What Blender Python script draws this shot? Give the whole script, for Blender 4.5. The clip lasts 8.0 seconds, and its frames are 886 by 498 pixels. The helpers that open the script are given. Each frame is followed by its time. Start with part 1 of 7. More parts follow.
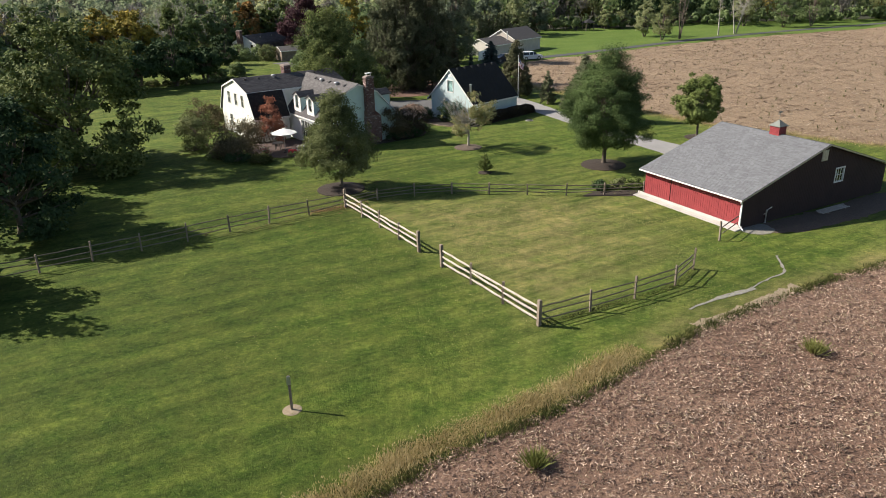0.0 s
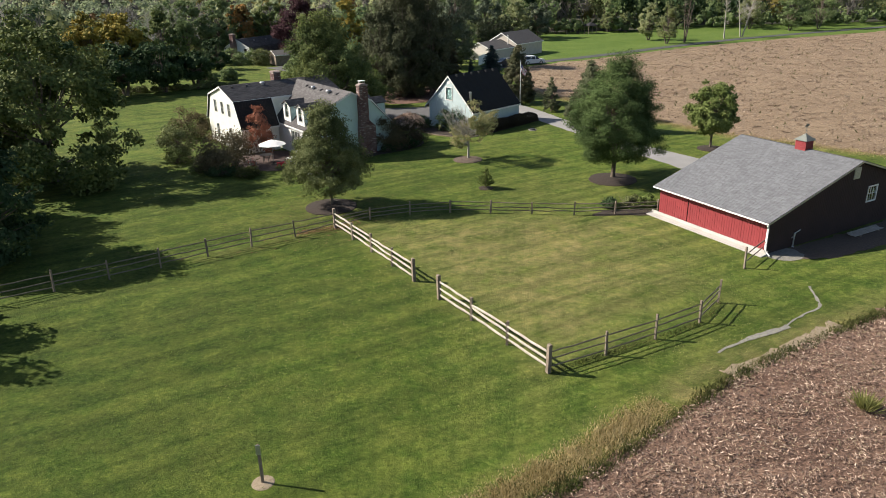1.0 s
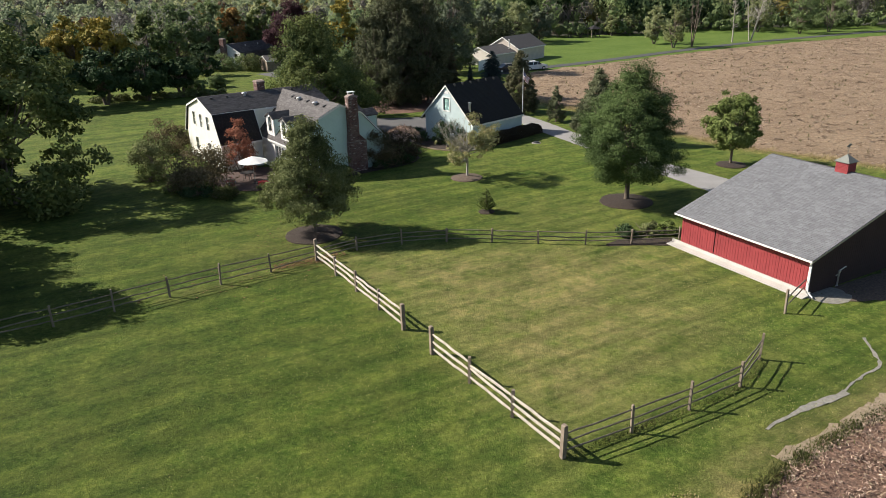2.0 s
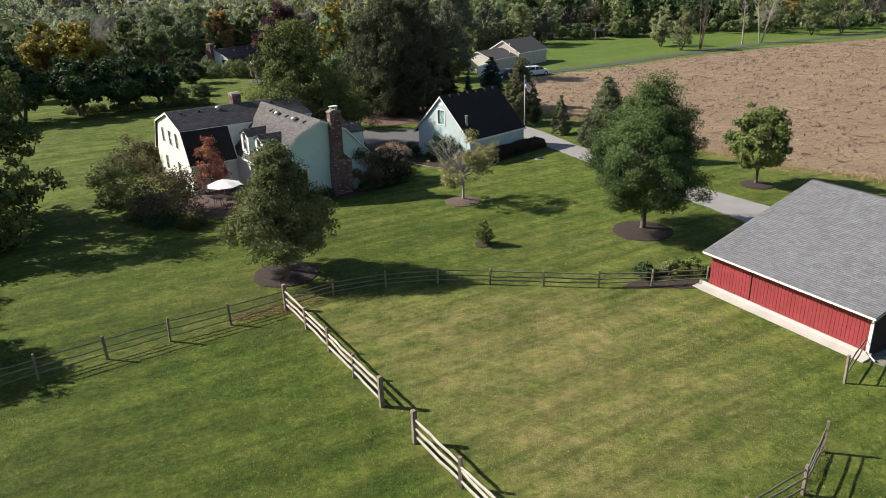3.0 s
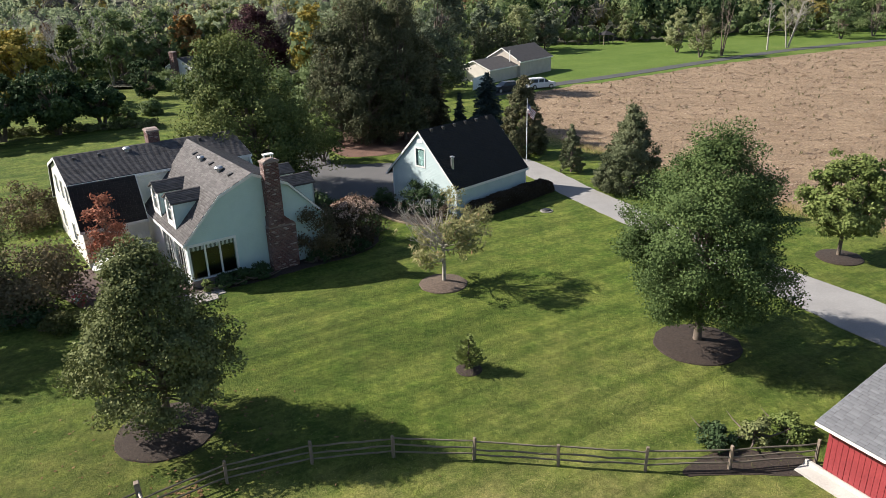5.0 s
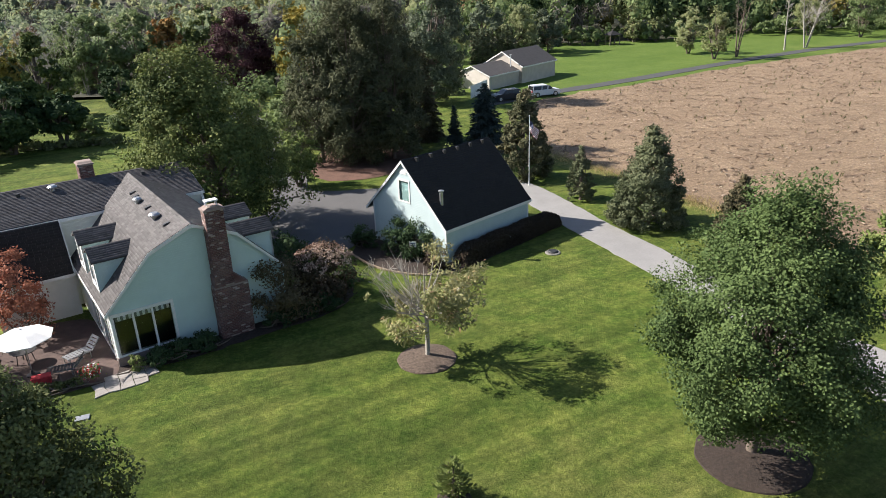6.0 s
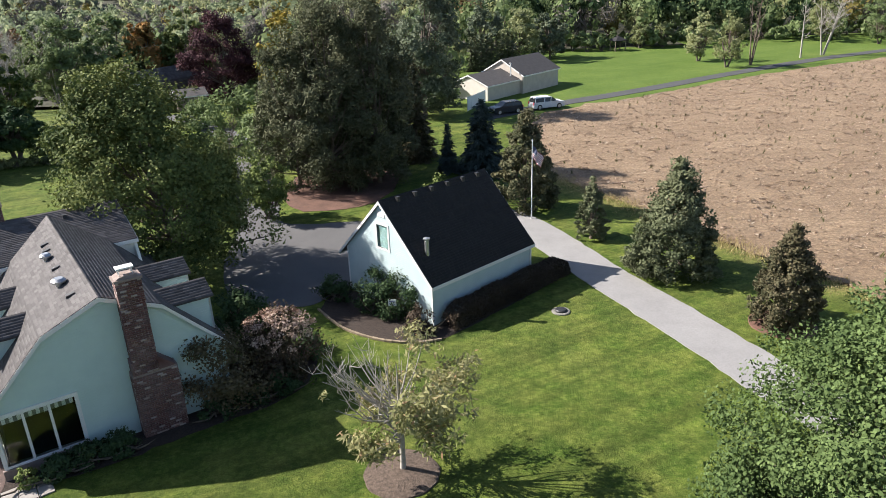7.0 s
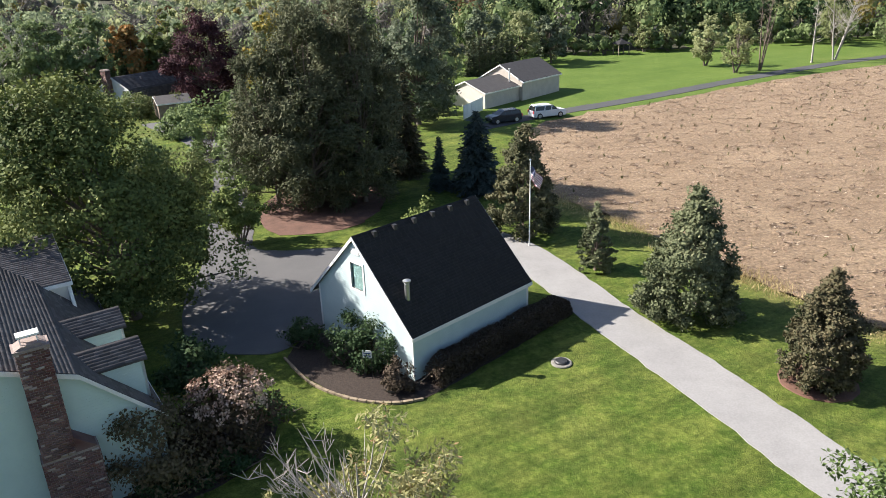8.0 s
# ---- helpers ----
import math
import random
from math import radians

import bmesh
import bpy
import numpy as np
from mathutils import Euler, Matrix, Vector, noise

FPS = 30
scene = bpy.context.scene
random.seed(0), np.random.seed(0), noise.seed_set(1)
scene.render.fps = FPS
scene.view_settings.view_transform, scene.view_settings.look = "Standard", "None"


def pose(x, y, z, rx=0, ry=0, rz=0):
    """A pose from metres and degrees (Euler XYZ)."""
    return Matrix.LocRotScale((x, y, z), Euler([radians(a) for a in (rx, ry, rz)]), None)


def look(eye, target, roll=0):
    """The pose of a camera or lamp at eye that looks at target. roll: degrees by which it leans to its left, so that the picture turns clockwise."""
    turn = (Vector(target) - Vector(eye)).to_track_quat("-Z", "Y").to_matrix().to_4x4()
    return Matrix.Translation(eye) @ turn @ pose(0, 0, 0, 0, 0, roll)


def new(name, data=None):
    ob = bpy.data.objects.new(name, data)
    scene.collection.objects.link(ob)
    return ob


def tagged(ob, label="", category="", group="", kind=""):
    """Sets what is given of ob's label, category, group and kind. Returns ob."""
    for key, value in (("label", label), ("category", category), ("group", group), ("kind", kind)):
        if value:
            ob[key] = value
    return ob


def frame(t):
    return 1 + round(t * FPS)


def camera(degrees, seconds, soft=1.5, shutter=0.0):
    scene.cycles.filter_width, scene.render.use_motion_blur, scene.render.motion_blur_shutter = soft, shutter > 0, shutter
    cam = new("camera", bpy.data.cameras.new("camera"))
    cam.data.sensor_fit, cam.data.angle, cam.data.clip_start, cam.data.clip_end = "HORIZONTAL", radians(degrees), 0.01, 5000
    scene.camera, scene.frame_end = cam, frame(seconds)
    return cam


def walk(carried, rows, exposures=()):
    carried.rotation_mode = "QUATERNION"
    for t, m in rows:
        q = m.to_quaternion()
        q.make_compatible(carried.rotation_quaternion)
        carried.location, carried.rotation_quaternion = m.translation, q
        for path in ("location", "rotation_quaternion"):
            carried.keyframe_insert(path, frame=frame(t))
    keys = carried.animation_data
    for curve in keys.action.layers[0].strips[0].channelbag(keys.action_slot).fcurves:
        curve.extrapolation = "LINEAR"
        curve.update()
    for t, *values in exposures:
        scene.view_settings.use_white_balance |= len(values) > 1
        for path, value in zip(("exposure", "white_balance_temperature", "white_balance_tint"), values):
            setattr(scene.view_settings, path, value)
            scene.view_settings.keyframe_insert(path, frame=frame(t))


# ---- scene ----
cam = camera(64.0, 8.0, 0.5)
PATH = [
    (0, (0.107, -6.425, 17.825), (0.086, -4.569, 17.081), -1.3),
    (0.5, (0.219, -4.308, 17.754), (0.197, -2.45, 17.013), -1.4),
    (1, (0.229, -1.749, 17.717), (0.209, 0.109, 16.978), -1.3),
    (1.5, (0.319, 1.191, 17.648), (0.299, 3.05, 16.912), -1.3),
    (3, (1.205, 11.521, 17.494), (1.179, 13.382, 16.763), -1.7),
    (3.5, (1.529, 15.146, 17.499), (1.501, 17.007, 16.766), -1.7),
    (4, (1.921, 19.225, 17.474), (1.893, 21.086, 16.741), -1.7),
    (4.5, (2.349, 23.481, 17.472), (2.321, 25.341, 16.739), -1.7),
    (6, (3.798, 36.581, 17.658), (3.757, 38.438, 16.916), -2.3),
    (6.5, (4.174, 40.718, 17.57), (4.131, 42.576, 16.831), -2.5),
    (7, (4.449, 44.911, 17.595), (4.41, 46.769, 16.857), -2.1),
    (7.5, (4.865, 48.06, 17.561), (4.823, 49.918, 16.823), -2.1),
    (8, (5.242, 50.23, 17.577), (5.2, 52.089, 16.84), -2.0),
]
walk(cam, [(t, look(eye, target, roll)) for t, eye, target, roll in PATH],
     [(0, 0.88, 6450, 10.5), (1.5, 0.86, 6430, 10.5), (3.0, 0.8, 6400, 11), (4.5, 0.96, 6350, 11.5), (6.0, 1.17, 6200, 12.5), (7.0, 1.3, 6150, 13), (8.0, 1.44, 6200, 12.5)])

# ---- light ----
SUN_TURN, SUN_HIGH = radians(-78.4), radians(35.8)
world = bpy.data.worlds.new("daylight")
scene.world = world
world.use_nodes = True
sky = world.node_tree.nodes.new("ShaderNodeTexSky")
sky.sky_type, sky.sun_disc = "NISHITA", False
sky.sun_elevation, sky.sun_rotation = SUN_HIGH, SUN_TURN
sky.air_density, sky.dust_density = 1.0, 1.2
world.node_tree.links.new(sky.outputs[0], world.node_tree.nodes["Background"].inputs[0])
world.node_tree.nodes["Background"].inputs[1].default_value = 0.062
sun = new("sun", bpy.data.lights.new("sun", "SUN"))
sun.data.energy, sun.data.angle, sun.data.color = 5.0, radians(0.55), (1.0, 0.915, 0.79)
sun_way = Vector((math.sin(SUN_TURN) * math.cos(SUN_HIGH), math.cos(SUN_TURN) * math.cos(SUN_HIGH), math.sin(SUN_HIGH)))
sun.matrix_world = look(sun_way * 60, (0, 0, 0))


# ---- materials ----
def tree_of(name):
    m = bpy.data.materials.new(name)
    m.use_nodes = True
    t = m.node_tree
    return m, t, t.nodes, t.links, t.nodes["Principled BSDF"]


def node(t, kind, **sets):
    n = t.nodes.new(kind)
    for key, value in sets.items():
        n.inputs[key.replace("_", " ")].default_value = value
    return n


def ramp(t, source, stops):
    r = t.nodes.new("ShaderNodeValToRGB")
    while len(r.color_ramp.elements) < len(stops):
        r.color_ramp.elements.new(0.5)
    for e, (at, c) in zip(r.color_ramp.elements, stops):
        e.position, e.color = at, (*c, 1)
    t.links.new(source, r.inputs[0])
    return r.outputs[0]


def blend(t, fac, a, b, mode="MIX"):
    m = t.nodes.new("ShaderNodeMix")
    m.data_type, m.blend_type = "RGBA", mode
    for socket, value in ((m.inputs[0], fac), (m.inputs[6], a), (m.inputs[7], b)):
        if isinstance(value, (int, float)):
            socket.default_value = value
        elif isinstance(value, tuple):
            socket.default_value = (*value, 1)
        else:
            t.links.new(value, socket)
    return m.outputs[2]


def noise_of(t, scale, detail=4, where="world", stretch=None, rough=0.6):
    n = node(t, "ShaderNodeTexNoise", Scale=scale, Detail=detail, Roughness=rough)
    if where == "world":
        source = t.nodes.new("ShaderNodeNewGeometry").outputs["Position"]
    else:
        source = t.nodes.new("ShaderNodeTexCoord").outputs["Object"]
    if stretch:
        mp = t.nodes.new("ShaderNodeMapping")
        mp.vector_type = "TEXTURE"
        mp.inputs["Scale"].default_value, mp.inputs["Rotation"].default_value = [1 / v for v in stretch[0]], (0, 0, radians(stretch[1]))
        t.links.new(source, mp.inputs[0])
        source = mp.outputs[0]
    t.links.new(source, n.inputs["Vector"])
    return n.outputs["Fac"]


def bump(t, bsdf, height, strength, distance):
    b = t.nodes.new("ShaderNodeBump")
    b.inputs["Strength"].default_value, b.inputs["Distance"].default_value = strength, distance
    t.links.new(height, b.inputs["Height"])
    t.links.new(b.outputs[0], bsdf.inputs["Normal"])


def plain(name, dark, light, scale=3.0, rough=0.7, fine=40.0, relief=0.3, depth=0.01, metal=0.0, where="world", stretch=None):
    """A surface that varies between two colours at a coarse and a fine scale."""
    m, t, nodes, links, bsdf = tree_of(name)
    coarse, grain = noise_of(t, scale, 3, where, stretch), noise_of(t, fine, 5, where, stretch)
    base = ramp(t, coarse, [(0.3, dark), (0.7, light)])
    mid = tuple(0.75 * v for v in dark)
    base = blend(t, 0.35, base, ramp(t, grain, [(0.35, mid), (0.65, light)]))
    links.new(base, bsdf.inputs["Base Color"])
    bsdf.inputs["Roughness"].default_value, bsdf.inputs["Metallic"].default_value = rough, metal
    bump(t, bsdf, grain, relief, depth)
    return m


def pieces(name, stops, rough=0.85, fine=30.0, relief=0.4, depth=0.01, by="island"):
    """A surface of many pieces, each with a tone of its own."""
    m, t, nodes, links, bsdf = tree_of(name)
    if by == "island":
        pick = nodes.new("ShaderNodeNewGeometry").outputs["Random Per Island"]
    else:
        pick = nodes.new("ShaderNodeObjectInfo").outputs["Random"]
    base = ramp(t, pick, stops)
    stain = noise_of(t, 0.9, 4)
    base = blend(t, 0.25, base, ramp(t, stain, [(0.3, tuple(0.6 * v for v in stops[0][1])), (0.7, stops[-1][1])]))
    links.new(base, bsdf.inputs["Base Color"])
    bsdf.inputs["Roughness"].default_value = rough
    bump(t, bsdf, noise_of(t, fine, 4), relief, depth)
    return m


def leafy(name, stops, through_light=0.14, rough=0.75, patch=0.25, gain=1.45):
    """Leaves: a tone for each leaf, larger patches of tone over the crown, some light through."""
    m, t, nodes, links, bsdf = tree_of(name)
    pick = nodes.new("ShaderNodeNewGeometry").outputs["Random Per Island"]
    stops = [(at, tuple(min(0.8, gain * v) for v in c)) for at, c in stops]
    base = ramp(t, pick, stops)
    big = noise_of(t, patch, 2)
    base = blend(t, 0.45, base, ramp(t, big, [(0.35, stops[0][1]), (0.65, stops[min(2, len(stops) - 1)][1])]))
    links.new(base, bsdf.inputs["Base Color"])
    bsdf.inputs["Roughness"].default_value = rough
    bsdf.inputs["Specular IOR Level"].default_value = 0.12
    thin = nodes.new("ShaderNodeBsdfTranslucent")
    links.new(base, thin.inputs[0])
    mix = nodes.new("ShaderNodeMixShader")
    mix.inputs[0].default_value = through_light
    links.new(bsdf.outputs[0], mix.inputs[1])
    links.new(thin.outputs[0], mix.inputs[2])
    links.new(mix.outputs[0], nodes["Material Output"].inputs[0])
    return m


def lawn_material():
    m, t, nodes, links, bsdf = tree_of("mown_grass")
    dry = nodes.new("ShaderNodeAttribute")
    dry.attribute_name = "dry"
    fine, tuft, patch, broad = noise_of(t, 14, 5, rough=0.7), noise_of(t, 4.2, 5, rough=0.7), noise_of(t, 0.6, 5, rough=0.65), noise_of(t, 0.11, 3)
    green = ramp(t, fine, [(0.32, (0.022, 0.046, 0.005)), (0.5, (0.088, 0.130, 0.020)), (0.68, (0.190, 0.228, 0.058))])
    green = blend(t, 0.55, green, ramp(t, tuft, [(0.40, (0.026, 0.056, 0.006)), (0.5, (0.088, 0.130, 0.020)), (0.60, (0.190, 0.222, 0.056))]))
    green = blend(t, 0.45, green, ramp(t, patch, [(0.40, (0.048, 0.102, 0.010)), (0.60, (0.150, 0.180, 0.034))]))
    straw = ramp(t, fine, [(0.32, (0.10, 0.09, 0.025)), (0.5, (0.26, 0.225, 0.08)), (0.68, (0.46, 0.40, 0.175))])
    worn = ramp(t, tuft, [(0.3, (0.10, 0.115, 0.035)), (0.7, (0.23, 0.21, 0.09))])
    straw = blend(t, 0.4, straw, worn)
    amount = nodes.new("ShaderNodeMath")
    amount.operation = "MULTIPLY_ADD"
    links.new(ramp(t, broad, [(0.42, (0, 0, 0)), (0.75, (1, 1, 1))]), amount.inputs[0])
    amount.inputs[1].default_value = 0.22
    links.new(dry.outputs["Fac"], amount.inputs[2])
    ragged = nodes.new("ShaderNodeMath")
    ragged.operation = "MULTIPLY"
    links.new(amount.outputs[0], ragged.inputs[0])
    links.new(ramp(t, noise_of(t, 0.55, 7, rough=0.75), [(0.36, (0.15, 0.15, 0.15)), (0.5, (0.75, 0.75, 0.75)), (0.62, (1.25, 1.25, 1.25))]), ragged.inputs[1])
    base = blend(t, ragged.outputs[0], green, straw)
    mown = noise_of(t, 1.0, 5, stretch=((0.05, 0.85, 1.0), 31), rough=0.66)
    base = blend(t, 0.75, base, ramp(t, mown, [(0.39, (0.58, 0.63, 0.56)), (0.5, (0.94, 0.94, 0.94)), (0.61, (1.25, 1.2, 1.22))]), "MULTIPLY")
    blot = noise_of(t, 0.32, 6, rough=0.7)
    base = blend(t, 0.45, base, ramp(t, blot, [(0.40, (0.60, 0.68, 0.58)), (0.5, (0.98, 0.98, 0.98)), (0.62, (1.28, 1.2, 1.2))]), "MULTIPLY")
    speck = noise_of(t, 26, 3, rough=0.8)
    base = blend(t, 0.6, base, ramp(t, speck, [(0.40, (0.45, 0.5, 0.4)), (0.5, (1, 1, 1)), (0.60, (1.5, 1.45, 1.45))]), "MULTIPLY")
    clod = noise_of(t, 2.6, 6, rough=0.75)
    base = blend(t, 0.42, base, ramp(t, clod, [(0.38, (0.58, 0.62, 0.52)), (0.5, (0.98, 0.98, 0.98)), (0.62, (1.35, 1.3, 1.25))]), "MULTIPLY")
    tussock = noise_of(t, 1.5, 5, rough=0.7)
    base = blend(t, 0.5, base, ramp(t, tussock, [(0.36, (0.60, 0.62, 0.55)), (0.5, (0.98, 0.97, 0.95)), (0.64, (1.4, 1.33, 1.25))]), "MULTIPLY")
    rich = nodes.new("ShaderNodeAttribute")
    rich.attribute_name = "rich"
    base = blend(t, rich.outputs["Fac"], base, ramp(t, broad, [(0.35, (0.085, 0.145, 0.024)), (0.65, (0.115, 0.178, 0.034))]))
    darker_green = nodes.new("ShaderNodeAttribute")
    darker_green.attribute_name = "darker_green"
    base = blend(t, darker_green.outputs["Fac"], base, blend(t, 1.0, base, (0.60, 0.66, 0.48), "MULTIPLY"))
    base = blend(t, 1.0, base, (0.90, 0.90, 0.94), "MULTIPLY")
    links.new(base, bsdf.inputs["Base Color"])
    bsdf.inputs["Roughness"].default_value = 0.9
    bsdf.inputs["Specular IOR Level"].default_value = 0.15
    bump(t, bsdf, noise_of(t, 4.5, 7, rough=0.8), 0.7, 0.17)
    return m


def soil_material(name, dark, mid, light, row_turn):
    m, t, nodes, links, bsdf = tree_of(name)
    fine, clump, patch = noise_of(t, 11, 6, rough=0.75), noise_of(t, 1.7, 5), noise_of(t, 0.16, 4)
    rows = noise_of(t, 1.0, 4, stretch=((0.35, 1.9, 1.0), row_turn))
    base = ramp(t, fine, [(0.28, dark), (0.5, mid), (0.72, light)])
    base = blend(t, 0.35, base, ramp(t, rows, [(0.32, dark), (0.66, light)]))
    base = blend(t, 0.3, base, ramp(t, clump, [(0.3, dark), (0.7, mid)]))
    base = blend(t, 0.25, base, ramp(t, patch, [(0.35, mid), (0.65, light)]))
    clod = noise_of(t, 4.2, 6, rough=0.8)
    base = blend(t, 0.75, base, ramp(t, clod, [(0.36, (0.5, 0.47, 0.46)), (0.5, (1.05, 1.05, 1.03)), (0.64, (1.8, 1.8, 1.75))]), "MULTIPLY")
    links.new(base, bsdf.inputs["Base Color"])
    bsdf.inputs["Roughness"].default_value = 0.95
    bump(t, bsdf, noise_of(t, 5.0, 8, rough=0.85), 0.8, 0.16)
    return m


def siding_material(name, dark, light, course=0.115):
    m, t, nodes, links, bsdf = tree_of(name)
    base = ramp(t, noise_of(t, 1.1, 4, "object"), [(0.3, dark), (0.7, light)])
    wave = node(t, "ShaderNodeTexWave", Scale=0.314 / course, Distortion=0.0)
    wave.bands_direction, wave.wave_profile = "Z", "SAW"
    links.new(nodes.new("ShaderNodeTexCoord").outputs["Object"], wave.inputs["Vector"])
    links.new(base, bsdf.inputs["Base Color"])
    bsdf.inputs["Roughness"].default_value = 0.6
    bump(t, bsdf, wave.outputs["Fac"], 0.6, 0.012)
    return m


def glass_material():
    m, t, nodes, links, bsdf = tree_of("window_glass")
    bsdf.inputs["Base Color"].default_value = (0.9, 0.95, 0.95, 1)
    bsdf.inputs["Roughness"].default_value = 0.02
    bsdf.inputs["Transmission Weight"].default_value = 1.0
    return m


LAWN = lawn_material()
STUBBLE = soil_material("field_litter", (0.034, 0.018, 0.012), (0.140, 0.079, 0.054), (0.34, 0.222, 0.158), 20)
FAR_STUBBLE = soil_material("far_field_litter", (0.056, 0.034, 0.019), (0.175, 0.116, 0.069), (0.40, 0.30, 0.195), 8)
STRAW = pieces("corn_straw", [(0.0, (0.05, 0.026, 0.018)), (0.3, (0.17, 0.098, 0.07)), (0.6, (0.29, 0.18, 0.13)), (0.66, (0.21, 0.19, 0.10)), (0.82, (0.40, 0.27, 0.2)), (1.0, (0.66, 0.52, 0.41))])
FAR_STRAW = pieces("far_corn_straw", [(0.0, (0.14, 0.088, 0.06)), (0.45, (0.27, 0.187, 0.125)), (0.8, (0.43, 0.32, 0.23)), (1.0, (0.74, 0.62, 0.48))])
CONCRETE = plain("drive_concrete", (0.215, 0.21, 0.207), (0.285, 0.28, 0.274), 0.5, 0.85, 14, 0.3, 0.01)
LANE = plain("lane_asphalt", (0.045, 0.046, 0.05), (0.07, 0.071, 0.075), 0.4, 0.9, 22, 0.4, 0.01)
ASPHALT = plain("asphalt", (0.075, 0.075, 0.078), (0.11, 0.108, 0.108), 0.4, 0.9, 22, 0.4, 0.01)
MULCH = plain("bark_mulch", (0.014, 0.010, 0.007), (0.058, 0.040, 0.031), 9, 0.95, 22, 0.9, 0.05)
PALE_MULCH = plain("weathered_mulch", (0.035, 0.025, 0.019), (0.17, 0.125, 0.095), 9, 0.95, 22, 0.9, 0.05)
NEEDLES = plain("pine_needle_litter", (0.07, 0.036, 0.024), (0.16, 0.085, 0.06), 1.2, 0.95, 18, 0.6, 0.03)
GRAVEL = plain("pale_gravel", (0.14, 0.135, 0.115), (0.30, 0.285, 0.255), 5, 0.95, 26, 0.9, 0.03)
SAND = plain("bare_soil", (0.17, 0.13, 0.085), (0.34, 0.275, 0.19), 5, 0.95, 26, 0.7, 0.03)
RED = plain("red_painted_board", (0.20, 0.024, 0.029), (0.29, 0.040, 0.045), 1.2, 0.6, 18, 0.15, 0.004, where="object")
WHITE = plain("white_paint", (0.72, 0.72, 0.70), (0.82, 0.82, 0.80), 2, 0.5, 30, 0.1, 0.003, where="object")
TEAL = siding_material("teal_siding", (0.50, 0.63, 0.61), (0.56, 0.69, 0.665))
PALE_TEAL = siding_material("pale_blue_siding", (0.44, 0.545, 0.56), (0.51, 0.61, 0.62))
CREAM = siding_material("cream_siding", (0.70, 0.69, 0.62), (0.80, 0.79, 0.73))
# TAUPE lightened: sun on the far garage's end wall is in the colour.
SUNLIT_TAUPE = siding_material("sunlit_taupe_siding", (0.52, 0.48, 0.44), (0.60, 0.56, 0.51))
TAUPE = siding_material("taupe_siding", (0.42, 0.38, 0.33), (0.52, 0.47, 0.41))
GREY_SHINGLE = pieces("grey_shingle", [(0.0, (0.096, 0.100, 0.111)), (0.5, (0.118, 0.122, 0.135)), (1.0, (0.142, 0.147, 0.161))])
HOUSE_SHINGLE = pieces("house_shingle", [(0.0, (0.052, 0.047, 0.048)), (0.5, (0.080, 0.074, 0.075)), (1.0, (0.118, 0.110, 0.11))])
DARK_SHINGLE = pieces("dark_shingle", [(0.0, (0.009, 0.008, 0.010)), (0.5, (0.013, 0.012, 0.014)), (1.0, (0.018, 0.017, 0.019))])
ROOF_DECK = plain("roof_felt", (0.05, 0.047, 0.047), (0.08, 0.075, 0.075), 2, 0.9, 20)
BRICK = pieces("red_brick", [(0.0, (0.062, 0.019, 0.017)), (0.55, (0.110, 0.034, 0.029)), (0.88, (0.16, 0.058, 0.047)), (0.93, (0.36, 0.28, 0.25)), (1.0, (0.46, 0.39, 0.36))])
MORTAR = plain("mortar", (0.21, 0.16, 0.14), (0.31, 0.25, 0.225), 6, 0.95, 40)
STONE = plain("paving_stone", (0.20, 0.185, 0.17), (0.34, 0.315, 0.29), 2, 0.85, 20, 0.4, 0.01)
PAVER = pieces("brick_paver", [(0.0, (0.16, 0.075, 0.06)), (0.5, (0.24, 0.12, 0.10)), (1.0, (0.32, 0.19, 0.16))], by="object")
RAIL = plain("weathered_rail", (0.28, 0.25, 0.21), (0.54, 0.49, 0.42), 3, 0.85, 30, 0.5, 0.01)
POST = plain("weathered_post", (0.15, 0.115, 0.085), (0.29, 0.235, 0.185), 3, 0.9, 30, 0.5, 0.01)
# Darker, greyer wood than RAIL, for the thinner rails.
DARK_RAIL = plain("grey_rail", (0.10, 0.085, 0.065), (0.21, 0.18, 0.14), 3, 0.9, 30, 0.5, 0.01)
BARK = plain("bark", (0.085, 0.065, 0.05), (0.18, 0.145, 0.115), 3, 0.95, 18, 0.9, 0.03)
PALE_BARK = plain("pale_bark", (0.26, 0.235, 0.205), (0.44, 0.41, 0.37), 3, 0.9, 18, 0.6, 0.02)
METAL = plain("galvanised_metal", (0.42, 0.43, 0.44), (0.60, 0.61, 0.62), 4, 0.4, 40, 0.1, 0.003, 0.8)
DARK_METAL = plain("dark_metal", (0.04, 0.04, 0.042), (0.07, 0.07, 0.072), 4, 0.5, 40, 0.1, 0.003, 0.5)
RUBBER = plain("black_rubber", (0.018, 0.018, 0.018), (0.03, 0.03, 0.03), 4, 0.8, 40)
CAR_WHITE = plain("white_car_paint", (0.70, 0.71, 0.72), (0.76, 0.77, 0.78), 1, 0.25, 60, 0.02, 0.001)
CAR_DARK = plain("dark_car_paint", (0.018, 0.024, 0.035), (0.026, 0.034, 0.048), 1, 0.22, 60, 0.02, 0.001)
CAR_GLASS = plain("tinted_glass", (0.012, 0.014, 0.016), (0.02, 0.022, 0.025), 1, 0.06, 60, 0.0, 0.001)
CLOTH_WHITE = plain("white_canvas", (0.74, 0.74, 0.72), (0.83, 0.83, 0.81), 3, 0.9, 60, 0.1, 0.003)
CLOTH_RED = plain("red_cloth", (0.45, 0.03, 0.04), (0.58, 0.05, 0.06), 3, 0.8, 60, 0.1, 0.003)
FADED_RED = plain("faded_red_cloth", (0.34, 0.10, 0.12), (0.44, 0.15, 0.17), 3, 0.8, 60, 0.1, 0.003)
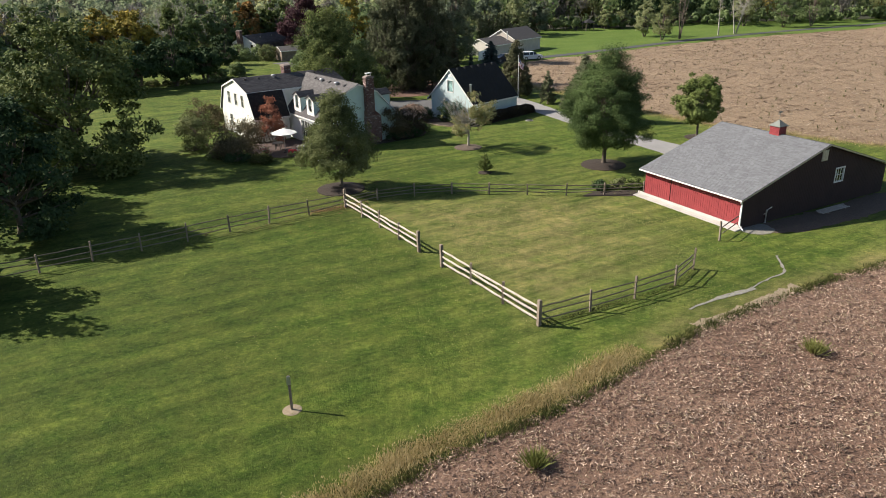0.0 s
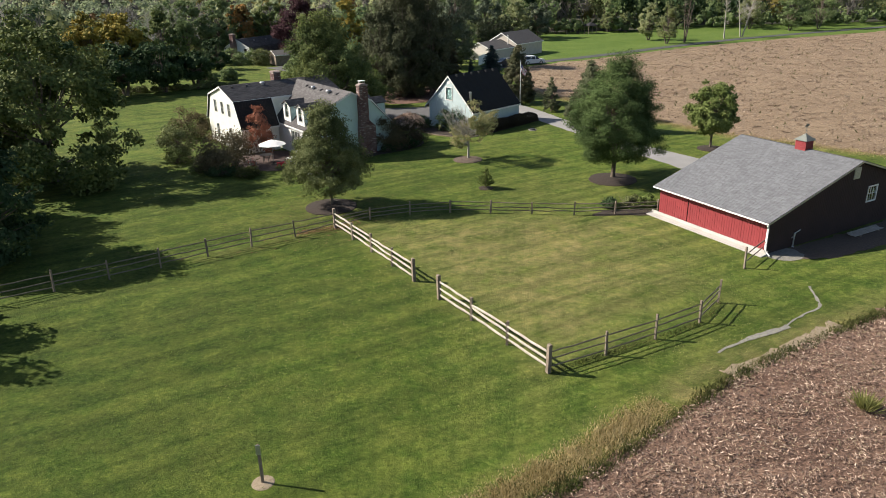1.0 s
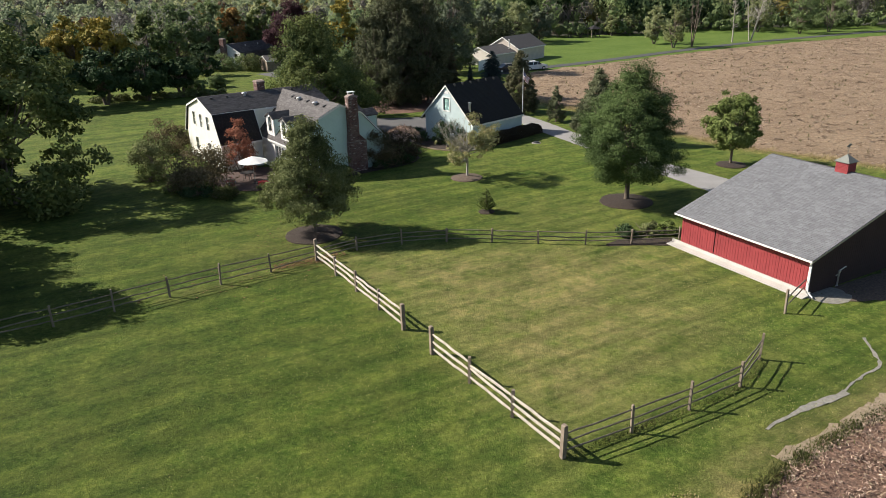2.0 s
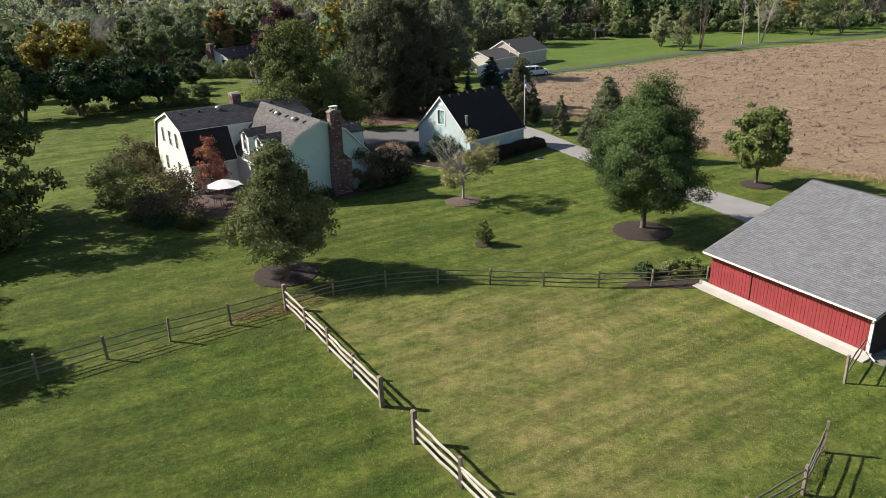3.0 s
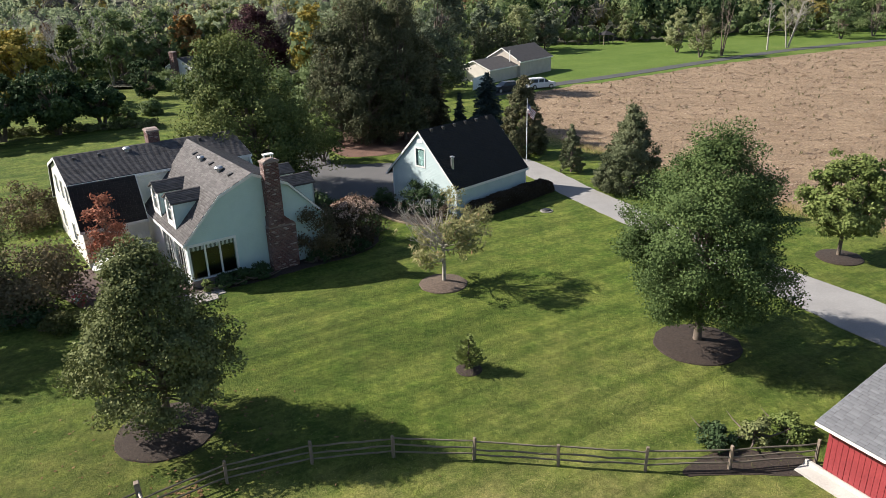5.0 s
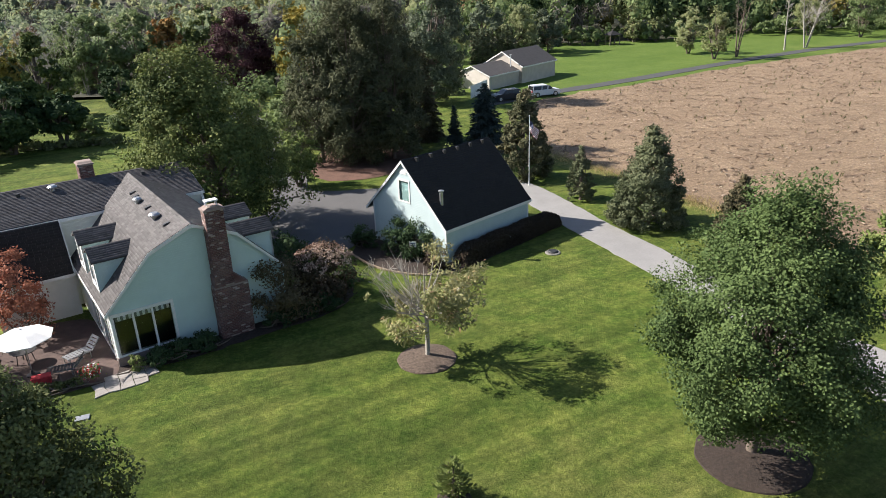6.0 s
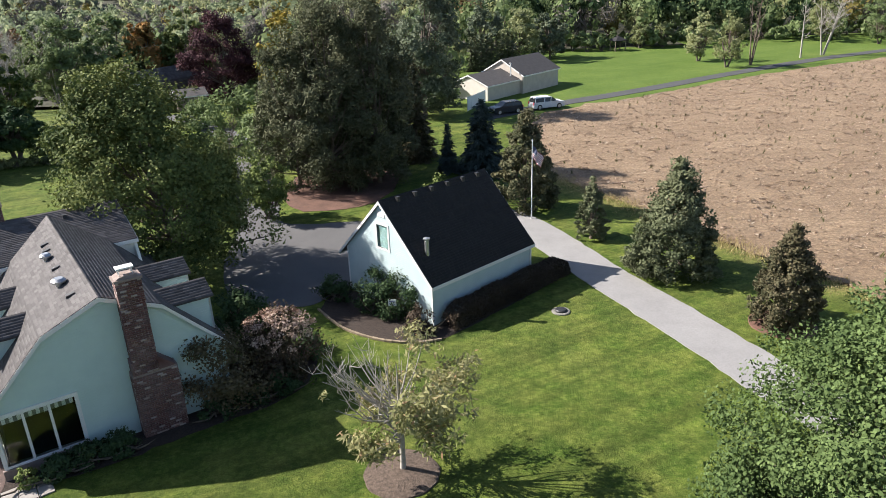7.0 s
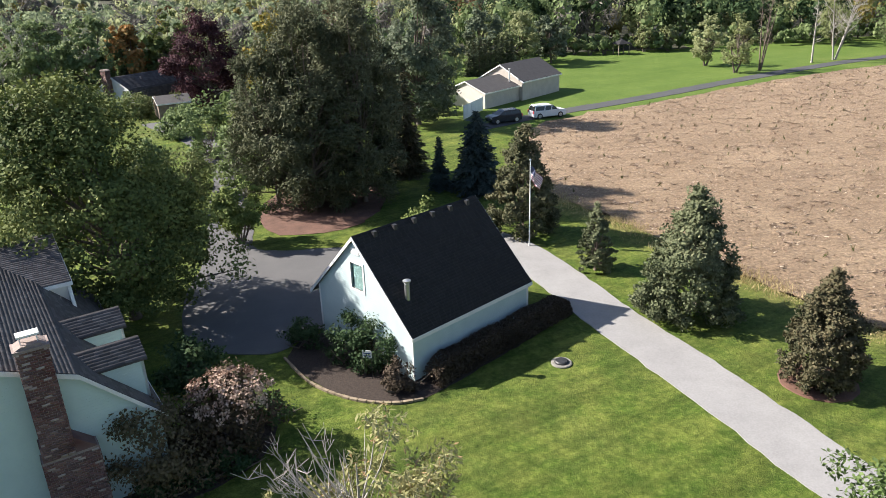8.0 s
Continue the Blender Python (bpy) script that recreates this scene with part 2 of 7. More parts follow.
FADED_BLUE = plain("faded_blue_cloth", (0.08, 0.09, 0.16), (0.12, 0.13, 0.21), 3, 0.8, 60, 0.1, 0.003)
CLOTH_BLUE = plain("blue_cloth", (0.03, 0.05, 0.17), (0.05, 0.075, 0.23), 3, 0.8, 60, 0.1, 0.003)
COPPER = plain("verdigris_copper", (0.12, 0.135, 0.12), (0.19, 0.20, 0.18), 4, 0.7, 30, 0.2, 0.004)
GLASS = glass_material()
SHELL_SHADE = plain("room_shade", (0.010, 0.010, 0.010), (0.022, 0.021, 0.020), 2, 0.9, 20)

OAK_LEAF = leafy("young_oak_leaf", [(0, (0.04, 0.05, 0.016)), (0.5, (0.084, 0.1, 0.035)), (1, (0.165, 0.178, 0.078))])
MAPLE_LEAF = leafy("maple_leaf", [(0, (0.022, 0.038, 0.012)), (0.5, (0.05, 0.078, 0.025)), (1, (0.10, 0.14, 0.05))], 0.2)
LIME_LEAF = leafy("light_green_leaf", [(0, (0.046, 0.068, 0.016)), (0.5, (0.088, 0.118, 0.032)), (1, (0.155, 0.18, 0.062))])
GOLD_LEAF = leafy("yellowing_leaf", [(0.0, (0.075, 0.082, 0.018)), (0.5, (0.165, 0.145, 0.030)), (1.0, (0.300, 0.215, 0.045))])
PEAR_LEAF = leafy("drying_leaf", [(0.0, (0.085, 0.095, 0.035)), (0.6, (0.17, 0.175, 0.075)), (0.95, (0.26, 0.24, 0.125)), (0.97, (0.34, 0.18, 0.11)), (1.0, (0.36, 0.21, 0.14))], 0.3, gain=1.6)
TURNING_LEAF = leafy("turning_maple_leaf", [(0, (0.028, 0.044, 0.013)), (0.5, (0.06, 0.084, 0.025)), (1, (0.145, 0.162, 0.052))])
DEEP_LEAF = leafy("deep_green_leaf", [(0.0, (0.014, 0.030, 0.012)), (0.5, (0.028, 0.050, 0.020)), (1.0, (0.055, 0.082, 0.036))], 0.2)
ORANGE_LEAF = leafy("orange_turning_leaf", [(0, (0.07, 0.065, 0.02)), (0.5, (0.16, 0.11, 0.035)), (1, (0.32, 0.15, 0.05))])
SILVER_LEAF = leafy("grey_green_leaf", [(0, (0.042, 0.058, 0.036)), (0.5, (0.07, 0.088, 0.056)), (1, (0.14, 0.158, 0.105))], 0.2)
RED_LEAF = leafy("russet_leaf", [(0, (0.12, 0.042, 0.026)), (0.5, (0.21, 0.082, 0.05)), (1, (0.31, 0.14, 0.088))])
WINE_LEAF = leafy("burgundy_leaf", [(0.0, (0.022, 0.010, 0.014)), (0.5, (0.042, 0.018, 0.024)), (1.0, (0.075, 0.034, 0.038))], 0.15)
BRONZE_LEAF = leafy("bronze_shrub_leaf", [(0, (0.04, 0.037, 0.018)), (0.5, (0.08, 0.07, 0.036)), (1, (0.15, 0.115, 0.068))], 0.2)
FLOWER = leafy("faded_flower_head", [(0.0, (0.09, 0.052, 0.036)), (0.5, (0.21, 0.13, 0.095)), (1.0, (0.52, 0.42, 0.34))])
FADED = leafy("bronze_leaf_and_flower", [(0.0, (0.030, 0.030, 0.016)), (0.5, (0.058, 0.044, 0.028)), (0.8, (0.085, 0.060, 0.040)), (1.0, (0.16, 0.11, 0.08))], gain=1.2)
HEDGE_LEAF = leafy("brown_hedge_leaf", [(0.0, (0.026, 0.020, 0.014)), (0.5, (0.050, 0.038, 0.027)), (1.0, (0.085, 0.066, 0.048))], 0.15)
SPRUCE_LEAF = leafy("spruce_needle", [(0, (0.034, 0.044, 0.022)), (0.5, (0.07, 0.084, 0.042)), (1, (0.13, 0.138, 0.078))], 0.12, 0.7, 0.25, 1.5)
BLUE_LEAF = leafy("blue_spruce_needle", [(0, (0.022, 0.034, 0.032)), (0.5, (0.038, 0.055, 0.052)), (1, (0.062, 0.084, 0.078))], 0.15, 0.7, 0.25, 1.4)
HALF_RUSTY_LEAF = leafy("dull_spruce_needle", [(0, (0.03, 0.04, 0.02)), (0.5, (0.062, 0.07, 0.036)), (1, (0.11, 0.098, 0.056))], 0.15, 0.7, 0.25, 1.6)
RUSTY_LEAF = leafy("browning_spruce_needle", [(0, (0.036, 0.042, 0.022)), (0.5, (0.07, 0.072, 0.038)), (1, (0.12, 0.096, 0.056))], 0.12, 0.7, 0.25, 1.25)
PINE_LEAF = leafy("old_spruce_needle", [(0, (0.034, 0.042, 0.022)), (0.5, (0.064, 0.071, 0.037)), (1, (0.108, 0.112, 0.062))], 0.12, 0.7, 0.25, 1.3)
GRASS_GOLD = leafy("dry_grass_blade", [(0, (0.23, 0.18, 0.075)), (0.5, (0.37, 0.29, 0.14)), (1, (0.50, 0.42, 0.24))], 0.35, gain=1.1)
GRASS_LAWN = leafy("lawn_tuft", [(0, (0.05, 0.085, 0.01)), (0.5, (0.11, 0.165, 0.022)), (1, (0.19, 0.225, 0.06))], 0.4, gain=1.0)
GRASS_PALE = leafy("pale_dry_tuft", [(0, (0.09, 0.10, 0.03)), (0.5, (0.22, 0.20, 0.08)), (1, (0.40, 0.35, 0.17))], 0.45, gain=1.15)
GRASS_GREEN = leafy("long_grass_blade", [(0, (0.022, 0.034, 0.01)), (0.5, (0.055, 0.07, 0.02)), (1, (0.14, 0.135, 0.05))], 0.3, gain=1.15)
# Gain beyond leaf brightness lifts the green and olive woods towards haze.
WOOD_GREEN = leafy("wood_green_leaf", [(0, (0.044, 0.062, 0.024)), (0.5, (0.066, 0.088, 0.034)), (1, (0.095, 0.118, 0.055))], 0.3, patch=0.045, gain=2.35)
WOOD_OLIVE = leafy("wood_olive_leaf", [(0, (0.074, 0.086, 0.036)), (0.5, (0.105, 0.116, 0.05)), (1, (0.14, 0.148, 0.075))], 0.3, patch=0.045, gain=2.2)
WOOD_GOLD = leafy("wood_gold_leaf", [(0, (0.09, 0.085, 0.026)), (0.5, (0.14, 0.12, 0.034)), (1, (0.2, 0.16, 0.05))], 0.2, patch=0.045, gain=1.4)
WOOD_RUST = leafy("wood_rust_leaf", [(0, (0.075, 0.048, 0.024)), (0.5, (0.11, 0.068, 0.034)), (1, (0.15, 0.095, 0.048))], 0.2, patch=0.045, gain=1.3)
WOOD_GREY = leafy("wood_grey_twig", [(0, (0.05, 0.046, 0.04)), (0.5, (0.085, 0.078, 0.068)), (1, (0.125, 0.115, 0.1))], 0.1, patch=0.06, gain=1.5)


# Distant woods: haze is put into these paler, greyer leaf colours.
HAZY_GREEN = leafy("hazy_green_leaf", [(0, (0.085, 0.106, 0.06)), (0.5, (0.106, 0.128, 0.075)), (1, (0.13, 0.15, 0.092))], 0.45, patch=0.05, gain=2.2)
HAZY_PALE_OLIVE = leafy("hazy_pale_olive_leaf", [(0, (0.12, 0.132, 0.066)), (0.5, (0.148, 0.158, 0.082)), (1, (0.18, 0.186, 0.1))], 0.45, patch=0.05, gain=2.2)
HAZY_HILL_LEAF = leafy("hazy_hill_leaf", [(0, (0.12, 0.138, 0.09)), (0.5, (0.15, 0.168, 0.11)), (1, (0.19, 0.2, 0.13))], 0.45, patch=0.02, gain=1.7)
HAZED = {"wood_green_leaf": HAZY_GREEN, "deep_green_leaf": HAZY_GREEN, "wood_olive_leaf": HAZY_PALE_OLIVE}
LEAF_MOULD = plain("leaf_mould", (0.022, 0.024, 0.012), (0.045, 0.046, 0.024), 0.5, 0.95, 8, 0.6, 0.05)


# ---- builders ----
def empty(name, m, label="", category="", group="", kind=""):
    ob = new(name)
    ob.matrix_world = m
    return tagged(ob, label, category, group, kind)


def part(name, bm, material, parent=None, label=""):
    me = bpy.data.meshes.new(name)
    bmesh.ops.recalc_face_normals(bm, faces=bm.faces)
    bm.to_mesh(me)
    bm.free()
    me.materials.append(material)
    ob = new(name, me)
    ob.parent = parent
    return tagged(ob, label)


def sheet(name, verts, faces, material, parent=None, label=""):
    """A mesh straight from arrays; faces all have the same number of corners."""
    me = bpy.data.meshes.new(name)
    verts, faces = np.asarray(verts, np.float32), np.asarray(faces, np.int32)
    n, k = faces.shape
    me.vertices.add(len(verts))
    me.vertices.foreach_set("co", verts.ravel())
    me.loops.add(n * k)
    me.loops.foreach_set("vertex_index", faces.ravel())
    me.polygons.add(n)
    me.polygons.foreach_set("loop_start", np.arange(0, n * k, k, dtype=np.int32))
    me.update(calc_edges=True)
    me.materials.append(material)
    ob = new(name, me)
    ob.parent = parent
    return tagged(ob, label)


def box(bm, x0, x1, y0, y1, z0, z1, m=None):
    v = [bm.verts.new((x, y, z)) for z in (z0, z1) for x, y in ((x0, y0), (x1, y0), (x1, y1), (x0, y1))]
    for f in ((0, 3, 2, 1), (4, 5, 6, 7), (0, 1, 5, 4), (1, 2, 6, 5), (2, 3, 7, 6), (3, 0, 4, 7)):
        bm.faces.new([v[i] for i in f])
    if m:
        bmesh.ops.transform(bm, matrix=m, verts=v)
    return v


def prism(bm, outline, y0, y1, m=None):
    """An outline in x and z, drawn along y."""
    a = [bm.verts.new((x, y0, z)) for x, z in outline]
    b = [bm.verts.new((x, y1, z)) for x, z in outline]
    bm.faces.new(a)
    bm.faces.new(b[::-1])
    for i in range(len(a)):
        j = (i + 1) % len(a)
        bm.faces.new((a[i], b[i], b[j], a[j]))
    if m:
        bmesh.ops.transform(bm, matrix=m, verts=a + b)
    return a + b


def lathe(bm, profile, sides=16, m=None):
    """A profile of radius and height, turned about z."""
    rings = [[bm.verts.new((r * math.cos(6.28319 * i / sides), r * math.sin(6.28319 * i / sides), z)) for i in range(sides)] for r, z in profile]
    for a, b in zip(rings, rings[1:]):
        for i in range(sides):
            j = (i + 1) % sides
            bm.faces.new((a[i], a[j], b[j], b[i]))
    bm.faces.new(rings[0][::-1])
    bm.faces.new(rings[-1])
    if m:
        bmesh.ops.transform(bm, matrix=m, verts=[v for r in rings for v in r])


def bar(bm, a, b, w, h, up=(0, 0, 1)):
    """A squared bar from a to b."""
    a, b = Vector(a), Vector(b)
    way = (b - a).normalized()
    side = way.cross(Vector(up))
    side = side.normalized() if side.length > 1e-4 else Vector((1, 0, 0))
    top = side.cross(way)
    v = [bm.verts.new(p + s * side * w / 2 + t * top * h / 2) for p in (a, b) for s, t in ((-1, -1), (1, -1), (1, 1), (-1, 1))]
    for f in ((0, 1, 2, 3), (7, 6, 5, 4), (0, 4, 5, 1), (1, 5, 6, 2), (2, 6, 7, 3), (3, 7, 4, 0)):
        bm.faces.new([v[i] for i in f])


def wall(bm, top, bottom, holes, y0, y1, m=None):
    """A wall of thickness y0 to y1 under a roofline, a list of (x, z), with holes (x0, x1, z0, z1) right through it."""
    cuts = sorted({x for x, _ in top} | {h[0] for h in holes} | {h[1] for h in holes})
    xs, zs = [x for x, _ in top], [z for _, z in top]
    high = lambda x: float(np.interp(x, xs, zs))
    made = []
    for a, b in zip(cuts, cuts[1:]):
        spans = sorted((h[2], h[3]) for h in holes if h[0] < (a + b) / 2 < h[1])
        low = bottom
        for z0, z1 in spans:
            if z0 > low:
                made += prism(bm, [(a, low), (b, low), (b, z0), (a, z0)], y0, y1)
            low = z1
        made += prism(bm, [(a, low), (b, low), (b, high(b)), (a, high(a))], y0, y1)
    if m:
        bmesh.ops.transform(bm, matrix=m, verts=made)
    bmesh.ops.remove_doubles(bm, verts=bm.verts, dist=1e-4)


def tubes(name, lines, material, parent=None, sides=7, label=""):
    """Tapered limbs: each line is a list of (point, radius)."""
    verts, faces, n = [], [], 0
    turn = np.arange(sides) * 2 * np.pi / sides
    for line in lines:
        p = np.array([q for q, _ in line], float)
        way = np.gradient(p, axis=0)
        way /= np.linalg.norm(way, axis=1, keepdims=True) + 1e-9
        for i, (_, r) in enumerate(line):
            side = np.cross(way[i], (0.31, 0.17, 0.93) if abs(way[i][2]) < 0.9 else (1, 0, 0))
            side /= np.linalg.norm(side) + 1e-9
            other = np.cross(way[i], side)
            verts.append(p[i] + r * (np.cos(turn)[:, None] * side + np.sin(turn)[:, None] * other))
            if i:
                a = n + (i - 1) * sides
                for k in range(sides):
                    j = (k + 1) % sides
                    faces.append((a + k, a + j, a + sides + j, a + sides + k))
        n += len(line) * sides
    return sheet(name, np.concatenate(verts), faces, material, parent, label)


def blades(centres, ways, length, width, rng, jitter=0.4, roll=None):
    """One four-cornered leaf at each centre, its long axis along ways, rolled at random."""
    n = len(centres)
    ways = ways / (np.linalg.norm(ways, axis=1, keepdims=True) + 1e-9)
    other = rng.normal(size=(n, 3)) if roll is None else roll
    side = np.cross(ways, other)
    side /= np.linalg.norm(side, axis=1, keepdims=True) + 1e-9
    ln = length * (1 + jitter * rng.uniform(-1, 1, n))[:, None] / 2
    wd = width * (1 + jitter * rng.uniform(-1, 1, n))[:, None] / 2
    corners = np.stack([centres - ways * ln, centres + side * wd, centres + ways * ln, centres - side * wd], 1)
    return corners.reshape(-1, 3), np.arange(4 * n).reshape(n, 4)


def join(sets):
    verts, faces, n = [], [], 0
    for v, f in sets:
        verts.append(v)
        faces.append(f + n)
        n += len(v)
    return np.concatenate(verts), np.concatenate(faces)


def broadleaf(label, x, y, high, wide, low, profile, leaf, bark=BARK, clumps=220, each=70, size=0.2, seed=1, trunk=0.16, stems=1, category="tree", name="tree", group="", lean=(0, 0), clump=0.16, bare=None, loose=0.6, slim=1.0, tall=0.72, hang=0.15, lobes=22):
    """A tree or large shrub: stems, limbs to clumps of leaves within a profile (share of height, share of half width)."""
    rng = np.random.default_rng(seed)
    root = empty(name, pose(x, y, float(terrain(x, y))), label, category, group)
    zs, rs = [p[0] for p in profile], [p[1] for p in profile]
    places = []
    bumps = rng.normal(size=(9, 3))
    while len(places) < clumps:
        z = rng.uniform(0, 1)
        r = np.interp(z, zs, rs)
        if rng.uniform() > (0.25 + 0.75 * r):
            continue
        a = rng.uniform(0, 2 * np.pi)
        q = np.array([np.cos(a), np.sin(a), 2 * z - 1])
        lump = float(np.clip(1 + 0.17 * np.sin(3 * (bumps[:3] @ q)).sum() / 1.6 + 0.06 * rng.normal(), 0.68, 1.12))
        share = rng.uniform(0.25, 1) ** 0.45
        d = r * share * wide / 2 * lump
        places.append((d * np.cos(a) + lean[0] * z, d * np.sin(a) + lean[1] * z, low + z * (high - low) * (0.96 + 0.05 * rng.normal())))
    places = np.array(places)
    boughs = places[: max(12, clumps // lobes)] * np.array([0.9, 0.9, 1.0])
    home = boughs[rng.integers(0, len(boughs), clumps)]
    gather = rng.uniform(size=clumps) < loose
    places[gather] = (home + np.clip(rng.normal(size=(clumps, 3)), -1.5, 1.5) * np.array([0.065, 0.065, 0.05]) * wide)[gather]
    places[:, 2] = np.clip(places[:, 2], low * 0.85, high * 1.01)
    lines = []
    for s in range(stems):
        off = np.array([0, 0, 0.0]) if stems == 1 else np.array([0.35 * np.cos(6.28 * s / stems), 0.35 * np.sin(6.28 * s / stems), 0])
        topz = low + (high - low) * (0.8 if stems == 1 else 0.55)
        lines.append([(off * 0.4 + (0, 0, -0.1), trunk * 1.5), (off * 0.6 + (0, 0, 0.25), trunk * 1.05), (off * 1.6 + (0.03, 0.02, low), trunk * 0.9), (off * 3 + (lean[0] * 0.5, lean[1] * 0.5, (low + topz) / 2), trunk * 0.55), (off * 4 + (lean[0] * 0.8, lean[1] * 0.8, topz), trunk * 0.12)])
    for p in places[:: max(1, len(places) // 46)]:
        z0 = min(low * 0.8 + 0.45 * max(p[2] - low, 0), p[2])
        f = z0 / max(high, 0.1)
        foot = np.array([lean[0] * f * 0.6, lean[1] * f * 0.6, z0])
        mid = foot + (p - foot) * np.array([0.55, 0.55, 0.4])
        lines.append([(foot, trunk * 0.36), (mid, trunk * 0.22), (p, trunk * 0.05)])
    tubes("trunk", lines, bark, root)
    if bare is not None:
        places = places[~bare(places)]
    n = len(places)
    each = int(each * 0.76)
    rad = clump * wide * (0.7 + 0.6 * rng.uniform(size=n))
    offs = rng.normal(size=(n, each, 3))
    offs /= np.linalg.norm(offs, axis=2, keepdims=True)
    offs *= (rng.uniform(0.1, 1, (n, each, 1)) ** 0.5)
    centres = (places[:, None] + offs * rad[:, None, None] * np.array([1, 1, tall])).reshape(-1, 3)
    ways = (offs * np.array([1, 1, 0.4])).reshape(-1, 3) + rng.normal(size=(n * each, 3)) * 0.7 + np.array([0, 0, -hang])
    keep = centres[:, 2] > 0.08
    heart = np.array([lean[0] * 0.5, lean[1] * 0.5, low + 0.42 * (high - low)])
    out = centres - heart
    out /= np.linalg.norm(out, axis=1, keepdims=True) + 1e-9
    face = out * 1.0 + offs.reshape(-1, 3) * 1.05 + np.array([0, 0, 0.35]) + rng.normal(size=out.shape) * 0.28
    v, f = blades(centres[keep], ways[keep], size * 1.48, size * 1.1 * slim, rng, roll=face[keep])
    sheet("crown", v, f, leaf, root)
    return root


def conifer(label, x, y, high, wide, leaf, levels=26, size=0.34, seed=1, low=0.15, droop=0.25, fullness=1.0, power=0.8, name="spruce_tree", group="", hang=0.25, tuft=9, slim=0.42):
    """A spruce: whorls of boughs, each a row of flat sprays."""
    rng = np.random.default_rng(seed)
    root = empty(name, pose(x, y, float(terrain(x, y))), label, "tree", group)
    lines = [[((0, 0, -0.1), 0.02 * high + 0.04), ((0, 0, high * 0.5), 0.012 * high + 0.02), ((0, 0, high), 0.01)]]
    c, w = [], []
    for i in range(levels):
        s = i / (levels - 1)
        z = low + (high - low) * s
        reach = wide / 2 * (1 - s) ** power * (0.8 + 0.35 * rng.uniform()) + 0.05
        boughs = max(5, int(fullness * (7 + 15 * (1 - s))))
        for a in rng.uniform(0, 6.283, boughs):
            r = reach * rng.uniform(0.72, 1.12)
            out = np.array([np.cos(a), np.sin(a), 0])
            steps = max(2, int(r / (size * 0.36)))
            dz = rng.normal() * 0.06 * high / levels * 3
            end = out * r + (0, 0, z - droop * r + dz)
            if i % 3 == 0 and rng.uniform() < 0.4:
                lines.append([((0, 0, z), 0.03), (end * 0.9 + (0, 0, 0.1 * z), 0.01)])
            for k in range(steps):
                q = (k + 0.6) / steps
                if q < 0.25 and s < 0.8:
                    continue
                p = out * r * q + (0, 0, z + dz - droop * r * q * q + 0.06 * r * q)
                for _ in range(tuft // 2):
                    side = rng.normal(size=3) * (0.35, 0.35, 0.22)
                    c.append(p + side * size * 0.9)
                    w.append(out + side * 1.2 + (0, 0, -hang - droop * 0.6))
    tubes("trunk", lines, BARK, root, 6)
    c, w = np.array(c), np.array(w)
    up = np.tile((0.0, 0.0, 0.8), (len(c), 1)) + rng.normal(size=(len(c), 3)) * 0.45 + c * np.array([1.2, 1.2, 0]) / wide
    v, f = blades(c, w, size * 1.15, size * slim, rng, roll=up)
    v[:, 2] = np.maximum(v[:, 2], 0.02)
    sheet("crown", v, f, leaf, root)
    return root


def shingles(parent, m, length, slope, material, course=0.15, tab=0.3, seed=3, lap=0.005):
    """Lapped courses of shingles: x along the eave, y up the slope, in the frame m."""
    rng = np.random.default_rng(seed)
    rows, verts = int(slope / course), []
    for i in range(rows):
        y0, y1 = i * course, min((i + 1) * course + 0.01, slope)
        x = -rng.uniform(0, tab)
        while x < length:
            x1 = min(x + tab * rng.uniform(0.75, 1.25), length)
            a, lift = max(x, 0), lap + 0.005 * rng.uniform()
            if x1 - a > 0.03:
                verts.append([(a, y0, 0), (x1, y0, 0), (x1, y0, lift), (a, y0, lift), (a, y1, 0.004), (x1, y1, 0.004)])
            x = x1 + 0.012
    verts = np.array(verts)
    n = len(verts)
    mm = np.array(m)
    flat = verts.reshape(-1, 3) @ mm[:3, :3].T + mm[:3, 3]
    k = np.arange(n)[:, None] * 6
    faces = np.concatenate([k + (0, 1, 2, 3), k + (3, 2, 5, 4)])
    return tagged(sheet("shingles", flat, faces, material, parent), kind="stuff")


def on_slope(a, b, along):
    """A frame whose x runs along, whose y climbs from a to b."""
    a, b, x = Vector(a), Vector(b), Vector(along).normalized()
    y = (b - a).normalized()
    z = x.cross(y)
    m = Matrix((x, y, z)).transposed().to_4x4()
    m.translation = a
    return m


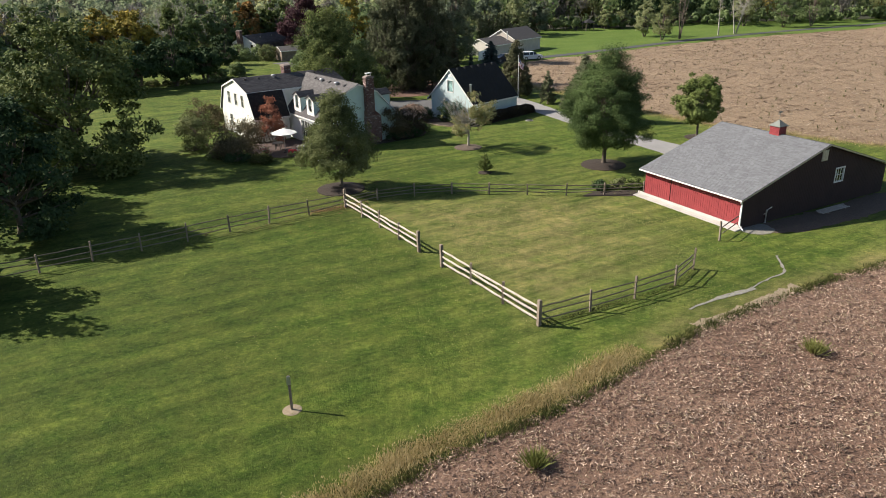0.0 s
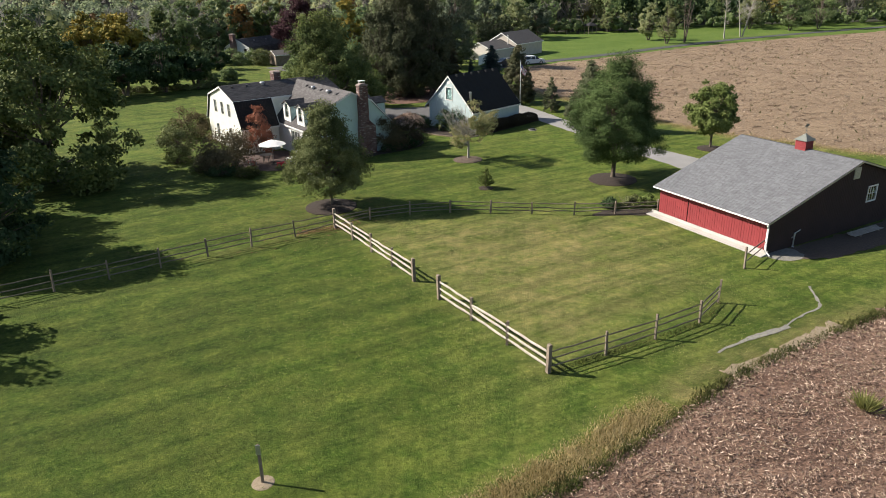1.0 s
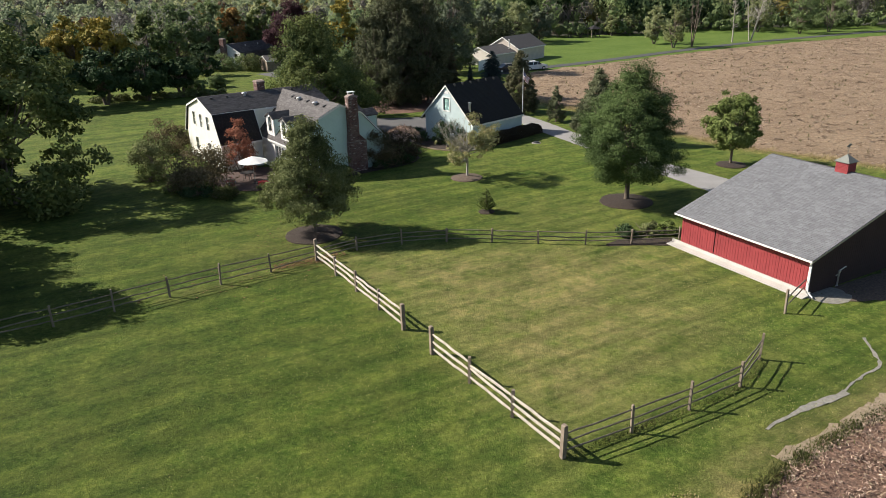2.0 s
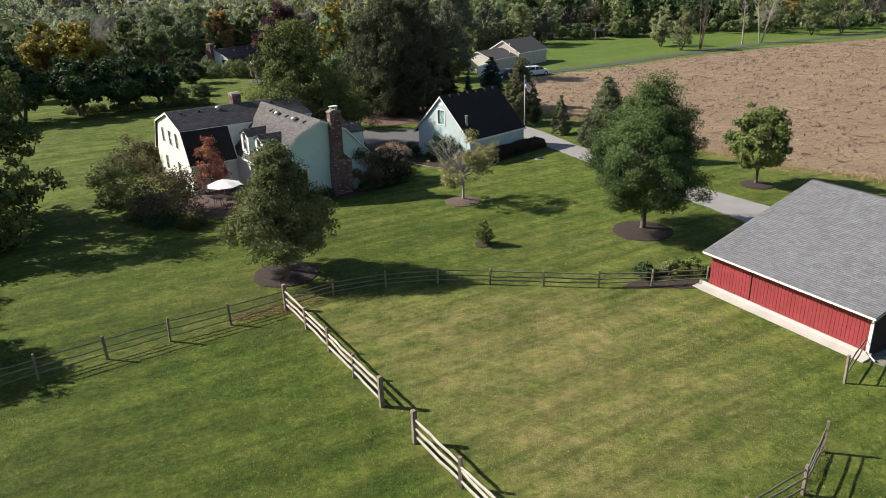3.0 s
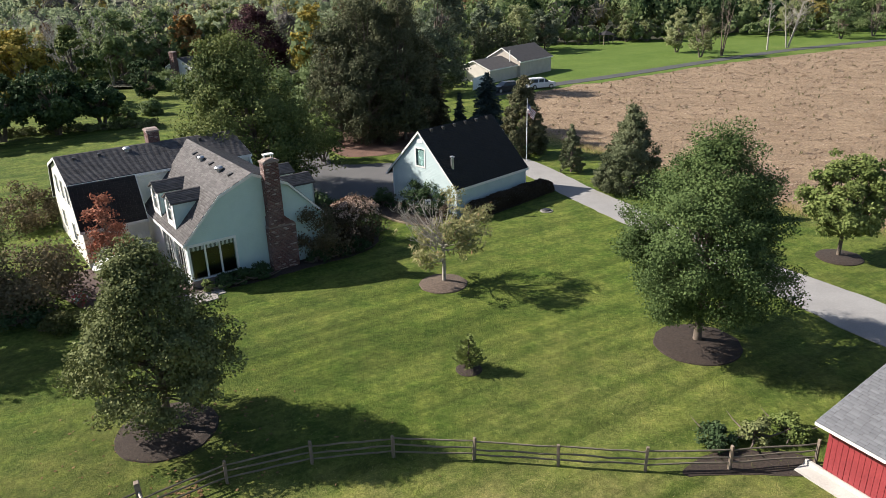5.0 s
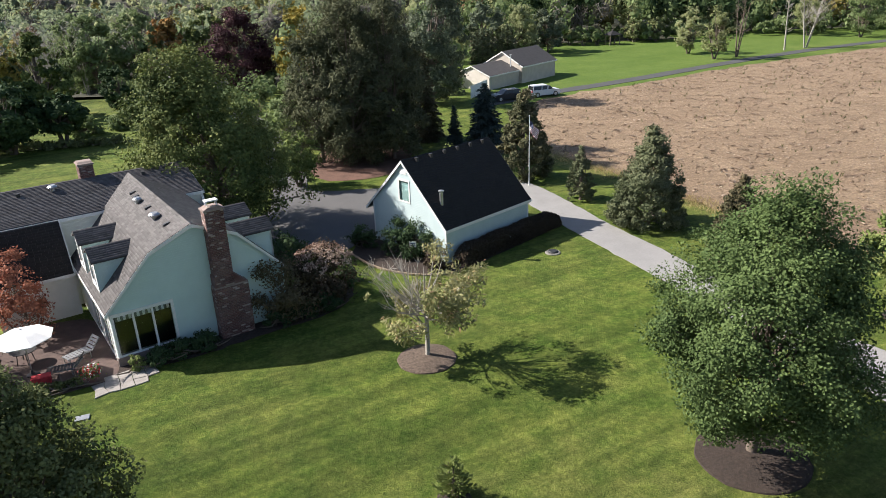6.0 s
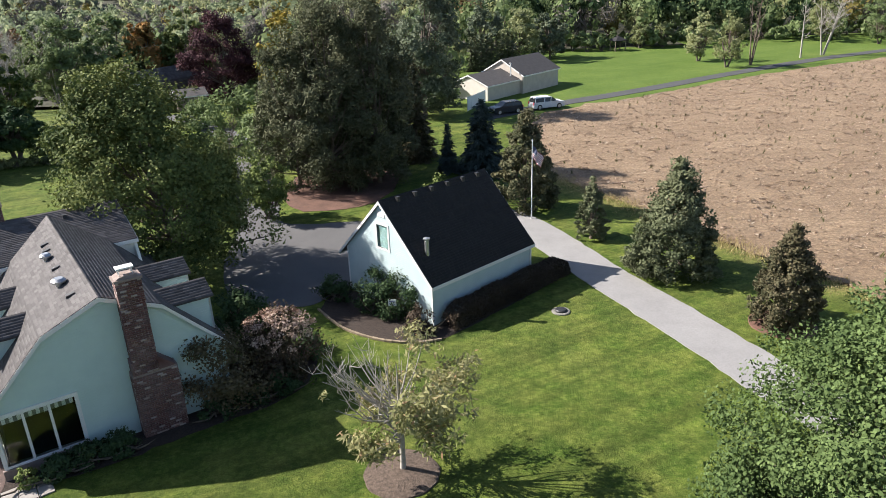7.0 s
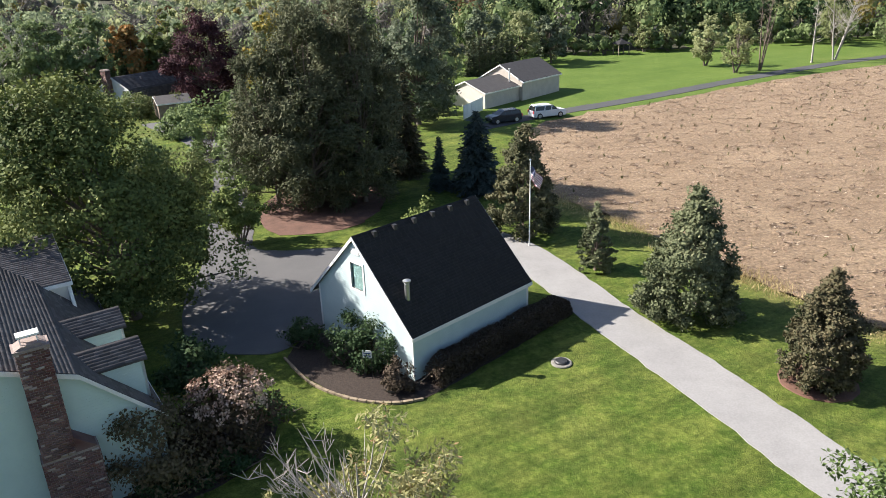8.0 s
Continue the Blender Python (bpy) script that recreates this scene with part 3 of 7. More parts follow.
def bricks(name, parent, x0, x1, y0, y1, z0, z1, sides=("front", "left", "right"), seed=5):
    """Brick faces laid on a core: courses of stretchers that stand proud of the mortar."""
    rng = np.random.default_rng(seed)
    L, H, J, P = 0.215, 0.072, 0.016, 0.011
    verts, faces = [], []
    box_faces = np.array([(0, 3, 2, 1), (4, 5, 6, 7), (0, 1, 5, 4), (1, 2, 6, 5), (2, 3, 7, 6), (3, 0, 4, 7)])

    def one(xa, xb, ya, yb, za, zb):
        n = len(verts)
        verts.extend((x, y, z) for z in (za, zb) for x, y in ((xa, ya), (xb, ya), (xb, yb), (xa, yb)))
        faces.extend(box_faces + n)

    for i in range(int((z1 - z0) / (H + J))):
        za = z0 + i * (H + J) + J / 2
        shift = (L + J) / 2 * (i % 2)
        for side in sides:
            a0, a1 = (x0, x1) if side == "front" else (y0, y1)
            a = a0 - shift
            while a < a1 - 0.03:
                b = min(a + L, a1)
                s = max(a, a0)
                if b - s > 0.03:
                    p = P + 0.003 * rng.normal()
                    if side == "front":
                        one(s, b, y0 - p, y0 + 0.02, za, za + H)
                    elif side == "left":
                        one(x0 - p, x0 + 0.02, s, b, za, za + H)
                    else:
                        one(x1 - 0.02, x1 + p, s, b, za, za + H)
                a += L + J
    return tagged(sheet(name, verts, faces, BRICK, parent), kind="stuff")


def window(parent, m, w, h, bars=(1, 1), trim=0.09, depth=0.1, name="window"):
    """A window in a wall: x across, z up, y inwards; its middle at the foot's centre."""
    bm = bmesh.new()
    for x0, x1, z0, z1 in ((-w / 2 - trim, -w / 2, -trim, h + trim), (w / 2, w / 2 + trim, -trim, h + trim), (-w / 2, w / 2, h, h + trim), (-w / 2, w / 2, -trim, 0)):
        box(bm, x0, x1, -0.03, depth, z0, z1, m)
    frame_ob = part(name, bm, WHITE, parent)
    bm = bmesh.new()
    for i in range(1, bars[0] + 1):
        x = -w / 2 + w * i / (bars[0] + 1)
        box(bm, x - 0.022, x + 0.022, 0.02, 0.07, 0, h, m)
    for i in range(1, bars[1] + 1):
        z = h * i / (bars[1] + 1)
        box(bm, -w / 2, w / 2, 0.022, 0.068, z - 0.022, z + 0.022, m)
    part("muntin", bm, WHITE, frame_ob)
    bm = bmesh.new()
    box(bm, -w / 2, w / 2, 0.04, 0.05, 0, h, m)
    part("pane", bm, GLASS, frame_ob).visible_shadow = False
    return frame_ob


# ---- ground ----
def inside(px, py, poly):
    poly = np.asarray(poly, float)
    hit = np.zeros(px.shape, bool)
    for (xa, ya), (xb, yb) in zip(poly, np.roll(poly, -1, 0)):
        with np.errstate(divide="ignore", invalid="ignore"):
            hit ^= ((ya > py) != (yb > py)) & (px < (xb - xa) * (py - ya) / (yb - ya) + xa)
    return hit


def away(px, py, line):
    """Distance of points from a line of points."""
    best = np.full(px.shape, 1e9)
    for (xa, ya), (xb, yb) in zip(line, line[1:]):
        dx, dy = xb - xa, yb - ya
        s = np.clip(((px - xa) * dx + (py - ya) * dy) / (dx * dx + dy * dy), 0, 1)
        best = np.minimum(best, np.hypot(px - xa - s * dx, py - ya - s * dy))
    return best


def smooth_line(points, step=0.6, closed=False, ragged=0.0, seed=1):
    """A curve through points."""
    rng = np.random.default_rng(seed)
    p = np.asarray(points, float)
    p = np.vstack([p[-1], p, p[:2]]) if closed else np.vstack([2 * p[0] - p[1], p, 2 * p[-1] - p[-2]])
    out = []
    for a, b, c, d in zip(p, p[1:], p[2:], p[3:]):
        n = max(2, int(np.linalg.norm(c - b) / step))
        for s in np.arange(n) / n:
            out.append(0.5 * (2 * b + (c - a) * s + (2 * a - 5 * b + 4 * c - d) * s * s + (3 * b - a - 3 * c + d) * s ** 3))
    if not closed:
        out.append(p[-2])
    out = np.array(out)
    return out + rng.normal(size=out.shape) * ragged


def region(name, outline, z, material, label, thick=0.0):
    bm = bmesh.new()
    vs = [bm.verts.new((x, y, z)) for x, y in outline]
    f = bm.faces.new(vs)
    bmesh.ops.triangulate(bm, faces=[f])
    rim = [bm.verts.new((x, y, z - 0.08)) for x, y in outline]
    for i in range(len(vs)):
        j = (i + 1) % len(vs)
        bm.faces.new((vs[i], vs[j], rim[j], rim[i]))
    return tagged(part(name, bm, material), label, "ground", kind="structure")


def ribbon(points, wide, step=0.8, ragged=0.05, seed=2):
    c = smooth_line(points, step)
    d = np.gradient(c, axis=0)
    d /= np.linalg.norm(d, axis=1, keepdims=True)
    side = np.stack([-d[:, 1], d[:, 0]], 1)
    rng = np.random.default_rng(seed)
    if isinstance(wide, tuple):
        wide = np.interp(np.linspace(0, 1, len(c)), (0, 0.55, 0.72, 1), (wide[0], wide[0], wide[1], wide[1]))[:, None]
    a = c + side * wide / 2 + rng.normal(size=c.shape) * ragged
    b = c - side * wide / 2 + rng.normal(size=c.shape) * ragged
    return np.vstack([a, b[::-1]])


def terrain(px, py):
    """Height of the land: flat round the houses, a wooded valley behind them, a long hill beyond."""
    rise = lambda v: np.clip(v, 0, 1) ** 2 * (3 - 2 * np.clip(v, 0, 1))
    return -10 * rise((py - 135) / 140) * rise((-5 - px) / 40) + 60 * rise((py - 330) / 500)


CROP_EDGE = [(-34, -16), (-20, -2), (-10, 7.6), (-3.3, 13.6), (0.0, 16.3), (5.1, 19.6), (9.8, 23.5), (13.3, 26.4), (19.5, 30.2), (27.5, 34.5), (45, 41), (90, 54)]
NEAR_FIELD = CROP_EDGE + [(90, -60), (-34, -60)]
FAR_EDGE = [(12.5, 124), (12.2, 113), (13.4, 105.9), (18.3, 96.8), (21.9, 89.7), (26.4, 82), (30.5, 75.5), (36.5, 70.5), (44, 64), (62, 57), (120, 44)]
FAR_FIELD = FAR_EDGE + [(170, 60), (150, 196), (104, 184), (74.4, 171.6), (49.9, 158.0), (34.5, 147.0), (21.4, 138.6), (15, 134)]
PADDOCK = [(4.7, 26.9), (15.1, 33.8), (20.5, 41.5), (15.9, 49.3), (9.6, 49.2), (3.4, 50.2), (-5.8, 49.0), (-8.2, 47.4)]


def ground_sheet():
    gx = np.concatenate([[-2500, -1200, -800], np.arange(-600, -60, 15), np.arange(-60, 90.1, 1.0), np.arange(100, 600, 20), [700, 1400, 2500]])
    gy = np.concatenate([[-1500, -600, -250, -120, -70, -40], np.arange(-20, 130.1, 1.0), np.arange(132, 220, 2.5), np.arange(225, 850, 20), [900, 1500, 3000]])
    px, py = np.meshgrid(gx, gy)
    n = px.size
    d = away(px, py, PADDOCK + PADDOCK[:1])
    dry = np.where(inside(px, py, PADDOCK), 0.22 + 0.62 * np.clip(d / 3.5, 0, 1), 0.30 * np.clip(1 - d / 1.2, 0, 1))
    west = np.clip(1 - np.hypot(px + 3, py - 40) / 11, 0, 1) * inside(px, py, PADDOCK)
    dry = dry - 0.22 * west - 0.5 * np.clip(1.3 - np.hypot(px - 15.5, py - 40.5) / 5.5, 0, 1) - 0.3 * np.clip(1.2 - np.hypot(px - 11, py - 33.5) / 4, 0, 1)
    dry = np.clip(dry, 0, 1) + 0.15 * np.clip(1 - np.hypot((px - 6) / 1.5, py - 43.5) / 6, 0, 1)
    dry = np.maximum(dry, 0.9 * np.clip(1.3 - away(px, py, CROP_EDGE) / 1.9, 0, 1))
    dry = np.maximum(dry, 0.8 * np.clip(1 - away(px, py, FAR_EDGE[2:]) / 3.0, 0, 1))
    dry = np.maximum(dry, 0.45 * np.clip(1 - np.hypot((px + 9) / 1.3, py - 52) / 5, 0, 1))
    dry = np.maximum(dry, 0.33 * np.clip(1 - np.hypot((px - 11) / 1.6, py - 56) / 7, 0, 1))
    dry = np.maximum(dry, 0.6 * np.clip(1 - away(px, py, [(-8.2, 47.2), (-11, 45.3), (-16, 42)]) / 1.1, 0, 1))
    dry = np.maximum(dry, 0.4 * np.clip(1 - np.hypot((px + 12) / 2.2, py - 49) / 4, 0, 1))
    dry = np.maximum(dry, 0.10 * (py > 132))
    dry = np.maximum(dry, 0.55 * ((px > 70) & (py > 150) & (py < 185)))
    idx = np.arange(n).reshape(px.shape)
    faces = np.stack([idx[:-1, :-1], idx[:-1, 1:], idx[1:, 1:], idx[1:, :-1]], -1).reshape(-1, 4)
    ob = sheet("ground", np.stack([px.ravel(), py.ravel(), terrain(px, py).ravel()], 1), faces, LAWN)
    # Grass darker and greener: near left lawn, its outer corner, the house lawn.
    darker_green = np.clip((62 - py + 0.2 * (2 - px)) / 26, 0, 1) * np.clip((4 - px) / 10, 0, 1) * ~inside(px, py, PADDOCK)
    darker_green = np.clip(darker_green, 0, 0.62) + 0.5 * np.clip((-7 - px) / 9, 0, 1) * np.clip((36 - py) / 14, 0, 1)
    darker_green = darker_green + 0.3 * np.clip((py - 50) / 8, 0, 1) * np.clip((76 - py) / 10, 0, 1) * np.clip((13 - px) / 8, 0, 1) * np.clip((px + 22) / 8, 0, 1)
    darker_green = np.clip(darker_green, 0, 0.8)
    c = ob.data.attributes.new("rich", "FLOAT", "POINT")
    c.data.foreach_set("value", (0.75 * np.clip((py - 128) / 8, 0, 1) * np.clip((px - 2) / 6, 0, 1)).ravel().astype(np.float32))
    b = ob.data.attributes.new("darker_green", "FLOAT", "POINT")
    b.data.foreach_set("value", darker_green.ravel().astype(np.float32))
    a = ob.data.attributes.new("dry", "FLOAT", "POINT")
    a.data.foreach_set("value", dry.ravel().astype(np.float32))
    tagged(ob, "mown green lawn with drier yellow patches in the paddock", "lawn", kind="structure")


ground_sheet()
edge = smooth_line(CROP_EDGE, 0.5, ragged=0.16, seed=4)
region("crop_field", np.vstack([edge, NEAR_FIELD[-2:]]), 0.03, STUBBLE, "harvested field covered in brown corn litter")
edge = smooth_line(FAR_EDGE, 0.8, ragged=0.2, seed=5)
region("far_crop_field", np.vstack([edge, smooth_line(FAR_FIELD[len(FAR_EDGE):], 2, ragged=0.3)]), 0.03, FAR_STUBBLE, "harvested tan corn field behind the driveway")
DRIVE = [(6.2, 97.4), (8.9, 94.5), (11.1, 89.8), (13.1, 84.5), (15.3, 79.6), (17.2, 75.2), (18.8, 71.2), (20.7, 67.6), (22.8, 64.0), (25.0, 59.6), (28.4, 55.0), (34, 49)]
region("driveway", ribbon(DRIVE, (3.05, 4.4), 0.7, 0.035), 0.035, CONCRETE, "pale concrete driveway curving past the garage")
COURT = [(-13.2, 101), (-11.6, 93.5), (-10.8, 87.5), (-8.6, 82.2), (-4.3, 81.0), (-2.2, 83.4), (3.4, 89.3), (6.6, 92.6), (8.2, 96.4), (6.0, 98.4), (1.5, 95.6), (-3.3, 95.3), (-6.7, 95.0), (-9.0, 96.0), (-10.2, 100.4)]
region("parking_court", smooth_line(COURT, 0.6, True, 0.03), 0.028, ASPHALT, "dark asphalt parking court beside the garage")
region("court_exit", ribbon([(-11.6, 99.5), (-13.6, 106), (-16.8, 117), (-24, 130), (-34, 142)], 3.2, 1.0), 0.024, ASPHALT, "asphalt drive leading off under the trees")
region("far_driveway", ribbon([(8, 132.5), (14.5, 138.0), (20.2, 141.9), (32.6, 150.0), (49, 162), (66, 173.5), (84, 183.5), (125, 203)], 2.7, 1.5, 0.06), 0.045, LANE, "narrow asphalt lane along the far field")
region("needle_bed", smooth_line([(-8.2, 98.6), (-5.0, 98.2), (-2.6, 99.4), (-1.2, 102), (-0.5, 109), (-3, 113), (-9, 111), (-10.5, 104)], 0.6, True, 0.1), 0.022, NEEDLES, "reddish pine needle bed under the spruces")
region("house_bed", smooth_line([(-14.0, 65.6), (-10.2, 66.9), (-6.6, 69.4), (-3.0, 72.2), (-2.6, 75.2), (-5, 77), (-7, 74), (-9, 70), (-13.5, 67.2)], 0.4, True, 0.05), 0.02, MULCH, "dark mulch bed along the house wall")
region("garage_bed", smooth_line([(-3.3, 80.6), (-1.6, 78.4), (0.4, 77.0), (3.2, 76.6), (6.5, 79.6), (9.2, 82.4), (11.4, 85.3), (10.6, 86.6), (8.6, 84), (3.2, 78.5), (-1.9, 83)], 0.4, True, 0.04), 0.02, MULCH, "dark mulch bed round the garage")
# Brick colour lowered: the shrubs' shade over the patio is painted in.
SHADED_BRICK = plain("shaded_patio_brick", (0.050, 0.032, 0.028), (0.105, 0.068, 0.058), 2, 0.9, 22, 0.5, 0.01)
region("patio", smooth_line([(-22, 68.6), (-20, 65.4), (-16.8, 63.7), (-13.6, 64.9), (-12.8, 66.2), (-16.4, 71.5), (-19.5, 71)], 0.5, True, 0.02), 0.03, SHADED_BRICK, "brick patio in front of the house, darkened for shade")
region("bare_soil", ribbon([(12.8, 26.5), (15.0, 27.6), (17.0, 28.9), (18.9, 30.0), (20.3, 31.1)], 0.85, 0.3, 0.1), 0.038, SAND, "pale bare soil and straw along the field edge")
region("gravel_strip", smooth_line([(13.1, 28.45), (15.1, 29.55), (17.2, 30.55), (17.65, 31.1), (15.8, 30.3), (14.4, 29.45)], 0.3, True, 0.06), 0.02, GRAVEL, "pale gravel drain strip in the grass")
region("gravel_rill", ribbon([(17.5, 31.0), (19.1, 32.3), (20.4, 33.2), (20.75, 34.4), (21.1, 35.8)], 0.13, 0.3, 0.035), 0.022, GRAVEL, "thin pale gravel rill in the grass")
region("barn_bed", smooth_line([(11.0, 49.05), (13.4, 48.95), (15.9, 48.9), (16.0, 49.9), (13.6, 50.4), (12.0, 50.0)], 0.4, True, 0.05), 0.02, MULCH, "dark mulch bed under the rails beside the barn")
region("gravel_pad", smooth_line([(20.4, 40.9), (20.8, 40.0), (21.5, 39.6), (22.4, 39.8), (23.0, 40.6), (22.7, 41.6), (21.6, 41.8)], 0.3, True, 0.05), 0.025, GRAVEL, "pale gravel at the barn corner")
region("barn_yard", smooth_line([(21.2, 40.8), (28.2, 44.7), (35.0, 48.5), (36.2, 46.9), (31.5, 43.4), (28.0, 41.6), (24.0, 39.9)], 0.4, True, 0.08), 0.018, PALE_MULCH, "worn bare ground along the barn wall")


def wood_floor(outline):
    """A sheet of leaf mould that follows the land."""
    xy = np.array(outline, float)
    gx, gy = np.arange(xy[:, 0].min(), xy[:, 0].max() + 1, 8.0), np.arange(xy[:, 1].min(), xy[:, 1].max() + 1, 8.0)
    px, py = np.meshgrid(gx, gy)
    idx = np.arange(px.size).reshape(px.shape)
    keep = inside(px[:-1, :-1] + 4, py[:-1, :-1] + 4, outline)
    faces = np.stack([idx[:-1, :-1], idx[:-1, 1:], idx[1:, 1:], idx[1:, :-1]], -1)[keep]
    z = terrain(px, py)
    z = z + np.where(np.abs(z) > 0.01, 0.45, 0.02)
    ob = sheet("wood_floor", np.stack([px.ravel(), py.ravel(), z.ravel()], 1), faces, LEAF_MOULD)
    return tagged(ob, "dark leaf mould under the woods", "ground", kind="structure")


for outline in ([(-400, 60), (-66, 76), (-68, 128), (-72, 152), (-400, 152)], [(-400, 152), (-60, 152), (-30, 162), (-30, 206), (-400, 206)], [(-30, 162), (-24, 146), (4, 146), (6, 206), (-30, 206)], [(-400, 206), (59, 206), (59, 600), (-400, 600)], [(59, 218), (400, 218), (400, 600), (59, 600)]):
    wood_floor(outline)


def litter(name, poly, count, length, width, material, label, seed, box_, lift, flat, swing):
    rng = np.random.default_rng(seed)
    x, y = rng.uniform(box_[0], box_[1], count), rng.uniform(box_[2], box_[3], count)
    rim = np.minimum(np.minimum(x - box_[0], box_[1] - x), np.minimum(y - box_[2], box_[3] - y))
    keep = inside(x, y, poly) & (rng.uniform(size=count) < np.clip(rim / 9, 0, 1) ** 1.5)
    x, y = x[keep], y[keep]
    n = len(x)
    turn = rng.normal(0.12, swing, n)
    way = np.stack([np.cos(turn), np.sin(turn), rng.normal(0, flat, n)], 1)
    heap = rng.uniform(size=n) < 0.45
    home = rng.integers(0, n, max(1, n // 60))
    pick = home[rng.integers(0, len(home), n)]
    hx, hy = x[pick] + rng.normal(0, 0.2, n), y[pick] + rng.normal(0, 0.13, n)
    x, y = np.where(heap, hx, x), np.where(heap, hy, y)
    c = np.stack([x, y, 0.03 + lift * rng.uniform(0.3, 1.6, n) + heap * lift * rng.uniform(0, 1.6, n)], 1)
    v, f = blades(c, way, length, width * 1.7, rng, 0.6)
    v = v.reshape(-1, 4, 3)[:, :3].reshape(-1, 3)
    return tagged(sheet(name, v, np.arange(len(v)).reshape(-1, 3), material), label, "crop litter", kind="stuff")


litter("corn_litter", NEAR_FIELD, 430000, 0.15, 0.042, STRAW, "broken corn stalks and husks on the field", 11, (-13, 46, -1, 44), 0.055, 0.55, 1.1)
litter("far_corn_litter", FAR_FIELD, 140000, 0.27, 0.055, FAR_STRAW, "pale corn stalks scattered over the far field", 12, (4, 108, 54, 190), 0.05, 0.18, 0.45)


def stalks(name, poly, count, box_, material, label, seed, high):
    """Stubs and tufts standing in rows."""
    rng = np.random.default_rng(seed)
    x, y = rng.uniform(box_[0], box_[1], count), rng.uniform(box_[2], box_[3], count)
    y = np.round((y - 0.14 * x) / 0.76) * 0.76 + 0.14 * x + rng.normal(0, 0.06, count)
    keep = inside(x, y, poly)
    x, y = x[keep], y[keep]
    c, w = [], []
    for k in range(5):
        h = high * rng.uniform(0.35, 1.0, len(x))
        c.append(np.stack([x + rng.normal(0, 0.07, len(x)), y + rng.normal(0, 0.07, len(x)), 0.03 + h / 2], 1))
        w.append(np.stack([rng.normal(0, 0.35, len(x)), rng.normal(0, 0.35, len(x)), np.ones(len(x))], 1))
    v, f = blades(np.concatenate(c), np.concatenate(w), high, 0.05, rng, 0.5)
    v[:, 2] = np.maximum(v[:, 2], 0.0)
    return tagged(sheet(name, v, f, material), label, "crop stubble", kind="stuff")


stalks("corn_stubble", NEAR_FIELD, 2600, (-12, 48, -6, 44), STRAW, "short corn stubble in rows", 13, 0.16)
stalks("far_corn_stubble", FAR_FIELD, 2200, (11, 110, 58, 184), STRAW, "standing corn stubble on the far field", 14, 0.28)
stalks("far_field_weeds", FAR_FIELD, 700, (11, 110, 58, 184), GRASS_GREEN, "green weeds scattered in the far stubble", 15, 0.5)


def grass_strip(name, line, wide, count, high, material, label, seed, shift=0.0):
    rng = np.random.default_rng(seed)
    c = smooth_line(line, 0.25)
    d = np.gradient(c, axis=0)
    d /= np.linalg.norm(d, axis=1, keepdims=True)
    k = rng.integers(0, len(c), count)
    clump = np.clip(0.6 + 0.5 * np.sin(k * 0.21 + seed) * np.sin(k * 0.067 + 1) + 0.2 * np.sin(k * 0.9), 0.4, 1.0)
    off = shift + wide * rng.normal(0, 0.42, count)
    p = c[k] + np.stack([-d[k, 1], d[k, 0]], 1) * off[:, None] + rng.normal(0, 0.12, (count, 2))
    h = high * rng.uniform(0.4, 1.1, count) * clump
    way = np.stack([rng.normal(0, 0.4, count), rng.normal(0, 0.4, count), np.ones(count)], 1)
    v, f = blades(np.column_stack([p, h * 0.45]), way, 1, 0.032, rng, 0.4)
    v = v.reshape(-1, 4, 3)
    mid = v.mean(1, keepdims=True)
    v = mid + (v - mid) * np.array([1, 1, 1]) * np.where(np.arange(4)[None, :, None] % 2 == 0, h[:, None, None], 1.0)
    v[:, :, 2] = np.maximum(v[:, :, 2], 0)
    return tagged(sheet(name, v.reshape(-1, 3), f, material), label, "grass", kind="stuff")


grass_strip("dry_grass", CROP_EDGE[2:7], 0.95, 26000, 0.3, GRASS_GOLD, "long golden grass along the field edge", 21, 0.95)
grass_strip("long_grass", CROP_EDGE[2:10], 0.38, 13000, 0.38, GRASS_GREEN, "long green weeds along the field edge", 22, -0.05)
grass_strip("tall_dry_grass", FAR_EDGE[1:10], 1.5, 13000, 0.5, GRASS_GOLD, "tall dry grass along the far field", 23, -0.3)
grass_strip("paddock_fence_grass", [(4.7, 26.9), (10.5, 29.9), (13.3, 31.6), (15.1, 33.8)], 0.3, 1300, 0.28, GRASS_GREEN, "uncut grass under the paddock rails", 24)


def turf(name, area, count, high, wide, material, label, seed, out=()):
    """Short uneven tufts over a stretch of lawn."""
    rng = np.random.default_rng(seed)
    x, y = rng.uniform(area[0], area[1], count), rng.uniform(area[2], area[3], count)
    rim = np.minimum(np.minimum(x - area[0], area[1] - x), np.minimum(y - area[2], area[3] - y))
    keep = (rng.uniform(size=count) < np.clip(rim / 10, 0, 1))
    patchy = np.sin(x * 0.9 + 1.3 * np.sin(y * 0.5)) * np.sin(y * 1.1 + 1.7 * np.sin(x * 0.4))
    keep &= rng.uniform(size=count) < 0.62 + 0.38 * patchy
    for poly in out:
        keep &= ~inside(x, y, poly)
    x, y = x[keep], y[keep]
    n = len(x)
    way = np.stack([rng.normal(0, 0.7, n), rng.normal(0, 0.7, n), np.ones(n)], 1)
    v, f = blades(np.column_stack([x, y, np.full(n, high * 0.42)]), way, high, wide, rng, 0.5)
    v[:, 2] = np.maximum(v[:, 2], 0)
    v = v.reshape(-1, 4, 3)[:, 1:].reshape(-1, 3)
    return tagged(sheet(name, v, np.arange(len(v)).reshape(-1, 3), material), label, "grass", kind="stuff")


turf("grass_tufts", (-30, 26, -2, 60), 110000, 0.11, 0.034, GRASS_LAWN, "short uneven tufts in the mown lawn", 26, (NEAR_FIELD, PADDOCK))
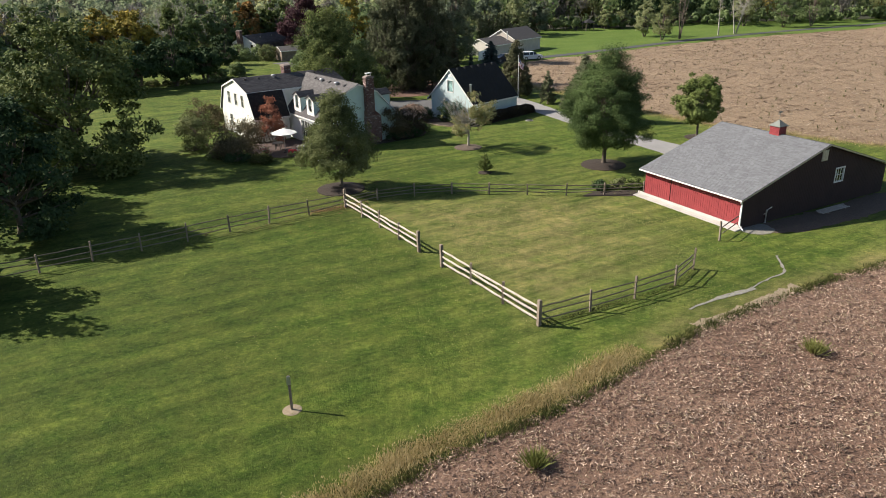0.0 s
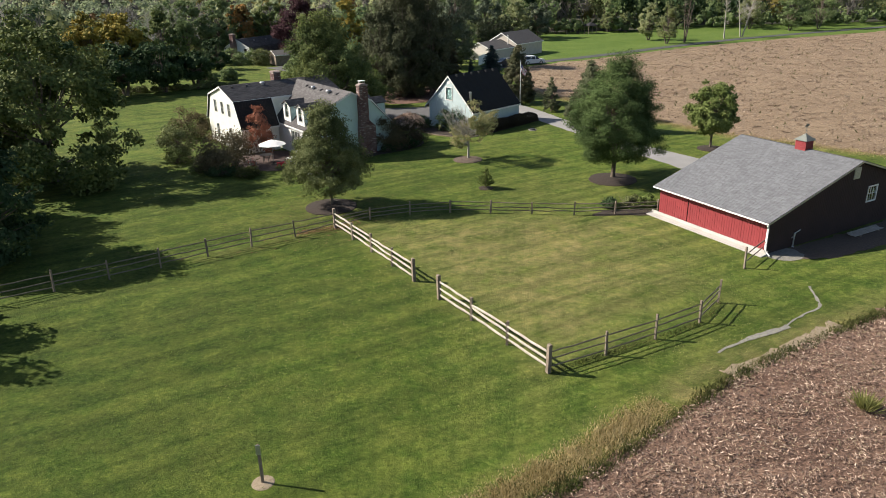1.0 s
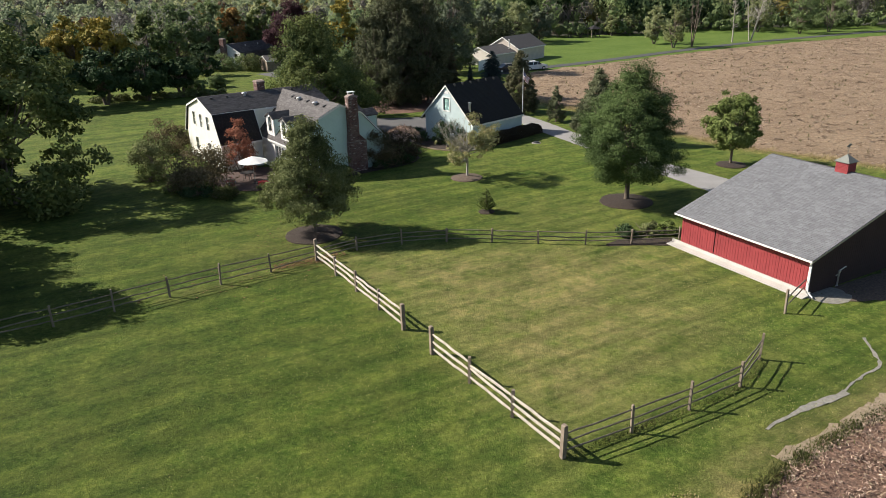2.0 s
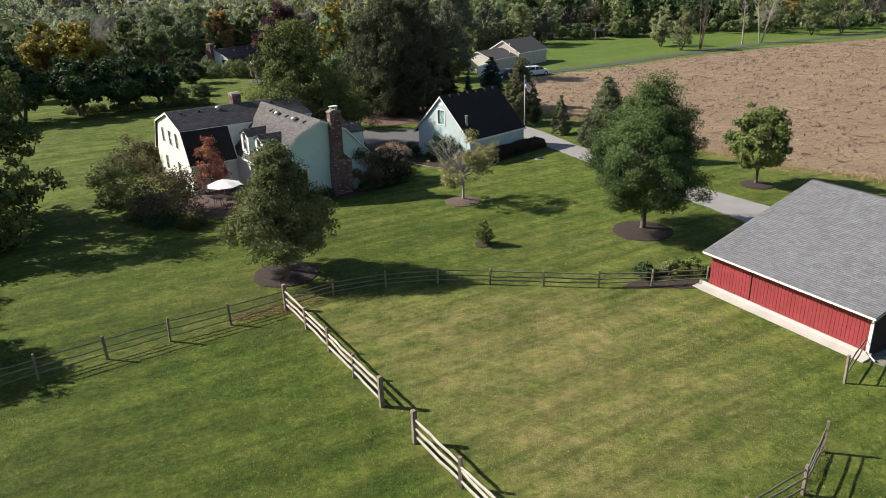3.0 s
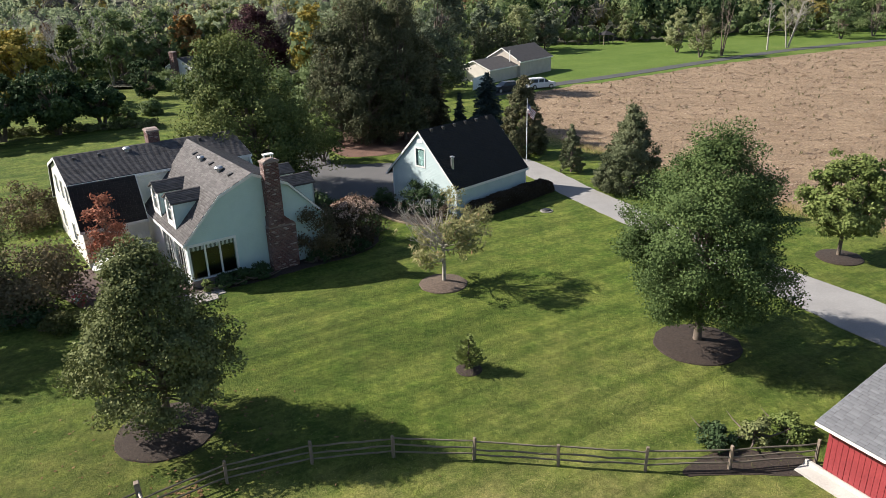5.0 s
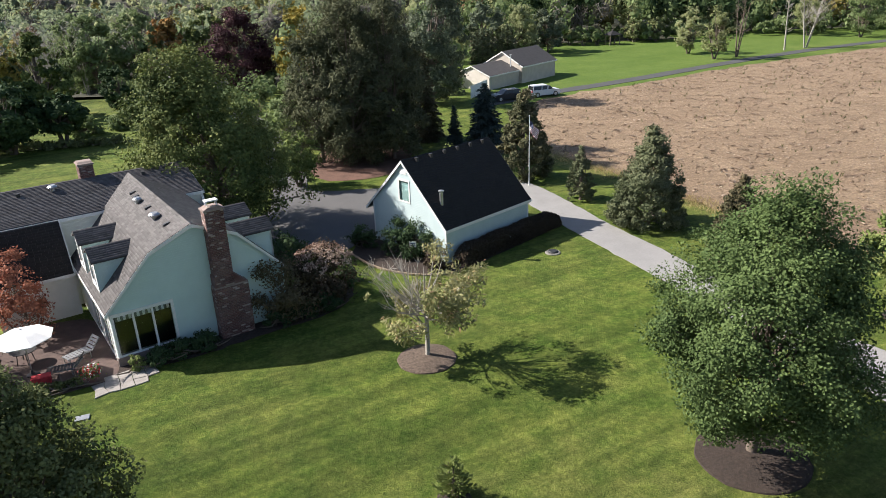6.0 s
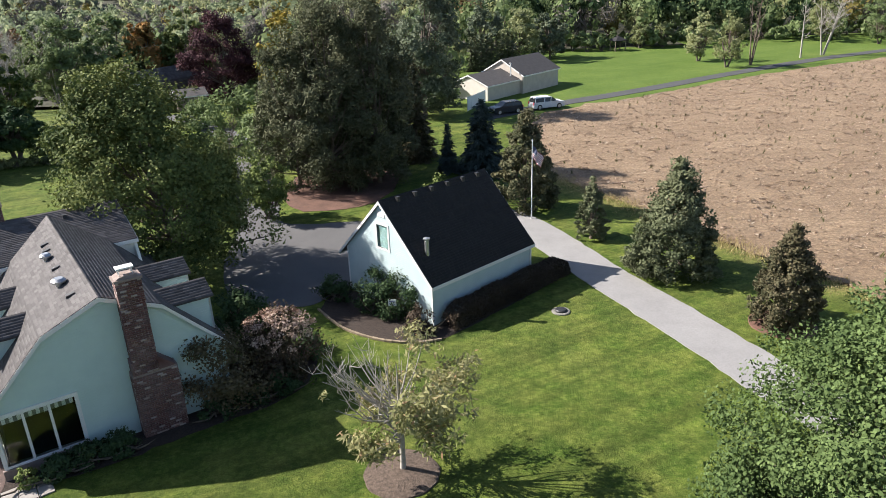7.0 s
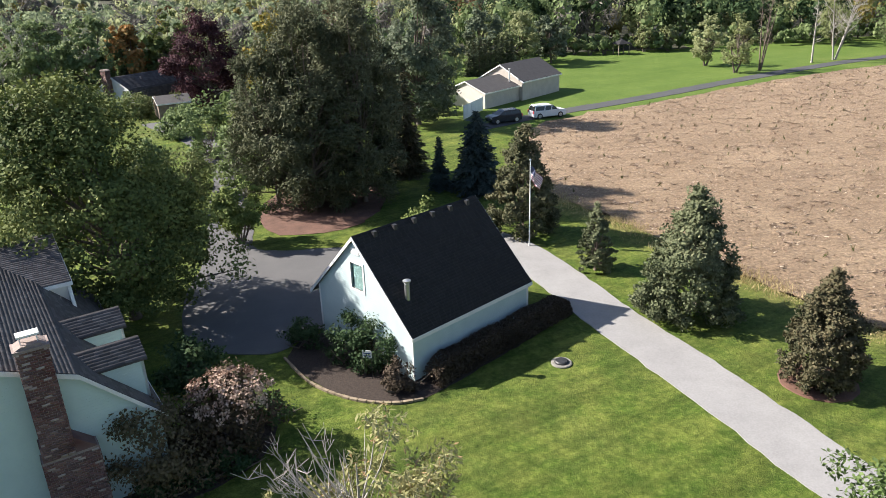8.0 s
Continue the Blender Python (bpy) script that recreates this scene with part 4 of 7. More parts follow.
turf("dry_tufts", (-12, 24, 22, 54), 40000, 0.13, 0.024, GRASS_PALE, "pale dry tufts in the paddock grass", 27, (NEAR_FIELD,))


def fallen_leaves(name, line, wide, count, material, label, seed):
    rng = np.random.default_rng(seed)
    c = smooth_line(line, 0.2)
    p = c[rng.integers(0, len(c), count)] + rng.normal(0, wide, (count, 2))
    v, f = blades(np.column_stack([p, rng.uniform(0.02, 0.05, count)]), rng.normal(size=(count, 3)) * (1, 1, 0.15), 0.14, 0.11, rng, 0.4, np.tile((0.0, 0.0, 1.0), (count, 1)) + rng.normal(0, 0.2, (count, 3)))
    return tagged(sheet(name, v, f, material), label, "leaf litter", kind="stuff")


DEAD_LEAF = leafy("dead_leaf", [(0, (0.07, 0.035, 0.018)), (0.6, (0.13, 0.075, 0.036)), (1, (0.27, 0.18, 0.09))], 0.1, gain=1.0)
fallen_leaves("fallen_leaves", [(-6.8, 48.7), (-8.0, 47.7), (-9.4, 47.0), (-10.8, 46.2)], 0.34, 520, DEAD_LEAF, "brown fallen leaves under the fence", 28)
fallen_leaves("scattered_leaves", [(-15, 52), (-9, 53), (-5, 50), (-12, 46), (-18, 42)], 2.6, 260, DEAD_LEAF, "scattered fallen leaves round the oak", 29)


def mulch_ring(x, y, r, material, label, seed, rise=1.0):
    rng = np.random.default_rng(seed)
    bm = bmesh.new()
    lathe(bm, [(r * 1.02, -0.02), (r, 0.05), (r * 0.82, 0.11), (r * 0.45, 0.16), (0.12, 0.2)], 40)
    for v in bm.verts:
        q = 1 + 0.05 * noise.noise(Vector((v.co.x * 1.7 + seed, v.co.y * 1.7, 0)))
        v.co.x, v.co.y, v.co.z = v.co.x * q, v.co.y * q, v.co.z + 0.025 * noise.noise(Vector((v.co.x * 4, v.co.y * 4, seed)))
    ob = part("mulch_ring", bm, material)
    ob.matrix_world = pose(x, y, 0) @ Matrix.Diagonal((1, 1, rise, 1))
    return tagged(ob, label, "mulch", kind="structure")


mulch_ring(-9.25, 52.4, 2.05, MULCH, "dark bark mulch ring round the young oak", 1)
mulch_ring(14.65, 58.6, 2.05, MULCH, "dark bark mulch ring round the maple", 2)
mulch_ring(2.15, 66.5, 1.4, PALE_MULCH, "weathered mulch ring round the ailing tree", 3)
mulch_ring(26.9, 69.0, 1.35, MULCH, "dark mulch ring round the small maple", 4)
mulch_ring(-6.9, 19.55, 0.42, SAND, "bare soil round the stake", 5, 0.25)
mulch_ring(21.0, 77.4, 1.6, NEEDLES, "brown needle litter under the spruce", 6)


# ---- fences ----
def post_mesh(w, h, seed):
    bm = bmesh.new()
    prism(bm, [(-w / 2, -0.2), (w / 2, -0.2), (w / 2, h - 0.03), (w / 2 - 0.03, h), (-w / 2 + 0.03, h), (-w / 2, h - 0.03)], -w / 2, w / 2)
    me = bpy.data.meshes.new("post")
    bm.to_mesh(me)
    bm.free()
    me.materials.append(POST)
    return me


def rail_mesh(length, material, seed, stout=1.0):
    """A split rail: uneven, wedge-shaped, thinner at its ends."""
    rng = np.random.default_rng(seed)
    bm = bmesh.new()
    rings = []
    for i in range(6):
        s = i / 5
        q = stout * (0.72 if i in (0, 5) else 1.0)
        dz, dy = rng.normal(0, 0.012), rng.normal(0, 0.012)
        rings.append([bm.verts.new((length * s, dy + q * a, dz + q * b)) for a, b in ((-0.045, -0.05), (0.04, -0.06), (0.05, 0.03), (0.0, 0.065), (-0.05, 0.02))])
    for a, b in zip(rings, rings[1:]):
        for k in range(5):
            bm.faces.new((a[k], a[(k + 1) % 5], b[(k + 1) % 5], b[k]))
    bm.faces.new(rings[0])
    bm.faces.new(rings[-1][::-1])
    bmesh.ops.recalc_face_normals(bm, faces=bm.faces)
    me = bpy.data.meshes.new("rail")
    bm.to_mesh(me)
    bm.free()
    me.materials.append(material)
    return me


POSTS = [post_mesh(0.125, 1.4, 1), post_mesh(0.13, 1.33, 2)]
BIG_POST = post_mesh(0.19, 1.52, 3)


def fence(posts, label, material=RAIL, heights=(0.34, 0.72, 1.10), gaps=(), big=(), short=1.0, seed=1):
    """Split-rail fence: a post at each place, three rails a bay but for the gaps."""
    rng = np.random.default_rng(seed)
    x0, y0 = posts[0]
    root = empty("rail_fence", pose(x0, y0, 0), label, "fence", "paddock fences")
    for i, (x, y) in enumerate(posts):
        ob = new("post", BIG_POST if i in big else POSTS[i % 2])
        ob.parent = root
        ob.matrix_basis = pose(x - x0, y - y0, rng.uniform(-0.04, 0.04), rng.normal(0, 1.2), rng.normal(0, 1.2), rng.uniform(0, 90) if i not in big else 30) @ Matrix.Diagonal((1, 1, short, 1) if material == RAIL else (0.8, 0.8, short, 1))
    for i, ((xa, ya), (xb, yb)) in enumerate(zip(posts, posts[1:])):
        if i in gaps:
            continue
        length = math.hypot(xb - xa, yb - ya)
        for k, h in enumerate(heights):
            ob = new("rail", rail_mesh(length + 0.06, material, seed * 97 + i * 7 + k, 1.0 if material == RAIL else 0.58))
            ob.parent = root
            rise = rng.normal(0, 0.012)
            ob.matrix_basis = pose(xa - x0, ya - y0, h + rng.normal(0, 0.02), 0, -math.degrees(rise), math.degrees(math.atan2(yb - ya, xb - xa)))
    return root


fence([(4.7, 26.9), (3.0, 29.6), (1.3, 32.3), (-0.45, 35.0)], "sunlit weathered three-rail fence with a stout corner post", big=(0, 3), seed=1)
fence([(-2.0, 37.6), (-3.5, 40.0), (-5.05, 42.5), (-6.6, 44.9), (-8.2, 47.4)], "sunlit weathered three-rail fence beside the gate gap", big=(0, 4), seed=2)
fence([(-8.2, 47.4), (-10.8, 45.6), (-13.5, 43.9), (-16.0, 42.2), (-18.5, 40.4), (-21.1, 38.7), (-23.7, 37.0), (-26.3, 35.2), (-29, 33.4)], "grey three-rail fence crossing the lawn into shade", DARK_RAIL, seed=3)
fence([(4.7, 26.9), (7.7, 28.4), (10.5, 29.9), (13.3, 31.6), (15.1, 33.9)], "grey rail fence along the paddock's lower side", DARK_RAIL, seed=4)
fence([(18.4, 38.6), (20.7, 41.2)], "short leaning rail section at the barn corner", DARK_RAIL, (0.4, 0.95), seed=5)
fence([(16.1, 49.6), (12.8, 49.3), (9.7, 49.3), (6.55, 49.7), (3.4, 50.15), (0.3, 50.4), (-2.8, 50.1), (-5.8, 49.1), (-8.2, 47.4)], "low grey rail fence along the paddock's upper side", DARK_RAIL, (0.28, 0.56, 0.84), short=0.76, seed=6)
stake = empty("stake", pose(-6.9, 19.55, 0), "thin grey wooden stake standing in bare soil", "stake")
bm = bmesh.new()
prism(bm, [(-0.05, -0.1), (0.05, -0.1), (0.05, 1.72), (0.0, 1.75), (-0.05, 1.72)], -0.035, 0.035)
part("post", bm, POST, stake)
bm = bmesh.new()
box(bm, -0.09, 0.09, -0.055, -0.036, 1.3, 1.72)
part("plate", bm, METAL, stake, "small grey metal plate")


# ---- roofs and walls ----
def roof(parent, line, y0, y1, material, thick=0.14, seed=3, fascia=True, tabs=True, course=0.15, rake=None):
    """Roof slabs over a line of (x, z) from one eave to the other, with shingles and white edges."""
    bm = bmesh.new()
    for (xa, za), (xb, zb) in zip(line, line[1:]):
        prism(bm, [(xa, za - thick), (xb, zb - thick), (xb, zb), (xa, za)], y0, y1)
    deck = part("roof", bm, ROOF_DECK, parent)
    for i, ((xa, za), (xb, zb)) in enumerate(zip(line, line[1:])):
        slope = math.hypot(xb - xa, zb - za)
        lift = 0.004
        if zb >= za:
            m = on_slope((xa, y1, za + lift), (xb, y1, zb + lift), (0, -1, 0))
        else:
            m = on_slope((xb, y0, zb + lift), (xa, y0, za + lift), (0, 1, 0))
        if tabs:
            shingles(deck, m, y1 - y0, slope, material, course, seed=seed + i, lap=0.014 if material == GREY_SHINGLE else 0.005)
    if fascia:
        for (xa, za), (xb, zb) in zip(line, line[1:]):
            for ya, yb in ((y0 - 0.028, y0 - 0.003), (y1 + 0.003, y1 + 0.028)):
                bm = bmesh.new()
                prism(bm, [(xa, za - thick - 0.07), (xb, zb - thick - 0.07), (xb, zb - 0.02), (xa, za - 0.02)], ya, yb)
                part("rake_board", bm, rake or WHITE, parent)
        for (x, z), s in ((line[0], -1), (line[-1], 1)):
            xa, xb = sorted((x + s * 0.003, x + s * 0.03))
            bm = bmesh.new()
            box(bm, xa, xb, y0, y1, z - thick - 0.06, z - 0.015)
            part("eave_board", bm, WHITE, parent)
    return deck


def barn():
    root = empty("barn", pose(20.29, 40.25, 0, 0, 0, 29.3), "low red barn with a wide grey shingle roof", "barn")
    L, RX, RZ, EZ, BX = 9.95, 9.0, 5.05, 2.30, 17.7
    roof(root, [(0, EZ), (RX, RZ), (BX, EZ)], 0, L, GREY_SHINGLE, 0.06, 31, rake=METAL)
    # gables, back and inner front wall
    top = [(0.5, EZ - 0.03), (RX, RZ - 0.15), (BX - 0.5, EZ - 0.03)]
    holes = [(10.65, 11.65, 1.85, 2.9)]
    # dark boards, deepened to near-black with the gable side's shade in the colour
    dark = plain("shaded_dark_board", (0.022, 0.011, 0.011), (0.038, 0.018, 0.018), 1.2, 0.8, 18, 0.3, 0.006, where="object")
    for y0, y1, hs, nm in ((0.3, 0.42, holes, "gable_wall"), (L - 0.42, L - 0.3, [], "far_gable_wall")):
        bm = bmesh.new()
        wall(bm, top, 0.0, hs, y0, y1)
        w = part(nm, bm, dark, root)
        if hs:
            for k in range(86):
                x = 0.5 + k * 0.195
                if x + 0.18 > BX - 0.5:
                    break
                z1 = float(np.interp(x + 0.09, [p[0] for p in top], [p[1] for p in top])) - 0.06
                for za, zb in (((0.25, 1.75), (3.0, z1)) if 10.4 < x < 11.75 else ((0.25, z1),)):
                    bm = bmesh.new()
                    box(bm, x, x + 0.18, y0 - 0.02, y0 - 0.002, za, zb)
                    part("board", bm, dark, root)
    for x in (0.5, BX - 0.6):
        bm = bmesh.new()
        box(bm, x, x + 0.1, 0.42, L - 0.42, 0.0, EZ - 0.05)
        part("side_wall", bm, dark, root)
    # the red front: vertical boards in three fields
    y = 0.3
    while y < L - 0.32:
        y1 = min(y + 0.185, L - 0.3)
        gap = any(abs(y - g) < 0.10 for g in (2.4, 6.95))
        bm = bmesh.new()
        box(bm, 0.455 if gap else 0.46 + 0.004 * math.sin(y * 40), 0.498, y + (0.07 if gap else 0), y1, 0.30, EZ - 0.10)
        part("board", bm, RED, root)
        y += 0.2
    bm = bmesh.new()
    box(bm, 0.44, 0.455, 0.27, 0.40, 0.2, EZ - 0.1)
    part("corner_board", bm, WHITE, root)
    bm = bmesh.new()
    prism(bm, [(-0.15, -0.05), (0.5, -0.05), (0.5, 0.29), (0.40, 0.29), (0.36, 0.12), (-0.15, 0.06)], 0.1, L + 0.35)
    part("footing", bm, plain("pale_concrete", (0.36, 0.345, 0.315), (0.48, 0.46, 0.43), 1, 0.9, 20, 0.3, 0.01), root, "pale concrete footing and apron")
    # gutter spout, window, louvre
    bm = bmesh.new()
    for a, b in (((0.0, 0.1, EZ - 0.2), (0.38, 0.24, EZ - 0.45)), ((0.38, 0.24, EZ - 0.45), (0.42, 0.24, 0.25)), ((0.42, 0.24, 0.25), (0.25, -0.2, 0.12))):
        bar(bm, a, b, 0.06, 0.05, (0, 1, 0.3))
    part("downspout", bm, WHITE, root)
    window(root, pose(11.15, 0.29, 1.85), 0.92, 1.0, (2, 1), 0.1)
    bm = bmesh.new()
    box(bm, 8.55, 9.25, 0.24, 0.28, 3.75, 4.55)
    for k in range(7):
        box(bm, 8.6, 9.2, 0.215, 0.238, 3.80 + k * 0.105, 3.86 + k * 0.105)
    part("louvre", bm, METAL, root)
    # cupola on the ridge
    cup = empty("cupola", pose(0, 0, 0), "red louvred roof cupola with a pointed metal cap")
    cup.parent = root
    cy, cs = 4.55, 0.42
    bm = bmesh.new()
    box(bm, RX - cs, RX + cs, cy - cs, cy + cs, RZ - 0.35, RZ + 0.56)
    part("base", bm, RED, cup)
    bm = bmesh.new()
    for s in (-1, 1):
        for k in range(5):
            z = RZ + 0.12 + k * 0.09
            box(bm, RX - cs + 0.08, RX + cs - 0.08, cy + s * (cs + 0.012) - 0.01, cy + s * (cs + 0.012) + 0.01, z, z + 0.05)
            box(bm, RX + s * (cs + 0.012) - 0.01, RX + s * (cs + 0.012) + 0.01, cy - cs + 0.08, cy + cs - 0.08, z, z + 0.05)
    part("louvre", bm, RED, cup)
    bm = bmesh.new()
    lathe(bm, [(0.72, RZ + 0.56), (0.72, RZ + 0.6), (0.34, RZ + 0.83), (0.06, RZ + 1.0), (0.02, RZ + 1.06)], 4, pose(RX, cy, 0, 0, 0, 45))
    part("cap", bm, COPPER, cup)
    bm = bmesh.new()
    bar(bm, (RX, cy, RZ + 1.15), (RX, cy, RZ + 1.75), 0.025, 0.025)
    bar(bm, (RX - 0.25, cy, RZ + 1.45), (RX + 0.25, cy, RZ + 1.45), 0.02, 0.02)
    prism(bm, [(RX - 0.3, RZ + 1.55), (RX - 0.05, RZ + 1.52), (RX + 0.3, RZ + 1.62), (RX + 0.05, RZ + 1.72)], cy - 0.01, cy + 0.01)
    part("weather_vane", bm, COPPER, cup)


barn()


def garage():
    root = empty("garage", pose(3.19, 78.04, 0, 0, 0, -45.3), "pale blue garage with a steep dark shingle roof", "garage")
    L, W, RZ, EZ = 8.15, 7.95, 6.2, 2.32
    roof(root, [(-W, EZ), (-W / 2, RZ), (0, EZ)], -0.08, L + 0.08, DARK_SHINGLE, 0.14, 41)
    lo = lambda x: EZ - 0.16 + (RZ - EZ) * (1 - abs(x + W / 2) / (W / 2))
    top = [(-7.28, lo(-7.28)), (-W / 2, lo(-W / 2)), (-0.16, lo(-0.16))]
    hole = (-4.42, -3.5, 3.45, 4.78)
    for y0, y1, hs, nm in ((0.05, 0.2, [hole], "gable_wall"), (L - 0.2, L - 0.05, [], "far_gable_wall")):
        bm = bmesh.new()
        wall(bm, top, -0.05, hs, y0, y1)
        part(nm, bm, PALE_TEAL, root)
    for x in (-0.31, -7.28):
        bm = bmesh.new()
        box(bm, x, x + 0.15, 0.2, L - 0.2, -0.05, lo(-0.16 if x > -1 else -7.28))
        part("side_wall", bm, PALE_TEAL, root)
    for x0, x1, y0, y1 in ((-7.3, -7.21, 0.02, 0.047), (-0.22, -0.13, 0.02, 0.047), (-0.157, -0.135, L - 0.2, L - 0.05)):
        bm = bmesh.new()
        box(bm, x0, x1, y0, y1, 0.0, lo(max(x0, -7.25)) - 0.05)
        part("corner_board", bm, WHITE, root)
    window(root, pose(-3.96, 0.05, 3.45), 0.92, 1.33, (0, 0), 0.11)
    # Added panel: the sky's reflection in the pane is put into its colour.
    bm = bmesh.new()
    box(bm, -4.42, -3.5, 0.125, 0.14, 3.45, 4.78)
    part("reflection_panel", bm, plain("painted_sky_reflection", (0.12, 0.2, 0.2), (0.16, 0.25, 0.245), 2, 0.8, 40), root, "grey-green panel for the sky reflected in the pane")
    bm = bmesh.new()
    box(bm, -W / 2 - 0.3, -W / 2 + 0.3, 0.02, 0.047, 5.25, 5.55)
    part("gable_vent", bm, WHITE, root)
    # flue on the near slope
    x, y = -1.3, 0.85
    z = EZ + (RZ - EZ) * (-x / (W / 2))
    bm = bmesh.new()
    lathe(bm, [(0.12, z - 0.2), (0.12, z + 0.72), (0.1, z + 0.72), (0.1, z + 0.8), (0.19, z + 0.82), (0.19, z + 0.88), (0.05, z + 0.93)], 14, pose(x, y, 0))
    part("flue", bm, METAL, root)
    for k in range(6):
        bm = bmesh.new()
        box(bm, -W / 2 + 0.12, -W / 2 + 0.32, 1.0 + k * 1.25, 1.2 + k * 1.25, RZ - 0.32, RZ - 0.02)
        part("ridge_vent", bm, DARK_METAL, root)


garage()


def chimney(parent, x0, x1, y0, y1, z1, z0=0.0, seed=5, cap=True, flue=True, sides=("front", "left", "right")):
    bm = bmesh.new()
    box(bm, x0, x1, y0, y1, z0, z1)
    c = part("chimney", bm, MORTAR, parent, "red brick chimney with pale odd bricks")
    bricks("bricks", c, x0, x1, y0, y1, z0, z1, sides, seed)
    if cap:
        bm = bmesh.new()
        box(bm, x0 - 0.06, x1 + 0.06, y0 - 0.06, y1 + 0.06, z1, z1 + 0.1)
        prism(bm, [(x0, z1 + 0.1), (x1, z1 + 0.1), (x1 - 0.2, z1 + 0.2), (x0 + 0.2, z1 + 0.2)], y0, y1)
        part("crown", bm, MORTAR, c)
    if cap and flue:
        xm, ym = (x0 + x1) / 2, (y0 + y1) / 2
        bm = bmesh.new()
        for sx in (-0.24, 0.24):
            for sy in (-0.13, 0.13):
                bar(bm, (xm + sx, ym + sy, z1 + 0.12), (xm + sx, ym + sy, z1 + 0.44), 0.03, 0.03)
        box(bm, xm - 0.32, xm + 0.32, ym - 0.2, ym + 0.2, z1 + 0.44, z1 + 0.5)
        part("flue_cap", bm, WHITE, c, "flat pale metal cap on short legs")
    return c


def dormer(parent, side, y, mz, front):
    """A gabled dormer on a side slope; front: how far out its face stands."""
    d = empty("dormer", pose(0, 0, 0))
    d.parent = parent
    mz = mz - 0.12
    w, eave, back = 0.85, mz - 0.40, 1.35
    for s in (-1, 1):
        bm = bmesh.new()
        xa, xb = sorted((side * back, side * (front + 0.12)))
        prism(bm, [(0, mz), (s * (w + 0.14), eave - 0.1), (s * (w + 0.14), eave - 0.18), (0, mz - 0.1)], -xb, -xa, pose(0, y, 0, 0, 0, 90))
        r = part("dormer_roof", bm, ROOF_DECK, d)
        slope = math.hypot(w + 0.14, mz - eave + 0.1)
        if s < 0:
            m = on_slope((xa, y - w - 0.14, eave - 0.096), (xa, y, mz + 0.004), (1, 0, 0))
        else:
            m = on_slope((xb, y + w + 0.14, eave - 0.096), (xb, y, mz + 0.004), (-1, 0, 0))
        shingles(r, m, xb - xa, slope, HOUSE_SHINGLE, seed=50 + s)
    low = 3.1
    for s in (-1, 1):
        bm = bmesh.new()
        xa, xb = sorted((side * 2.0, side * front))
        box(bm, xa, xb, y + s * w - (0.1 if s > 0 else 0), y + s * w + (0 if s > 0 else 0.1), low, eave - 0.08)
        part("cheek", bm, TEAL, d)
    bm = bmesh.new()
    turn = pose(side * front, y, 0, 0, 0, -90 if side < 0 else 90)
    wall(bm, [(-w, eave - 0.05), (0, mz - 0.12), (w, eave - 0.05)], low, [(-0.36, 0.36, low + 0.5, eave + 0.02)], -0.002, 0.1, turn)
    part("dormer_front", bm, WHITE, d)
    window(d, turn @ pose(0, -0.004, low + 0.5), 0.72, eave + 0.02 - low - 0.5, (0, 1), 0.07)
    return d


